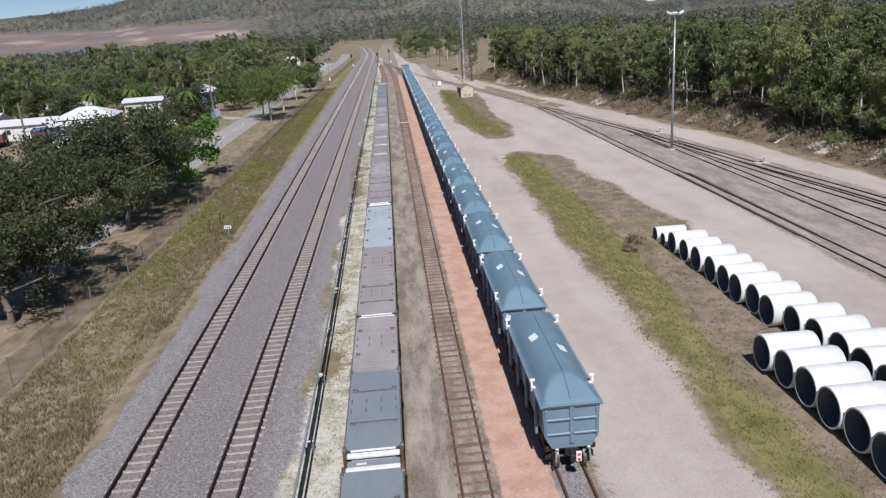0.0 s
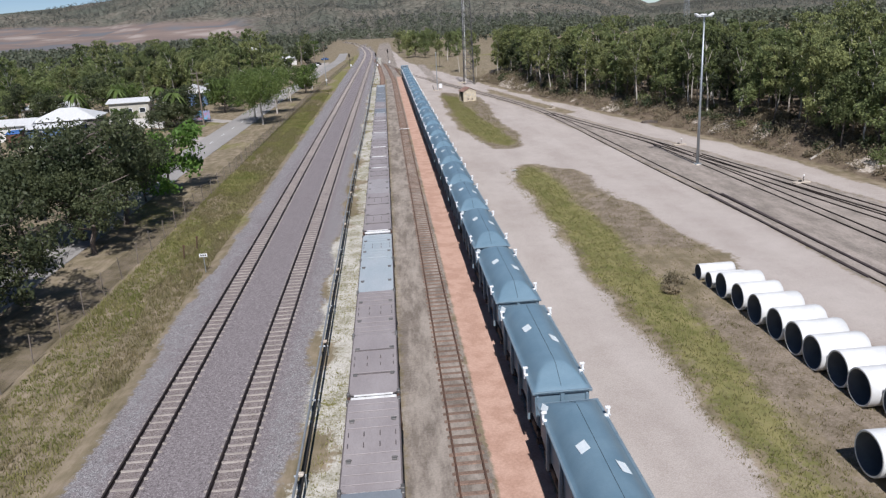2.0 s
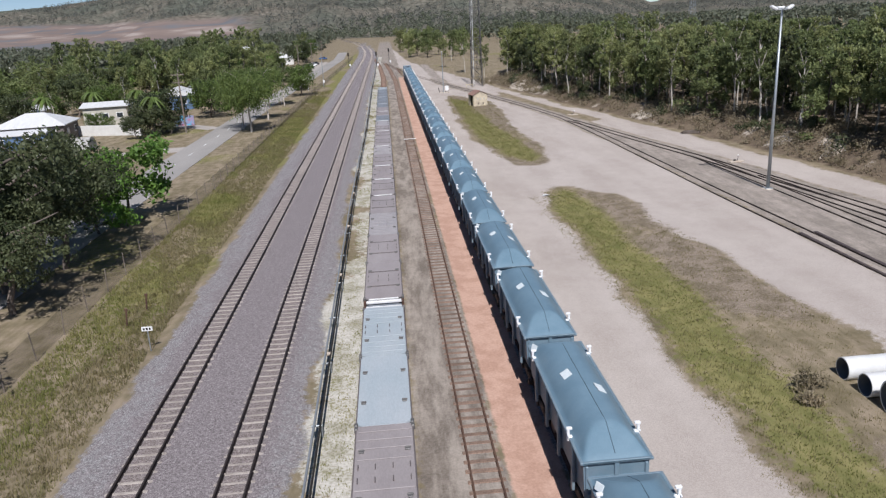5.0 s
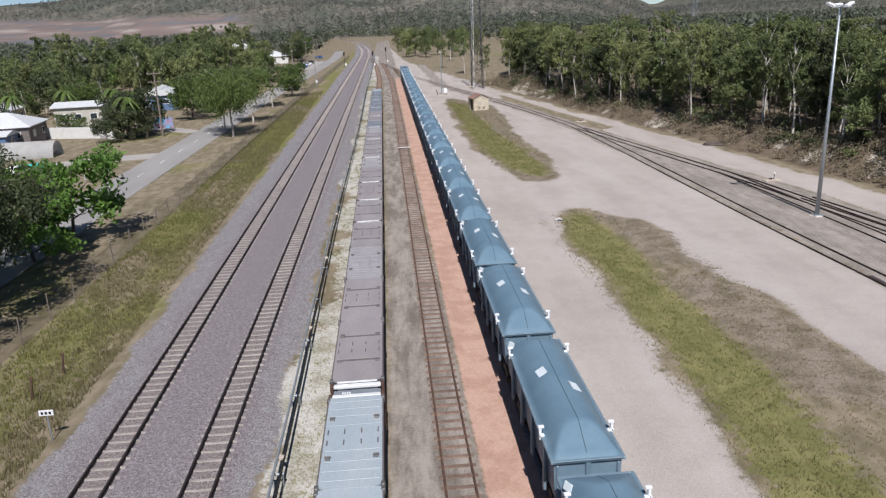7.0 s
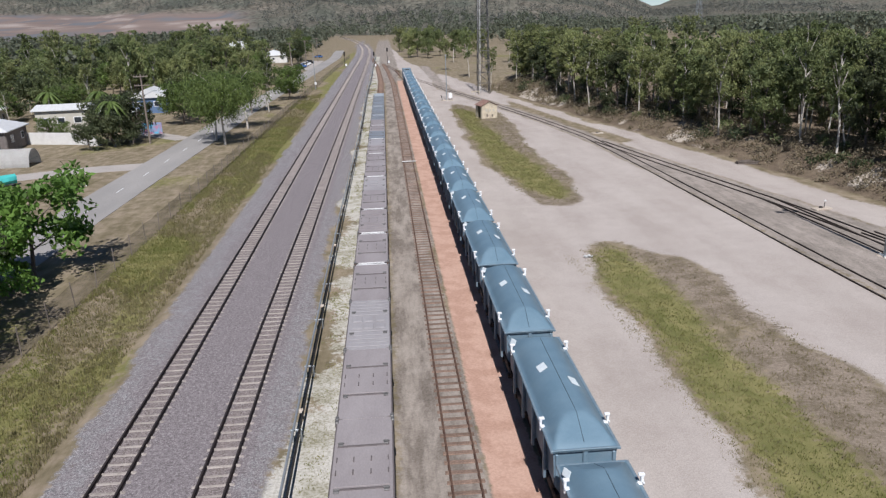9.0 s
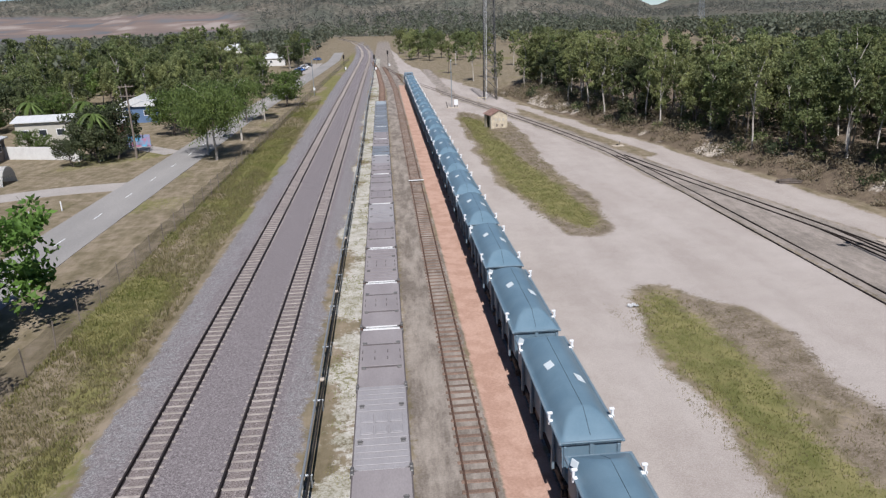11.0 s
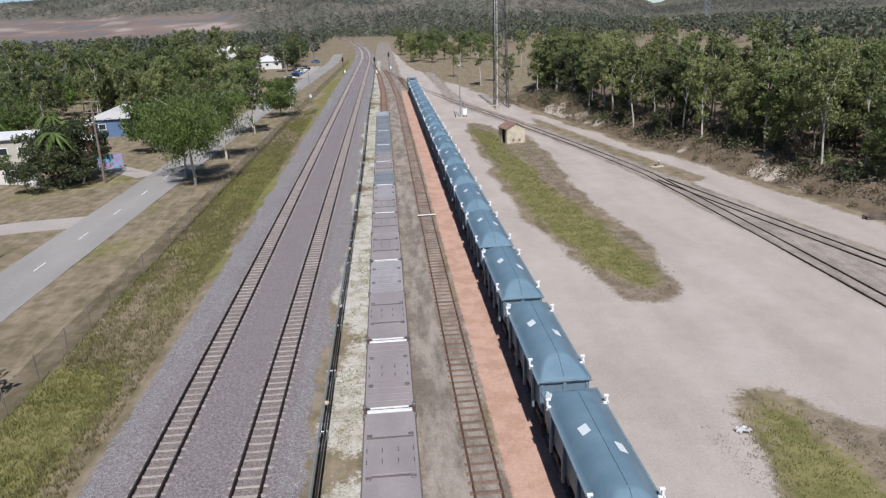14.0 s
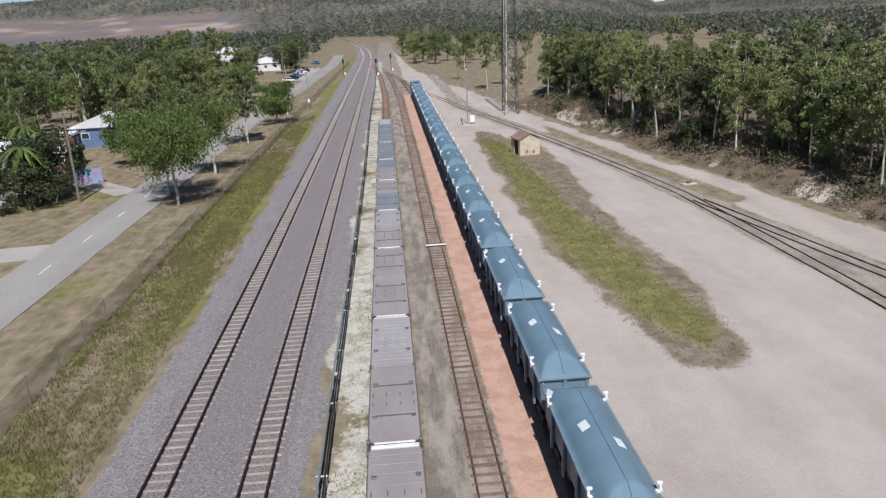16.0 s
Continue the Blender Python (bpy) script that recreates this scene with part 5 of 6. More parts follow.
heap = empty("sleeper_heap", Matrix.Translation((40.2, 122, gz(40.2, 122))), "heap of old dark timber sleepers by the bank", "timber heap")
rng = random.Random(4)
bm = bmesh.new()
bm_box(bm, 0, 0, 0, 2.2, 0.23, 0.14, 0, 0.015)
old = mesh_of("old_sleeper", bm, M_TRUNK_DARK)
for k in range(9):
    o = part("old_sleeper", old, None, heap)
    o.matrix_basis = Matrix.Translation((rng.uniform(-0.3, 0.3), -0.7 + 0.28 * (k % 5), 0.12 + 0.16 * (k // 5))) @ Matrix.Rotation(rng.uniform(-0.3, 0.3), 4, "Z")

# a white board lying across the siding rails, and a crumpled white sheet in the grass
bm = bmesh.new()
bm_box(bm, 0, 0, 0, 1.7, 0.24, 0.06, 0.03, 0.012)
o = new("white_board", mesh_of("white_board", bm, M_WHITE))
o.matrix_basis = Matrix.Translation((1.85, 130.9, 0.035))
tagged(o, "white painted board lying across the siding rails", "board")
bm = bmesh.new()
rg = random.Random(8)
gridv = [[bm.verts.new((i * 0.16 + rg.uniform(-0.05, 0.05), j * 0.13 + rg.uniform(-0.05, 0.05), rg.uniform(0.0, 0.16))) for j in range(5)] for i in range(6)]
for i in range(5):
    for j in range(4):
        if not (i in (0, 4) and j in (0, 3)):
            bm.faces.new((gridv[i][j], gridv[i + 1][j], gridv[i + 1][j + 1], gridv[i][j + 1]))
bmesh.ops.solidify(bm, geom=bm.faces[:], thickness=0.015)
o = new("plastic_sheet", mesh_of("plastic_sheet", bm, M_WHITE))
o.matrix_basis = Matrix.Translation((13.1, 91.0, gz(13.1, 91.0) + 0.04))
tagged(o, "crumpled white plastic sheet lying in the grass", "litter")


# ---- hills ----
RIDGE_AZ = [-75, -50, -34, -25.4, -22, -19, -15, -10, -4, 4, 10, 14, 17, 18.6, 19.7, 20.8, 24, 29, 36, 50, 75]
RIDGE_EL = [1.2, 1.8, 2.2, 2.35, 2.6, 3.0, 4.2, 5.6, 5.0, 4.2, 3.6, 2.8, 1.7, 1.0, 0.42, 0.95, 1.8, 2.0, 2.0, 1.4, 1.0]


def hill_height(x, y):
    """Wooded hills behind the yard: a ridge by bearing from the middle of the walk, with spurs and gullies."""
    dx, dy = x, y - 40
    az = np.degrees(np.arctan2(dx, dy))
    r = np.hypot(dx, dy)
    el = np.interp(az, RIDGE_AZ, RIDGE_EL)
    start = np.interp(az, [-75, -30, -12, -4, 4, 15, 21, 40, 75], [1500, 1350, 1150, 1000, 900, 950, 1700, 1900, 1900])
    top = start + 1100
    t = np.clip((r - start) / 1100, 0, 1)
    prof = t ** 1.15 * (0.86 + 0.28 * (fbm(x, y, 260, 101) - 0.3) * (1 - t))
    hgt = np.tan(np.radians(el)) * top * prof
    spur = 50 * (fbm(x, y, 180, 111) - 0.5) * sstep(0.02, 0.3, t) * (1 - sstep(0.75, 1.0, t)) * np.clip(el / 3, 0.2, 1.2)
    return np.where(r > start, hgt + spur, 0) + 16.6 * sstep(0.5, 1.0, t) - 0.6 * (r < start + 30)


az_g = np.radians(np.linspace(-75, 75, 301))
r_g = np.concatenate([np.linspace(860, 2100, 90), np.linspace(2130, 3050, 26)])
AZ, RR = np.meshgrid(az_g, r_g, indexing="xy")
HX, HY = RR * np.sin(AZ), 40 + RR * np.cos(AZ)
HZ = hill_height(HX, HY)
hv = np.stack([HX.ravel(), HY.ravel(), HZ.ravel()], 1)
na = len(az_g)
hi = (np.arange(len(r_g) - 1)[:, None] * na + np.arange(na - 1)[None, :]).ravel()
hill_mesh = np_mesh("wooded_hills", hv, np.stack([hi, hi + 1, hi + na + 1, hi + na], 1), [])
hill_mesh.polygons.foreach_set("use_smooth", [True] * len(hill_mesh.polygons))
azd = np.degrees(AZ)
elv = np.degrees(np.arctan2(HZ - 16.6, RR))
quarry = sstep(-44, -38, azd) * (1 - sstep(-11.5, -8.5, azd + 2 * (fbm(HX, HY, 120, 131) - 0.5))) * sstep(-0.9, -0.6, elv) * (1 - sstep(0.75, 1.05, elv + 0.05 * (azd + 15) / 3 + 0.4 * (fbm(HX, HY, 200, 133) - 0.5)))
at = hill_mesh.color_attributes.new("zone_h", "FLOAT_COLOR", "POINT")
at.data.foreach_set("color", np.stack([quarry.ravel(), np.zeros(quarry.size), np.zeros(quarry.size), np.ones(quarry.size)], 1).astype(np.float32).ravel())


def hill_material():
    # greyed hillside tones with the haze painted in
    m = mat("hazed_hillside", (0.096, 0.102, 0.083), (0.150, 0.132, 0.108), 0.009, 1.0, 0, 0, 0.13, 0.5, 0, spec=0.0)
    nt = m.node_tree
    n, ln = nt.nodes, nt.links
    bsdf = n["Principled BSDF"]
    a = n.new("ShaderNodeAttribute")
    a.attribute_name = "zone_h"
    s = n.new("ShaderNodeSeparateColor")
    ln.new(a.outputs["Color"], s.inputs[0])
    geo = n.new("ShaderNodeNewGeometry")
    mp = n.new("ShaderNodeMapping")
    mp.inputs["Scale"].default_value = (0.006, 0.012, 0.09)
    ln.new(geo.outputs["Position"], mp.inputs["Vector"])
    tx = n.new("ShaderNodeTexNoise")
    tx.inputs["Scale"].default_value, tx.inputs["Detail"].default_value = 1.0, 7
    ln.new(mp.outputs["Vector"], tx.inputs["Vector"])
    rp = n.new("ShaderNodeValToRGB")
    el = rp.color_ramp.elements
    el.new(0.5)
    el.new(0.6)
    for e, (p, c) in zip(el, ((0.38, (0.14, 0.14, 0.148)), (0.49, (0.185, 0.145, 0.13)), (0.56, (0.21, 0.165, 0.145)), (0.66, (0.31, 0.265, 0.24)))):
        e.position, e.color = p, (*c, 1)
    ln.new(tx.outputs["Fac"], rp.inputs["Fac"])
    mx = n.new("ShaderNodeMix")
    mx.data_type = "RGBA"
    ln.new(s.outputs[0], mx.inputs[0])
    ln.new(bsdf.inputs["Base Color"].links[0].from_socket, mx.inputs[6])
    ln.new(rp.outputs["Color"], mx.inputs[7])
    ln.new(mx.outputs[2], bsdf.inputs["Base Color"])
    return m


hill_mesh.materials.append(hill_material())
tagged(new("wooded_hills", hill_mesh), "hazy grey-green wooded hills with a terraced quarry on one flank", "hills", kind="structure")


# ---- trees ----


def leaves(centres, radii, per, size, rng, droop=0.0, slim=0.5):
    """Leaf sprays as small pointed blades scattered about clump centres."""
    c = np.repeat(centres, per, axis=0)
    r = np.repeat(radii, per)
    d = rng.normal(size=c.shape)
    d /= np.linalg.norm(d, axis=1)[:, None]
    rad = r * rng.rand(len(c)) ** 0.45
    p = c + d * rad[:, None] * np.array([1, 1, 0.8])
    p[:, 2] -= droop * rng.rand(len(c)) * r
    ax = rng.normal(size=c.shape) + np.array([0, 0, -droop * 1.5])
    ax /= np.linalg.norm(ax, axis=1)[:, None]
    bx = np.cross(ax, rng.normal(size=c.shape))
    bx /= np.linalg.norm(bx, axis=1)[:, None]
    s = size * rng.uniform(0.6, 1.35, len(c))[:, None]
    v = np.stack([p - ax * s, p + bx * s * slim, p + ax * s, p - bx * s * slim], 1).reshape(-1, 3)
    f = np.arange(len(v)).reshape(-1, 4)
    return v, f


def tree_parts(seed, hh, crown_r, bare, clumps, per, size, trunk_r, leaf, bark, droop=0.2, spread=0.8, forks=6, lean=0.03, puff=1.0):
    """Meshes of one tree: a trunk that tapers and bends, limbs that fork from it, and sprays of leaves about the limb ends."""
    rng = np.random.RandomState(seed)
    bm = bmesh.new()
    pts = [np.array([0.0, 0, -0.2])]
    k = 6
    for i in range(k):
        pts.append(pts[-1] + np.array([rng.normal(0, lean) * hh, rng.normal(0, lean) * hh, hh * 0.82 / k]))
    for i in range(k):
        bm_tube(bm, pts[i], pts[i + 1], trunk_r * (1 - i / k * 0.75), trunk_r * (1 - (i + 1) / k * 0.75), 7, False)
    ends = []
    for j in range(forks):
        t = bare + (0.80 - bare) * (j + rng.rand()) / forks
        u = t / 0.82 * k
        i = min(k - 1, int(u))
        a = pts[i] + (pts[i + 1] - pts[i]) * (u - i)
        az = j * 2.4 + rng.rand()
        reach = crown_r * spread * rng.uniform(0.6, 1.0)
        up = hh * rng.uniform(0.10, 0.24)
        b = a + np.array([math.cos(az) * reach * 0.55, math.sin(az) * reach * 0.55, up * 0.7])
        c = b + np.array([math.cos(az + 0.4) * reach * 0.45, math.sin(az + 0.4) * reach * 0.45, up * 0.5])
        r0 = trunk_r * 0.45
        bm_tube(bm, a, b, r0, r0 * 0.6, 5, False)
        bm_tube(bm, b, c, r0 * 0.6, r0 * 0.2, 5, False)
        ends += [b, c, c]
    ends.append(pts[-1])
    ends.append(pts[-1])
    trunk = mesh_of("trunk", bm, bark, True)
    ends = np.array(ends)
    cen = ends[rng.randint(len(ends), size=clumps)] + rng.normal(size=(clumps, 3)) * np.array([crown_r * 0.30, crown_r * 0.30, hh * 0.055])
    cen[:, 2] = np.clip(cen[:, 2], hh * bare * 0.95, hh * 0.96)
    off = np.hypot(cen[:, 0], cen[:, 1])
    cen[:, :2] *= np.minimum(1, crown_r / np.maximum(off, 1e-6))[:, None]
    rad = crown_r * rng.uniform(0.16, 0.36, clumps) * puff
    v, f = leaves(cen, rad, per, size, rng, droop)
    return trunk, np_mesh("crown", v, f, leaf)


def tree(name, parts_, m, label, category="tree", group=""):
    root = empty(name, m, label, category, group)
    part("trunk", parts_[0], None, root)
    part("crown", parts_[1], None, root)
    return root


EUC = [tree_parts(11 + k, 12.6 + (k % 3), 1.9 + 0.4 * (k % 2), 0.30, 80, 50, 0.165, 0.145, (M_LEAF_EUC, M_LEAF_EUC2)[k % 2], (M_TRUNK_PALE, M_TRUNK_PALE, M_TRUNK_PALE, M_TRUNK_DARK)[k % 4], 0.6, 0.75, 8, 0.012, 0.85) for k in range(8)]
EUC_LOW = [tree_parts(31 + k, 11.0, 2.9, 0.11, 90, 60, 0.18, 0.16, (M_LEAF_EUC, M_LEAF_DARK, M_LEAF_EUC2)[k % 3], M_TRUNK_DARK, 0.5, 0.8, 7, 0.015) for k in range(4)]


def plant(protos, x, y, s, label, rng, group, name="eucalypt_tree", sz=1.0):
    p = protos[rng.randrange(len(protos))]
    m = Matrix.Translation((x, y, gz(x, y) - 0.05)) @ Matrix.Rotation(rng.uniform(0, 6.28), 4, "Z") @ Matrix.Diagonal((s, s, s * sz, 1))
    return tree(name, p, m, label, "tree", group)


rng = random.Random(21)
LAB_WOOD = ("tall slim eucalypt with a pale trunk on the dry bank", "leafy grey-green eucalypt in the wood behind the yard", "dark eucalypt with drooping leaves among dry scrub")
spots = []
tries = 0
while len(spots) < 400 and tries < 14000:
    tries += 1
    y = rng.uniform(46, 236)
    d = 3.6 + abs(rng.gauss(0, 1)) * 19 + rng.uniform(0, 5)
    x = float(foot(y)) + d
    if y > 196 and d < 7 or (y > 170 and d > 14):
        continue
    if all((x - a) ** 2 + (y - b) ** 2 > (2.3 if d < 14 else 2.9) ** 2 for a, b in spots):
        spots.append((x, y))
for x, y in spots:
    s = rng.uniform(0.66, 0.97)
    tall = rng.random() < 0.66
    plant(EUC if tall else EUC_LOW, x, y, s, LAB_WOOD[rng.randrange(3)], rng, "wood beside the yard", "eucalypt_tree" if tall else "bushy_tree", rng.uniform(0.92, 1.1))
# loose trees beyond the tower and at the end of the yard
for x, y, s in ((31.5, 224, 0.85), (34.5, 220, 0.95), (38, 214, 0.9), (25.5, 228, 0.7), (24, 262, 0.95), (28.5, 270, 1.0), (20, 300, 0.8), (10.5, 395, 1.15), (15, 402, 1.25), (19, 385, 1.2), (13, 430, 1.25), (20, 420, 1.2), (26, 405, 1.15), (31, 380, 1.1), (8, 470, 1.3), (27, 345, 0.9),
                (37, 400, 1.2), (42, 385, 1.1), (24, 450, 1.3), (47, 330, 0.9), (58, 300, 0.9), (64, 262, 0.9), (70, 292, 1.0), (78, 270, 1.0), (86, 300, 1.1)):
    plant(EUC_LOW if y > 360 else EUC, x, y, s, "rounded dark green tree at the far end of the yard" if y > 360 else "grey-green eucalypt standing in open dry grass", rng, "trees at the end of the yard")

# left side: wide shade trees and street trees
BIG = [tree_parts(51 + k, 9.6, 5.8, 0.20, 120, 88, 0.165, 0.34, (M_LEAF_DARK, M_LEAF_DARK, M_LEAF_SHADE)[k], M_TRUNK_DARK, 0.1, 1.0, 9, 0.03, 0.72) for k in range(3)]
WEEP = [tree_parts(61 + k, 11.6, 4.7, 0.42, 110, 84, 0.17, 0.22, M_LEAF_MID, M_TRUNK_PALE, 1.5, 0.9, 9, 0.015) for k in range(2)]
BUSHY = [tree_parts(71 + k, 6.4, 3.7, 0.15, 80, 60, 0.23, 0.16, M_LEAF_BRIGHT, M_TRUNK_DARK, 0.1, 0.9, 7) for k in range(1)]
ROUND = [tree_parts(81 + k, 8.4, 4.2, 0.12, 75, 60, 0.22, 0.22, (M_LEAF_DARK, M_LEAF_EUC, M_LEAF_GARDEN)[k], M_TRUNK_DARK, 0.2, 0.95, 8) for k in range(3)]
for x, y, s in ((-28.4, 74, 1.05), (-26.6, 79, 0.86), (-31.5, 83, 0.95), (-33, 73, 0.92), (-26.0, 69.5, 0.70), (-26.6, 53, 0.86), (-28.6, 48, 0.82), (-31.2, 56, 0.88), (-26.0, 46.2, 0.72), (-36, 50, 0.8), (-34.5, 64, 0.62), (-28.5, 35, 0.55)):
    plant(BIG, x, y, s, "wide dark shade tree leaning over the railway fence", rng, "shade trees by the fence", "shade_tree", rng.uniform(0.95, 1.2))
for x, y, s in ((-26.4, 93.5, 1.12), (-27.5, 89, 0.85)):
    plant(BUSHY, x, y, s, "bright yellow-green leafy tree beside the fence", rng, "", "leafy_tree")
for x, y, s in ((-24.8, 153.0, 0.92), (-27.0, 157.5, 0.82)):
    plant(WEEP, x, y, s, "weeping light green tree with a white trunk by the road", rng, "street trees", "weeping_tree")
for x, y, s, pr in ((-24.4, 170, 0.85, WEEP), (-24.4, 195, 0.95, EUC), (-25.6, 199, 0.85, EUC), (-23.4, 219, 0.92, ROUND), (-26, 236, 0.8, ROUND), (-27.5, 193, 1.0, EUC)):
    plant(pr, x, y, s, "street tree with a slim trunk on the mown roadside", rng, "street trees", "street_tree")
# gardens and woodland beyond the road
garden = 0
spots = []
KEEP = [(-57, 168, 10), (-66, 145, 9), (-62, 155, 9), (-73, 154, 9), (-50, 143, 9), (-56, 176, 8), (-49.5, 182, 5), (-52, 206, 9), (-44, 128, 7), (-41.5, 139, 7), (-70, 160, 10), (-75, 140, 12), (-43, 172, 5), (-37, 140, 7)]
while garden < 230:
    y = rng.uniform(100, 420)
    x = -37.5 - abs(rng.gauss(0, 1)) * 45
    if x < -30 - y * 0.52 or any((x - a) ** 2 + (y - b) ** 2 < c * c for a, b, c in KEEP):
        continue
    # keep the sight line to the houses open
    if (y < 186 and x > -74) or (y < 212 and -58 < x < -42) or (y > 300 and (abs(x / (y - 20) + 0.183) < 0.02 or abs(x / (y - 20) + 0.136) < 0.02)):
        continue
    if all((x - a) ** 2 + (y - b) ** 2 > 15 for a, b in spots):
        spots.append((x, y))
        pr = (ROUND, ROUND, EUC_LOW, EUC)[rng.randrange(4)]
        plant(pr, x, y, rng.uniform(0.7, 1.15) * (1.0 if y < 220 else 1.15), "leafy garden tree among the houses", rng, "garden trees", "garden_tree")
        garden += 1
for x, y, s in ((-41.6, 161, 0.92), (-41.4, 155.5, 0.68), (-39.8, 158.0, 0.48), (-43.8, 158, 0.92), (-44.0, 153, 0.5)):
    plant(ROUND[:1], x, y, s, "dark bushy tree beside the footpath", rng, "garden trees", "garden_tree")
for x, y, s in ((-55.6, 166.6, 0.42), (-53.6, 166.2, 0.34)):
    plant(ROUND[2:], x, y, s, "yellow-green garden shrub behind the white wall", rng, "garden shrubs", "garden_shrub")
for x, y, s in ((-37.5, 180, 0.9), (-38.5, 188, 0.9), (-37, 200, 0.9), (-38, 212, 0.95)):
    plant(ROUND, x, y, s, "rounded green tree behind the power pole", rng, "garden trees", "garden_tree")


def palm(m):
    root = empty("palm_tree", m, "slim palm with a tuft of arching fronds", "palm", "garden palms")
    bm = bmesh.new()
    bm_tube(bm, (0, 0, -0.1), (0.15, 0.05, 3.4), 0.16, 0.13, 8, False)
    bm_tube(bm, (0.15, 0.05, 3.4), (0.2, 0.1, 6.6), 0.13, 0.10, 8, False)
    part("trunk", bm, M_TRUNK_PALE, root)
    r = random.Random(3)
    for k in range(24):
        a = k * 2.4
        up = r.uniform(-0.2, 1.0)
        vs, fs = [], []
        for i in range(9):
            t = i / 8
            x, z = 2.2 * t, 6.6 + up * 1.6 * t - 2.3 * t * t
            w = 0.20 * math.sin(math.pi * min(1, t * 0.9 + 0.08)) + 0.03
            for sgn in (-1, 1):
                vs.append((0.2 + x * math.cos(a) - sgn * w * math.sin(a), 0.1 + x * math.sin(a) + sgn * w * math.cos(a), z - 0.18 * abs(sgn)))
            vs.append((0.2 + x * math.cos(a), 0.1 + x * math.sin(a), z))
        for i in range(8):
            fs += [(3 * i, 3 * i + 2, 3 * i + 5, 3 * i + 3), (3 * i + 2, 3 * i + 1, 3 * i + 4, 3 * i + 5)]
        o = new("frond", np_mesh("frond", vs, fs, M_LEAF_GARDEN))
        o.parent = root
    return root


pm = palm(Matrix.Translation((-41.8, 156, -0.4)))
for x, y in ((-44.5, 168), (-50.5, 176), (-66, 170), (-60, 178)):
    copy_thing(pm, Matrix.Translation((x, y, -0.4)))

# far woods
rs = np.random.RandomState(77)


def far_wood(name, n, box, size, per, leaf, label, zfun=None, keep=None):
    x = rs.uniform(box[0], box[1], n)
    y = rs.uniform(box[2], box[3], n)
    if keep is not None:
        k = keep(x, y)
        x, y = x[k], y[k]
    z = np.zeros(len(x)) - 0.3 if zfun is None else zfun(x, y)
    hh = size * rs.uniform(0.7, 1.25, len(x))
    cs, rr = [], []
    for j in range(4):
        cs.append(np.stack([x + rs.normal(0, 0.16, len(x)) * hh, y + rs.normal(0, 0.16, len(x)) * hh, z + hh * (0.40 + 0.15 * j)], 1))
        rr.append(hh * (0.30, 0.30, 0.26, 0.18)[j])
    v, f = leaves(np.concatenate(cs), np.concatenate(rr), per, size * 0.085, rs, 0.2, 0.7)
    return tagged(new(name, np_mesh(name, v, f, leaf)), label, "woodland", kind="stuff")


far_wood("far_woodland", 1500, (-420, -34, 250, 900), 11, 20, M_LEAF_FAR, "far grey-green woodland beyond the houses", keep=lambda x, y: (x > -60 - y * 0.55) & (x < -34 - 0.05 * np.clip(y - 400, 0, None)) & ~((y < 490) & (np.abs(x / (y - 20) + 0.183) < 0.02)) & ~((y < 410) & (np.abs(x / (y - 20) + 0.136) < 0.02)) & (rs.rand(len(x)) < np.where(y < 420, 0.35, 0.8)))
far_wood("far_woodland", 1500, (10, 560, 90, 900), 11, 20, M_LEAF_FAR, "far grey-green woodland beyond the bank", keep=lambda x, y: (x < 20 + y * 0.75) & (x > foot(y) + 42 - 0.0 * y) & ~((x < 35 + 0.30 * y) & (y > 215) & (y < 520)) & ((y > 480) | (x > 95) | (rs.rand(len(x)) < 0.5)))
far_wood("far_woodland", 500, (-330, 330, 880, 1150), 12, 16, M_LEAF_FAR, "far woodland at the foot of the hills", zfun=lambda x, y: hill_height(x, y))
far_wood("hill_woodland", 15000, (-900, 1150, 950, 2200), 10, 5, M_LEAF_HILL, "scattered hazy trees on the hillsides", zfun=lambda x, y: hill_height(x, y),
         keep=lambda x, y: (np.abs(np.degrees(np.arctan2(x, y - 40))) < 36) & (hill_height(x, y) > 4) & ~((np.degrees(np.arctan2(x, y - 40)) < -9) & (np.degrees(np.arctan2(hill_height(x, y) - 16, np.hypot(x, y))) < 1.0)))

# scrub on the bank
sp = []
while len(sp) < 1500:
    y = rng.uniform(40, 225)
    d = rng.uniform(0.8, 11.0)
    sp.append((float(foot(y)) + d, y, rng.uniform(0.4, 1.35)))
sp += [(rng.uniform(23, 31), rng.uniform(214, 228), rng.uniform(0.5, 1.5)) for _ in range(26)]
cs = np.array([(x, y, gz(x, y) + 0.45 * s) for x, y, s in sp])
v, f = leaves(cs, np.array([0.95 * s for _, _, s in sp]), 44, 0.17, rs, -0.3, 0.28)
tagged(new("dry_scrub", np_mesh("dry_scrub", v, f, M_SHRUB)), "dry brown scrub and tall grass on the bank", "scrub", kind="stuff")


# dark low bushes in the shade of the bank
for k in range(90):
    y = rng.uniform(50, 222)
    x = float(foot(y)) + rng.uniform(2.6, 9.0)
    r_ = rng.uniform(0.7, 1.7)
    n_ = 5
    cc = np.array([(rng.gauss(0, 0.45) * r_, rng.gauss(0, 0.45) * r_, r_ * rng.uniform(0.3, 0.8)) for _ in range(n_)])
    v, f = leaves(cc, np.full(n_, 0.62 * r_), 46, 0.17, rs, 0.0, 0.4)
    b_ = new("bank_bush", np_mesh("bank_bush", v, f, M_LEAF_DARK if k % 3 else M_LEAF_EUC))
    b_.matrix_basis = Matrix.Translation((x, y, gz(x, y) - 0.05))
    tagged(b_, "low dark green bush on the dry bank", "bush", "bushes on the bank")
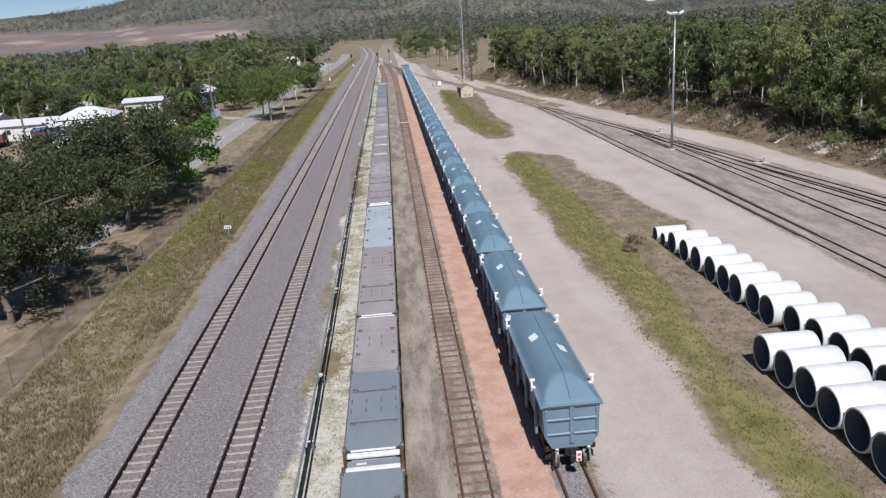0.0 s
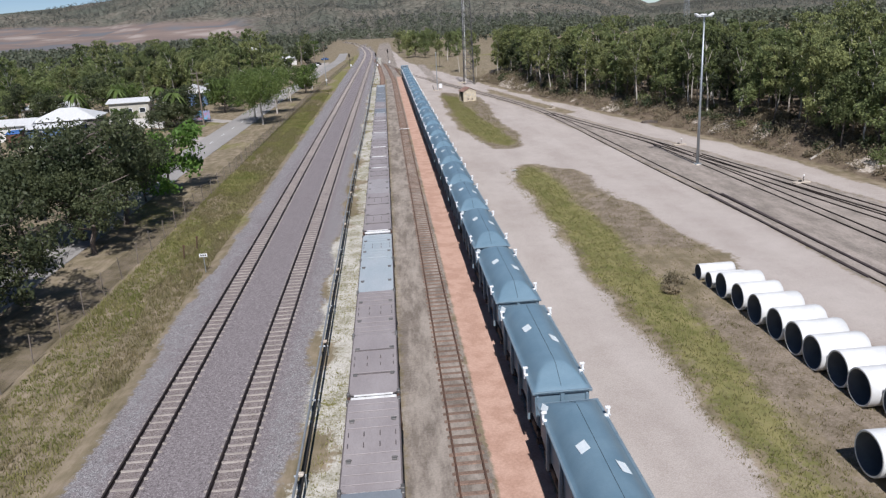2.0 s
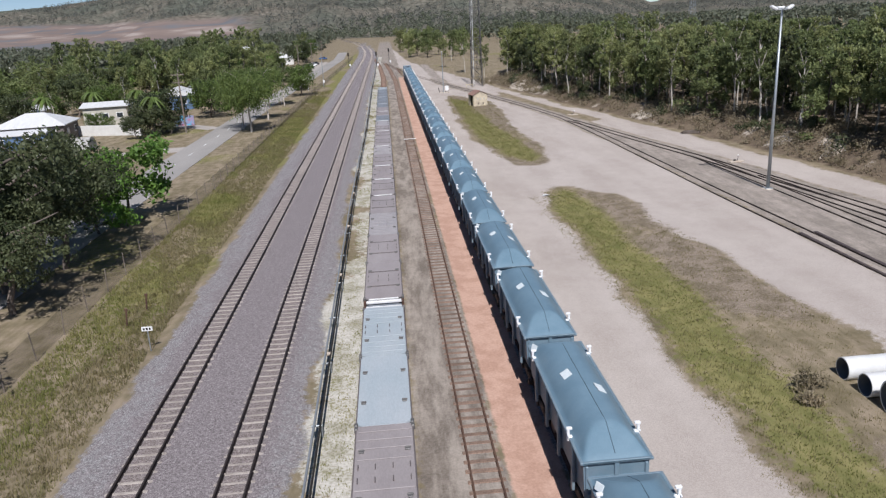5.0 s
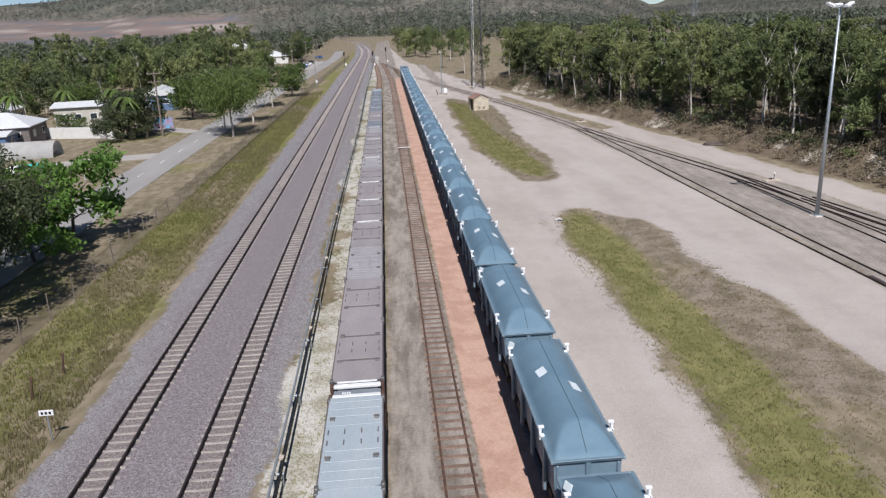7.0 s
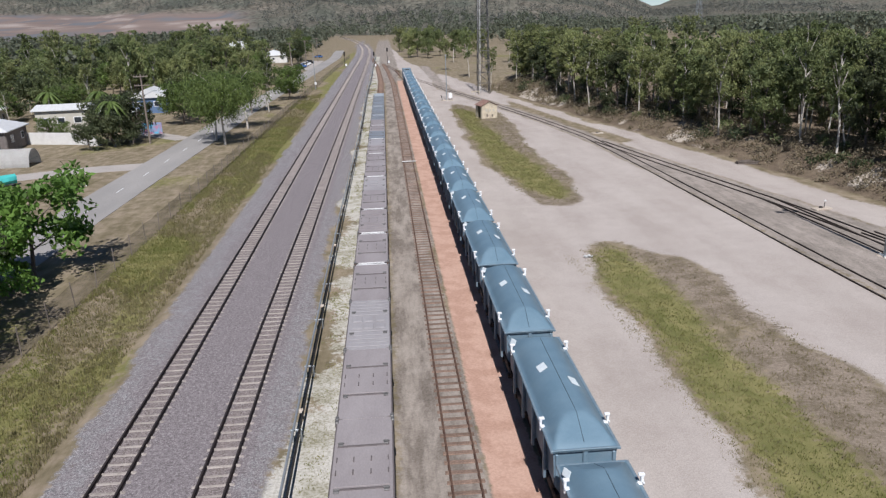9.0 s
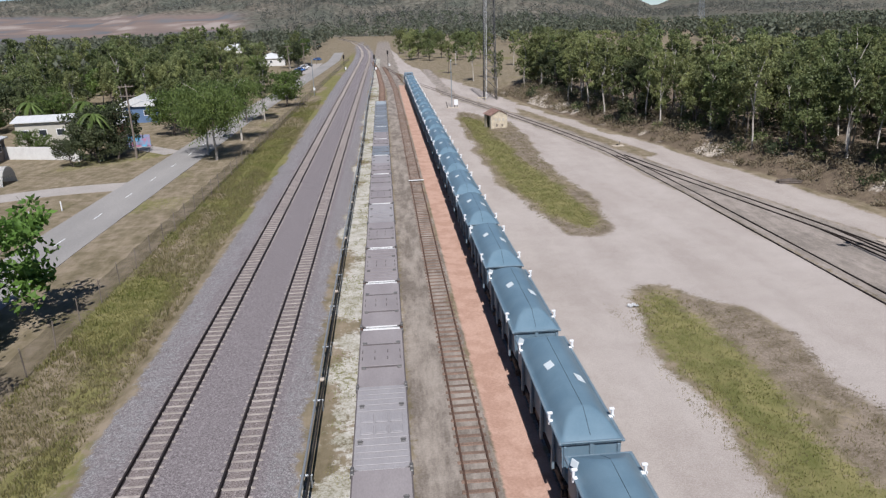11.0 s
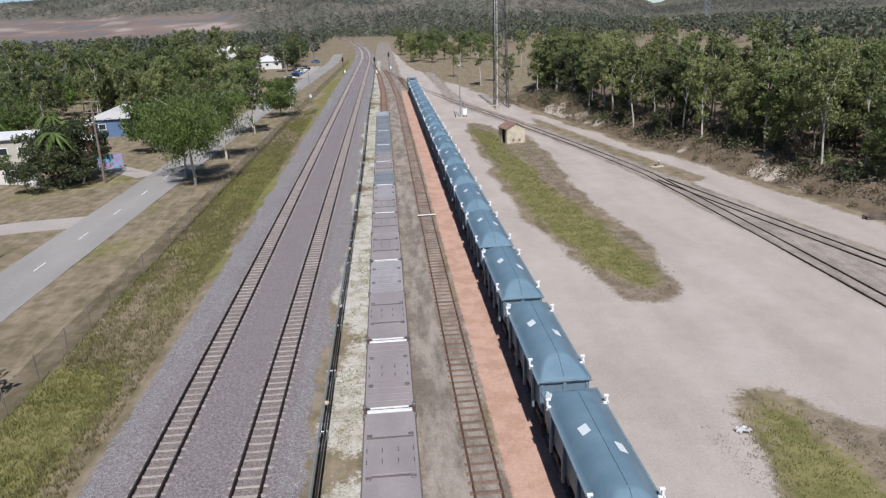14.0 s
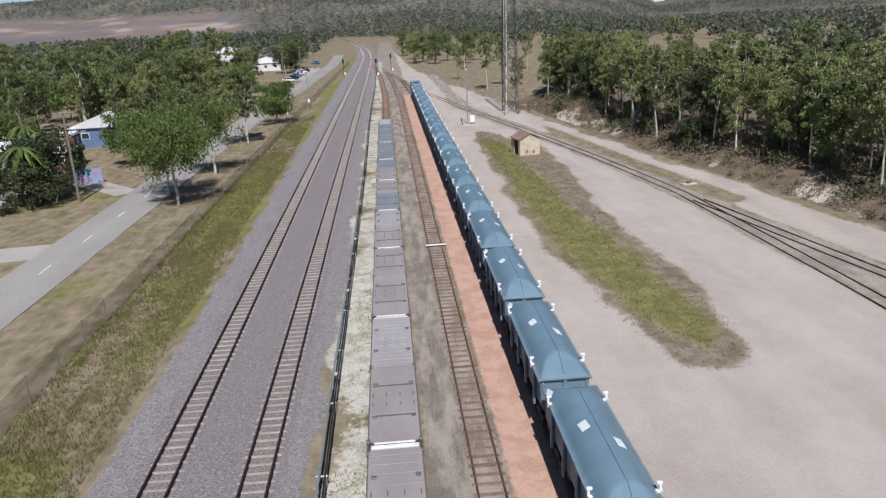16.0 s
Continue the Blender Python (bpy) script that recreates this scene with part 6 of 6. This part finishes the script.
for x, y, r_ in ((17.2, 52.0, 0.8), (16.6, 50.6, 0.5), (25.6, 219, 2.0), (28.3, 222.5, 1.7), (24.2, 223, 1.4)):
    n_ = 6
    cc = np.array([(rng.gauss(0, 0.4) * r_, rng.gauss(0, 0.4) * r_, r_ * rng.uniform(0.2, 0.7)) for _ in range(n_)])
    v, f = leaves(cc, np.full(n_, 0.6 * r_), 60, 0.15, rs, -0.5, 0.22)
    b_ = new("dry_tussock", np_mesh("dry_tussock", v, f, M_SHRUB))
    b_.matrix_basis = Matrix.Translation((x, y, gz(x, y) - 0.05))
    tagged(b_, "rust-brown dry tussock of grass", "tussock", "dry tussocks")


# ---- grass ----


def grass(name, x, y, hgt, material, label, blades=5):
    """Tufts of thin bent blades."""
    n = len(x)
    z = height(x, y)
    X, Y, Z, H = (np.repeat(a, blades) for a in (x, y, z, hgt))
    k = n * blades
    a = rs.uniform(0, 2 * np.pi, k)
    lean = rs.uniform(0.1, 0.7, k)
    w = 0.016 + 0.016 * rs.rand(k)
    H = H * rs.uniform(0.6, 1.2, k)
    bx, by = X + rs.normal(0, 0.10, k), Y + rs.normal(0, 0.10, k)
    tx, ty = bx + np.cos(a) * lean * H, by + np.sin(a) * lean * H
    px, py = -np.sin(a) * w, np.cos(a) * w
    v = np.stack([np.stack([bx - px, by - py, Z - 0.03], 1), np.stack([bx + px, by + py, Z - 0.03], 1), np.stack([tx, ty, Z + H], 1)], 1).reshape(-1, 3)
    f = np.arange(len(v)).reshape(-1, 3)
    return tagged(new(name, np_mesh(name, v, f, material)), label, "grass", kind="stuff")


def scatter(n, box, keep):
    x, y = rs.uniform(box[0], box[1], n), rs.uniform(box[2], box[3], n)
    k = keep(x, y)
    return x[k], y[k]


gx, gy = scatter(42000, (-20.8, -14.6, 15, 230), lambda x, y: (fbm(x * 1.6, y * 0.5, 6, 81) < 0.58) & (rs.rand(len(x)) < 0.9 * (1.25 - (y / 230))) & (x < -14.9 - 0.006 * np.clip(y - 30, 0, 250)))
grass("dry_grass", gx, gy, 0.12 + 0.24 * fbm(gx, gy, 5, 91), M_GRASS_D, "dry straw-coloured grass on the railway verge")
gx, gy = scatter(42000, (-20.8, -14.6, 15, 230), lambda x, y: (fbm(x * 1.6, y * 0.5, 6, 81) > 0.47 + 0.12 * (1 - sstep(55, 80, y))) & (x < -15.2 - 0.006 * np.clip(y - 30, 0, 250)))
grass("green_grass", gx, gy, 0.10 + 0.20 * fbm(gx, gy, 5, 92), M_GRASS_G, "green tufted grass on the railway verge")
gx, gy = scatter(70000, (10, 23, 12, 196), lambda x, y: (inside(x, y, GREEN_NEAR) | inside(x, y, GREEN_MID)) & (rs.rand(len(x)) < 0.55))
grass("green_grass", gx, gy, 0.05 + 0.09 * fbm(gx, gy, 5, 93), M_GRASS_G, "yellow-green grass between the gravel roads")
gx, gy = scatter(40000, (10, 23, 12, 196), lambda x, y: (inside(x, y, GRASS_NEAR) | inside(x, y, GRASS_MID)) & (rs.rand(len(x)) < 0.5))
grass("dry_grass", gx, gy, 0.05 + 0.10 * fbm(gx, gy, 5, 94), M_GRASS_D, "dry brown grass beside the stored pipes")
gx, gy = scatter(5000, (-4.6, -3.1, 15, 260), lambda x, y: fbm(x, y, 3, 83) > 0.50)
grass("green_grass", gx, gy, 0.05 + 0.10 * fbm(gx, gy, 5, 95), M_GRASS_G, "thin weeds in the chalky strip by the boxes", 4)

gx, gy = scatter(4200, (11.3, 13.4, 12, 92), lambda x, y: np.abs(x - 12.4 + 0.9 * (fbm(x, y, 3, 96) - 0.5)) < 0.45 * rs.rand(len(x)) + 0.1)
grass("dry_grass", gx, gy, 0.03 + 0.06 * rs.rand(len(gx)), M_GRASS_D, "clods and dry litter along the road edge", 4)

# ---- road, fence, houses on the town side ----


def slab(name, line, half, z, thick, material, label, category, parent=None):
    """A paved strip along a plan line, with real thickness."""
    c = resample(line, 2.0)
    d = np.gradient(c, axis=0)
    d /= np.linalg.norm(d, axis=1)[:, None]
    nr = np.stack([d[:, 1], -d[:, 0]], 1)
    k = len(c)
    wob = 0.12 * (fbm(c[:, 0] * 3, c[:, 1] * 3, 6, 95) - 0.5)
    L, R = c - nr * (half + wob)[:, None], c + nr * (half + wob)[:, None]
    zz = np.full(k, z)
    v = np.concatenate([np.column_stack([L, zz]), np.column_stack([R, zz]), np.column_stack([L, zz - thick]), np.column_stack([R, zz - thick])])
    f = []
    for i in range(k - 1):
        f += [(i, i + k, i + 1 + k, i + 1), (i, i + 1, i + 1 + 2 * k, i + 2 * k), (i + k, i + 3 * k, i + 1 + 3 * k, i + 1 + k)]
    ob = new(name, np_mesh(name, v, f, material))
    if parent is None:
        tagged(ob, label, category, kind="structure")
    else:
        ob.parent = parent
    return ob


ROAD_LINE = [(-30.0, -40), (-30.0, 60), (-30.2, 115), (-29.9, 150), (-29.9, 200), (-28.6, 260), (-26.8, 330), (-25.0, 420), (-28, 520)]
road_ob = slab("road", ROAD_LINE, 2.7, -0.34, 0.2, M_ROAD, "grey sealed street with worn white centre dashes", "road")
rc = resample(ROAD_LINE, 2.0)
bm = bmesh.new()
bm_box(bm, 0, 0, 0, 0.11, 2.2, 0.008)
dash = mesh_of("dash", bm, M_WHITE)
for y in np.arange(96, 330, 9.0):
    o = new("dash", dash)
    o.parent = road_ob
    o.matrix_basis = Matrix.Translation((float(np.interp(y, rc[:, 1], rc[:, 0])), float(y), -0.332))
slab("driveway", [(-32.5, 137.5), (-38, 138.2), (-45, 133.5), (-56, 128)], 2.3, -0.345, 0.1, M_DRIVE, "pale worn driveway off the street", "driveway")
slab("driveway", [(-32.5, 160.5), (-38, 166.5), (-43, 171)], 1.6, -0.345, 0.1, M_DRIVE, "pale worn driveway to a blue house", "driveway")
slab("car_park", [(-31, 330), (-33, 372), (-33.5, 400)], 4.5, -0.35, 0.1, M_DRIVE, "pale parking strip beside the street", "car park")


def fence_x(y):
    return -21.3 + 0.008 * (y - 35) if y < 260 else -19.5 + 0.012 * (y - 260)


fence = empty("chain_link_fence", Matrix.Identity(4), "sagging dark chain-link fence on steel posts", "fence", kind="structure")
bm = bmesh.new()
bm_tube(bm, (0, 0, 0), (0, 0, 1.75), 0.035, seg=6)
post_m = mesh_of("post", bm, M_TIMBER)
fy = np.arange(22, 420, 3.6)
rng = random.Random(12)
for y in fy:
    x = fence_x(y)
    o = part("post", post_m, None, fence)
    o.matrix_basis = Matrix.Translation((x, y, gz(x, y))) @ Matrix.Rotation(rng.uniform(-0.06, 0.06), 4, "X") @ Matrix.Rotation(rng.uniform(-0.05, 0.05), 4, "Y")
for a, b in zip(fy[:-1], fy[1:]):
    x0, x1 = fence_x(a), fence_x(b)
    z0, z1 = gz(x0, a), gz(x1, b)
    sag = rng.uniform(0.0, 0.1)
    vs = [(x0, a, z0 + 0.05), (x1, b, z1 + 0.05), (x1, b, z1 + 1.65), ((x0 + x1) / 2 + 0.05, (a + b) / 2, (z0 + z1) / 2 + 1.62 - sag), (x0, a, z0 + 1.65)]
    o = new("mesh_panel", np_mesh("mesh_panel", vs, [(0, 1, 2, 3, 4)], M_WIRE))
    o.parent = fence


def power_pole(x, y, hh, label, arms=2, r=0.16):
    root = empty("power_pole", Matrix.Translation((x, y, gz(x, y))), label, "power pole", "power poles")
    bm = bmesh.new()
    bm_tube(bm, (0, 0, -0.1), (0, 0, hh), r, r * 0.7, 8)
    part("pole", bm, M_TIMBER, root)
    for k in range(arms):
        bm = bmesh.new()
        bm_box(bm, 0, -0.12, hh - 0.35 - k * 1.3, 2.2, 0.10, 0.12, 0, 0.02)
        for xx in (-0.95, -0.5, 0.5, 0.95):
            bm_tube(bm, (xx, -0.12, hh - 0.28 - k * 1.3), (xx, -0.12, hh - 0.08 - k * 1.3), 0.045, seg=6)
        part("crossarm", bm, M_TIMBER, root)
    bm = bmesh.new()
    bm_tube(bm, (0, 0, hh * 0.70), (1.5, 0.3, hh * 0.76), 0.035, seg=5)
    bm_box(bm, 1.7, 0.34, hh * 0.76, 0.55, 0.2, 0.1, 0.2, 0.03)
    part("street_light", bm, M_GALV, root)
    return root


power_pole(-37.0, 157.5, 10.4, "weathered timber power pole with two crossarms and a street light")
power_pole(-63, 131, 8.5, "bare timber pole in a yard", 0, 0.2)
for x, y, hh in ((-34.6, 322, 10.5), (-32, 350, 10.5), (-31, 392, 10.5), (-46, 250, 10)):
    power_pole(x, y, hh, "timber power pole beside the street", 1)
pl_ = empty("lamp_post", Matrix.Translation((-19.3, 244.5, -0.45)), "slim pale pole with a small white box on the verge", "lamp post")
bm = bmesh.new()
bm_tube(bm, (0, 0, 0), (0, 0, 9.4), 0.09, 0.06, 8)
part("pole", bm, M_GALV, pl_)
bm = bmesh.new()
bm_box(bm, 0.1, -0.1, 1.6, 0.5, 0.35, 0.7, 0, 0.03)
part("box", bm, M_WHITE, pl_)
for x, y in ((-35.0, 126.5), (-36.4, 122.5), (-22.6, 232)):
    g = empty("guide_post", Matrix.Translation((x, y, gz(x, y))), "short white guide post by the street", "guide post", "guide posts")
    bm = bmesh.new()
    bm_box(bm, 0, 0, 0.5, 0.12, 0.05, 1.0, 0, 0.01)
    part("post", bm, M_WHITE, g)


def house(m, w, d, wall_h, roof_h, wall_mat, roof_mat, label, hip=True, windows=3, over=0.5):
    root = empty("house", m, label, "house", "houses")
    t = 0.14
    for nm, c, s in (("wall", (0, -d / 2, wall_h / 2), (w, t, wall_h)), ("wall", (0, d / 2, wall_h / 2), (w, t, wall_h)), ("wall", (-w / 2, 0, wall_h / 2), (t, d - t, wall_h)), ("wall", (w / 2, 0, wall_h / 2), (t, d - t, wall_h))):
        bm = bmesh.new()
        bm_box(bm, *c, *s)
        part(nm, bm, wall_mat, root)
    a, b, r = w / 2 + over, d / 2 + over, (min(w, d) / 2 if hip else 0)
    along = w >= d
    bm = bmesh.new()
    base = [bm.verts.new(v) for v in ((-a, -b, wall_h), (a, -b, wall_h), (a, b, wall_h), (-a, b, wall_h))]
    low = [bm.verts.new((v.co.x, v.co.y, wall_h - 0.14)) for v in base]
    if along:
        r0, r1 = bm.verts.new((-a + r, 0, wall_h + roof_h)), bm.verts.new((a - r, 0, wall_h + roof_h))
        fs = [(base[0], base[1], r1, r0), (base[2], base[3], r0, r1), (base[1], base[2], r1), (base[3], base[0], r0)]
    else:
        r0, r1 = bm.verts.new((0, -b + r, wall_h + roof_h)), bm.verts.new((0, b - r, wall_h + roof_h))
        fs = [(base[1], base[2], r1, r0), (base[3], base[0], r0, r1), (base[0], base[1], r0), (base[2], base[3], r1)]
    for f in fs:
        bm.faces.new(f)
    for k in range(4):
        bm.faces.new((base[k], low[k], low[(k + 1) % 4], base[(k + 1) % 4]))
    bm.faces.new(low)
    bmesh.ops.recalc_face_normals(bm, faces=bm.faces)
    part("roof", bm, roof_mat, root)
    for side in (-1, 1):
        for k in range(windows):
            x = w * (-0.5 + (k + 0.5) / windows)
            bm = bmesh.new()
            bm_box(bm, x, side * (d / 2 + 0.08), wall_h * 0.58, 1.3, 0.06, 1.1, 0, 0.01)
            wdw = part("window", bm, M_WHITE, root)
            bm = bmesh.new()
            bm_box(bm, x, side * (d / 2 + 0.115), wall_h * 0.58, 1.1, 0.02, 0.9)
            part("pane", bm, M_GLASS, wdw)
    for k in range(max(1, windows - 1)):
        y = d * (-0.5 + (k + 0.5) / max(1, windows - 1))
        bm = bmesh.new()
        bm_box(bm, w / 2 + 0.10, y, wall_h * 0.58, 0.06, 1.2, 1.1, 0, 0.01)
        wdw = part("window", bm, M_WHITE, root)
        bm = bmesh.new()
        bm_box(bm, w / 2 + 0.135, y, wall_h * 0.58, 0.02, 1.0, 0.9)
        part("pane", bm, M_GLASS, wdw)
    return root


def at_house(x, y, turn=0.0):
    return Matrix.Translation((x, y, -0.45)) @ Matrix.Rotation(turn, 4, "Z")


house(at_house(-62.5, 158, 0.12), 11, 9, 3.2, 1.9, M_WALL_GREY, M_ROOF_WHITE, "grey-walled house with a pale hipped iron roof")
house(at_house(-73, 154, 0.12), 11, 7, 3.0, 0.9, M_WALL_WHITE, M_ROOF_WHITE, "white shed with a shallow pale iron roof", False, 2)
house(at_house(-86, 160, 0.1), 10, 8, 3.4, 1.4, M_WALL_WHITE, M_ROOF_WHITE, "white shed with a pale roof among trucks", False, 2)
house(at_house(-56.0, 175, 0.1), 8, 6, 4.3, 0.7, M_WALL_CREAM, M_ROOF_WHITE, "cream house with a pale roof behind garden trees", False, 3)
house(at_house(-50.5, 205, 0.1), 8, 9, 3.4, 1.6, M_WALL_BLUE, M_ROOF_WHITE, "blue weatherboard house with a white gable roof", False, 2)
house(at_house(-55.0, 199, 0.1), 4, 4, 2.8, 0.3, M_WALL_BROWN, M_ROOF_WHITE, "small brown shed with a flat pale roof", False, 1, 0.2)
house(at_house(-49.5, 182, 0.05), 6, 5, 2.6, 0.4, M_WALL_BROWN, M_ROOF_WHITE, "low brown carport with a pale flat roof", False, 2, 0.4)
house(at_house(-78, 186, 0.1), 10, 8, 3.2, 1.8, M_WALL_CREAM, M_ROOF_WHITE, "cream house with a pale roof among trees")
house(at_house(-87, 495, 0.1), 22, 14, 5.0, 3.0, M_WALL_WHITE, M_ROOF_WHITE, "large white-roofed building beyond the trees")
house(at_house(-52, 402, 0.1), 12, 16, 3.4, 2.2, M_WALL_WHITE, M_ROOF_WHITE, "long white-roofed building near the car park")
house(at_house(-60, 370, 0.1), 10, 12, 3.4, 2.0, M_WALL_WHITE, M_ROOF_WHITE, "white-roofed house near the car park")
for k, (x, y) in enumerate(((-215, 420), (-195, 445), (-240, 470), (300, 900), (330, 915))):
    house(at_house(x, y, 0.3 * k), 14, 9, 3.4, 1.6, M_WALL_WHITE, M_ROOF_WHITE, "distant white building with a pale iron roof", False, 3)

house(at_house(-62.0, 150, 0.12), 9, 5, 2.6, 0.5, M_WALL_BLUE, M_ROOF_WHITE, "pale verandah roof in front of the grey-walled house", False, 2, 0.4)
block = empty("storage_container", at_house(-54.3, 125.2, 0.2), "plain white storage container standing in a yard", "container")
bm = bmesh.new()
bm_box(bm, 0, 0, 1.25, 2.4, 5.0, 2.4, 0, 0.04)
part("body", bm, M_WALL_WHITE, block)
for sgn in (-1, 1):
    bm = bmesh.new()
    bm_box(bm, sgn * 0.58, -2.53, 1.25, 1.08, 0.06, 2.2, 0, 0.02)
    leaf_ = part("door", bm, M_WHITE, block)
    bm = bmesh.new()
    bm_tube(bm, (sgn * 0.25, -2.60, 0.25), (sgn * 0.25, -2.60, 2.25), 0.025, seg=6)
    part("lock_bar", bm, M_GALV, leaf_)

# white boundary wall, painted fence, shade dome, covered boat, trucks, cars
wall_b = empty("boundary_wall", at_house(-51.7, 160.5, -0.30), "plain white boundary wall with a lower end block", "wall")
bm = bmesh.new()
bm_box(bm, 0, 0, 0.95, 12.4, 0.2, 1.9, 0, 0.02)
part("panel", bm, M_WALL_WHITE, wall_b)
bm = bmesh.new()
bm_box(bm, 6.9, -0.6, 0.7, 1.4, 1.2, 1.4, 0, 0.04)
part("end_block", bm, M_WALL_WHITE, wall_b)
mural = empty("painted_fence", at_house(-40.0, 168.6, -0.05), "blue fence panel with a faded red and white mural", "fence panel")
bm = bmesh.new()
bm_box(bm, 0, 0, 1.0, 3.6, 0.1, 1.9, 0, 0.01)
part("panel", bm, M_MURAL, mural)
for k in range(3):
    bm = bmesh.new()
    bm_box(bm, -2.2, 0.2 + k * 1.6, 1.0, 0.12, 1.4, 1.7, 0, 0.01)
    part("board", bm, M_TIMBER, mural)
dome = empty("dome_shelter", at_house(-51.6, 142.5, 0.02), "white tunnel-shaped fabric shelter", "shelter")
bm = bmesh.new()
seg = 14
ra = [[bm.verts.new((x, 1.9 * math.cos(math.pi * k / seg), 2.3 * math.sin(math.pi * k / seg))) for k in range(seg + 1)] for x in (-4.0, -1.3, 1.3, 4.0)]
for i in range(3):
    for k in range(seg):
        bm.faces.new((ra[i][k], ra[i][k + 1], ra[i + 1][k + 1], ra[i + 1][k]))
bmesh.ops.solidify(bm, geom=bm.faces[:], thickness=0.05)
part("cover", bm, M_WALL_WHITE, dome)
bm = bmesh.new()
for x in (-3.9, 3.9):
    bm_box(bm, x, 0, 1.0, 0.1, 2.6, 0.08)
part("frame", bm, M_GALV, dome)
boat = empty("covered_boat", at_house(-46.0, 127.0, 0.75), "small boat on a trailer under a teal and white cover", "boat")
bm = bmesh.new()
for nm_, mt_, x0, x1 in (("teal_cover", M_TEAL, 0, 3.0), ("white_cover", M_WHITE, -3.0, -0.04)):
    bm = bmesh.new()
    rings = []
    for i in range(6):
        x = x0 + (x1 - x0) * i / 5
        w = 1.0 * (1 - max(0, x / 3.2) ** 3 * 0.7)
        rings.append([bm.verts.new((x, w * c, 0.75 + z)) for c, z in ((-1, 0), (-0.8, 0.42), (0, 0.66), (0.8, 0.42), (1, 0), (0.5, -0.4), (-0.5, -0.4))])
    for a, b in zip(rings[:-1], rings[1:]):
        for k in range(7):
            bm.faces.new((a[k], a[(k + 1) % 7], b[(k + 1) % 7], b[k]))
    bm.faces.new(rings[0])
    bm.faces.new(rings[-1][::-1])
    part(nm_, bm, mt_, boat)
bm = bmesh.new()
bm_box(bm, 0, 0, 0.34, 5.0, 1.1, 0.12, 0, 0.02)
part("trailer", bm, M_GALV, boat)
for s in (-0.8, 0.8):
    bm = bmesh.new()
    bm_tube(bm, (-0.6, s - 0.09, 0.30), (-0.6, s + 0.09, 0.30), 0.30, seg=14)
    part("wheel", bm, M_BLACK, boat)


def tip_truck(m, tarp, label):
    root = empty("tip_truck", m, label, "truck", "parked trucks")
    bm = bmesh.new()
    bm_box(bm, 0, 0, 1.75, 2.4, 5.6, 1.5, 0, 0.08)
    part("body", bm, M_WALL_BROWN, root)
    bm = bmesh.new()
    bm_box(bm, 0, 0, 2.60, 2.5, 5.7, 0.28, 0, 0.12)
    part("tarpaulin", bm, tarp, root)
    bm = bmesh.new()
    bm_box(bm, 0, 4.1, 1.7, 2.3, 1.9, 2.0, 0, 0.2)
    part("cab", bm, M_WALL_WHITE, root)
    bm = bmesh.new()
    bm_box(bm, 0, 0.7, 0.8, 1.2, 8.2, 0.3, 0, 0.03)
    part("chassis", bm, M_BLACK, root)
    for y in (-1.8, -0.6, 4.0):
        for s in (-1, 1):
            bm = bmesh.new()
            bm_tube(bm, (s * 0.85, y, 0.5), (s * 1.2, y, 0.5), 0.5, seg=16)
            part("wheel", bm, M_BLACK, root)
    return root


tip_truck(at_house(-66.2, 143.2, 0.35), M_ROOF_BLUE, "tip truck with a blue tarpaulin parked in a yard")
tip_truck(at_house(-73.5, 142.5, 0.35), M_WALL_WHITE, "tip truck with a pale tarpaulin parked in a yard")


def car(m, paint, label):
    root = empty("parked_car", m, label, "car", "parked cars")
    bm = bmesh.new()
    bm_box(bm, 0, 0, 0.62, 1.78, 4.3, 0.62, 0, 0.16)
    part("body", bm, paint, root)
    bm = bmesh.new()
    bm_box(bm, 0, -0.2, 1.12, 1.5, 2.2, 0.52, 0, 0.2)
    part("cabin", bm, M_GLASS, root)
    bm = bmesh.new()
    bm_box(bm, 0, -0.2, 1.40, 1.3, 1.7, 0.06, 0, 0.025)
    part("roof", bm, paint, root)
    for y in (-1.35, 1.35):
        for s in (-1, 1):
            bm = bmesh.new()
            bm_tube(bm, (s * 0.72, y, 0.31), (s * 0.9, y, 0.31), 0.31, seg=14)
            part("wheel", bm, M_BLACK, root)
    return root


for k, y in enumerate((326, 337, 348, 358, 368, 377, 430)):
    car(Matrix.Translation((-33.8 + 0.3 * (k % 2), y, -0.35)) @ Matrix.Rotation(0.9, 4, "Z"), (M_WHITE, M_BLACK, M_ROOF_BLUE, M_WHITE)[k % 4], ("white car parked beside the street", "dark car parked beside the street", "blue car parked beside the street", "white car parked beside the street")[k % 4])
lattice_tower(330, 830, 44, 7, 1.5, 9, M_GALV, "power_pylon", "grey lattice power pylon far across the fields", 0.16, -0.5)
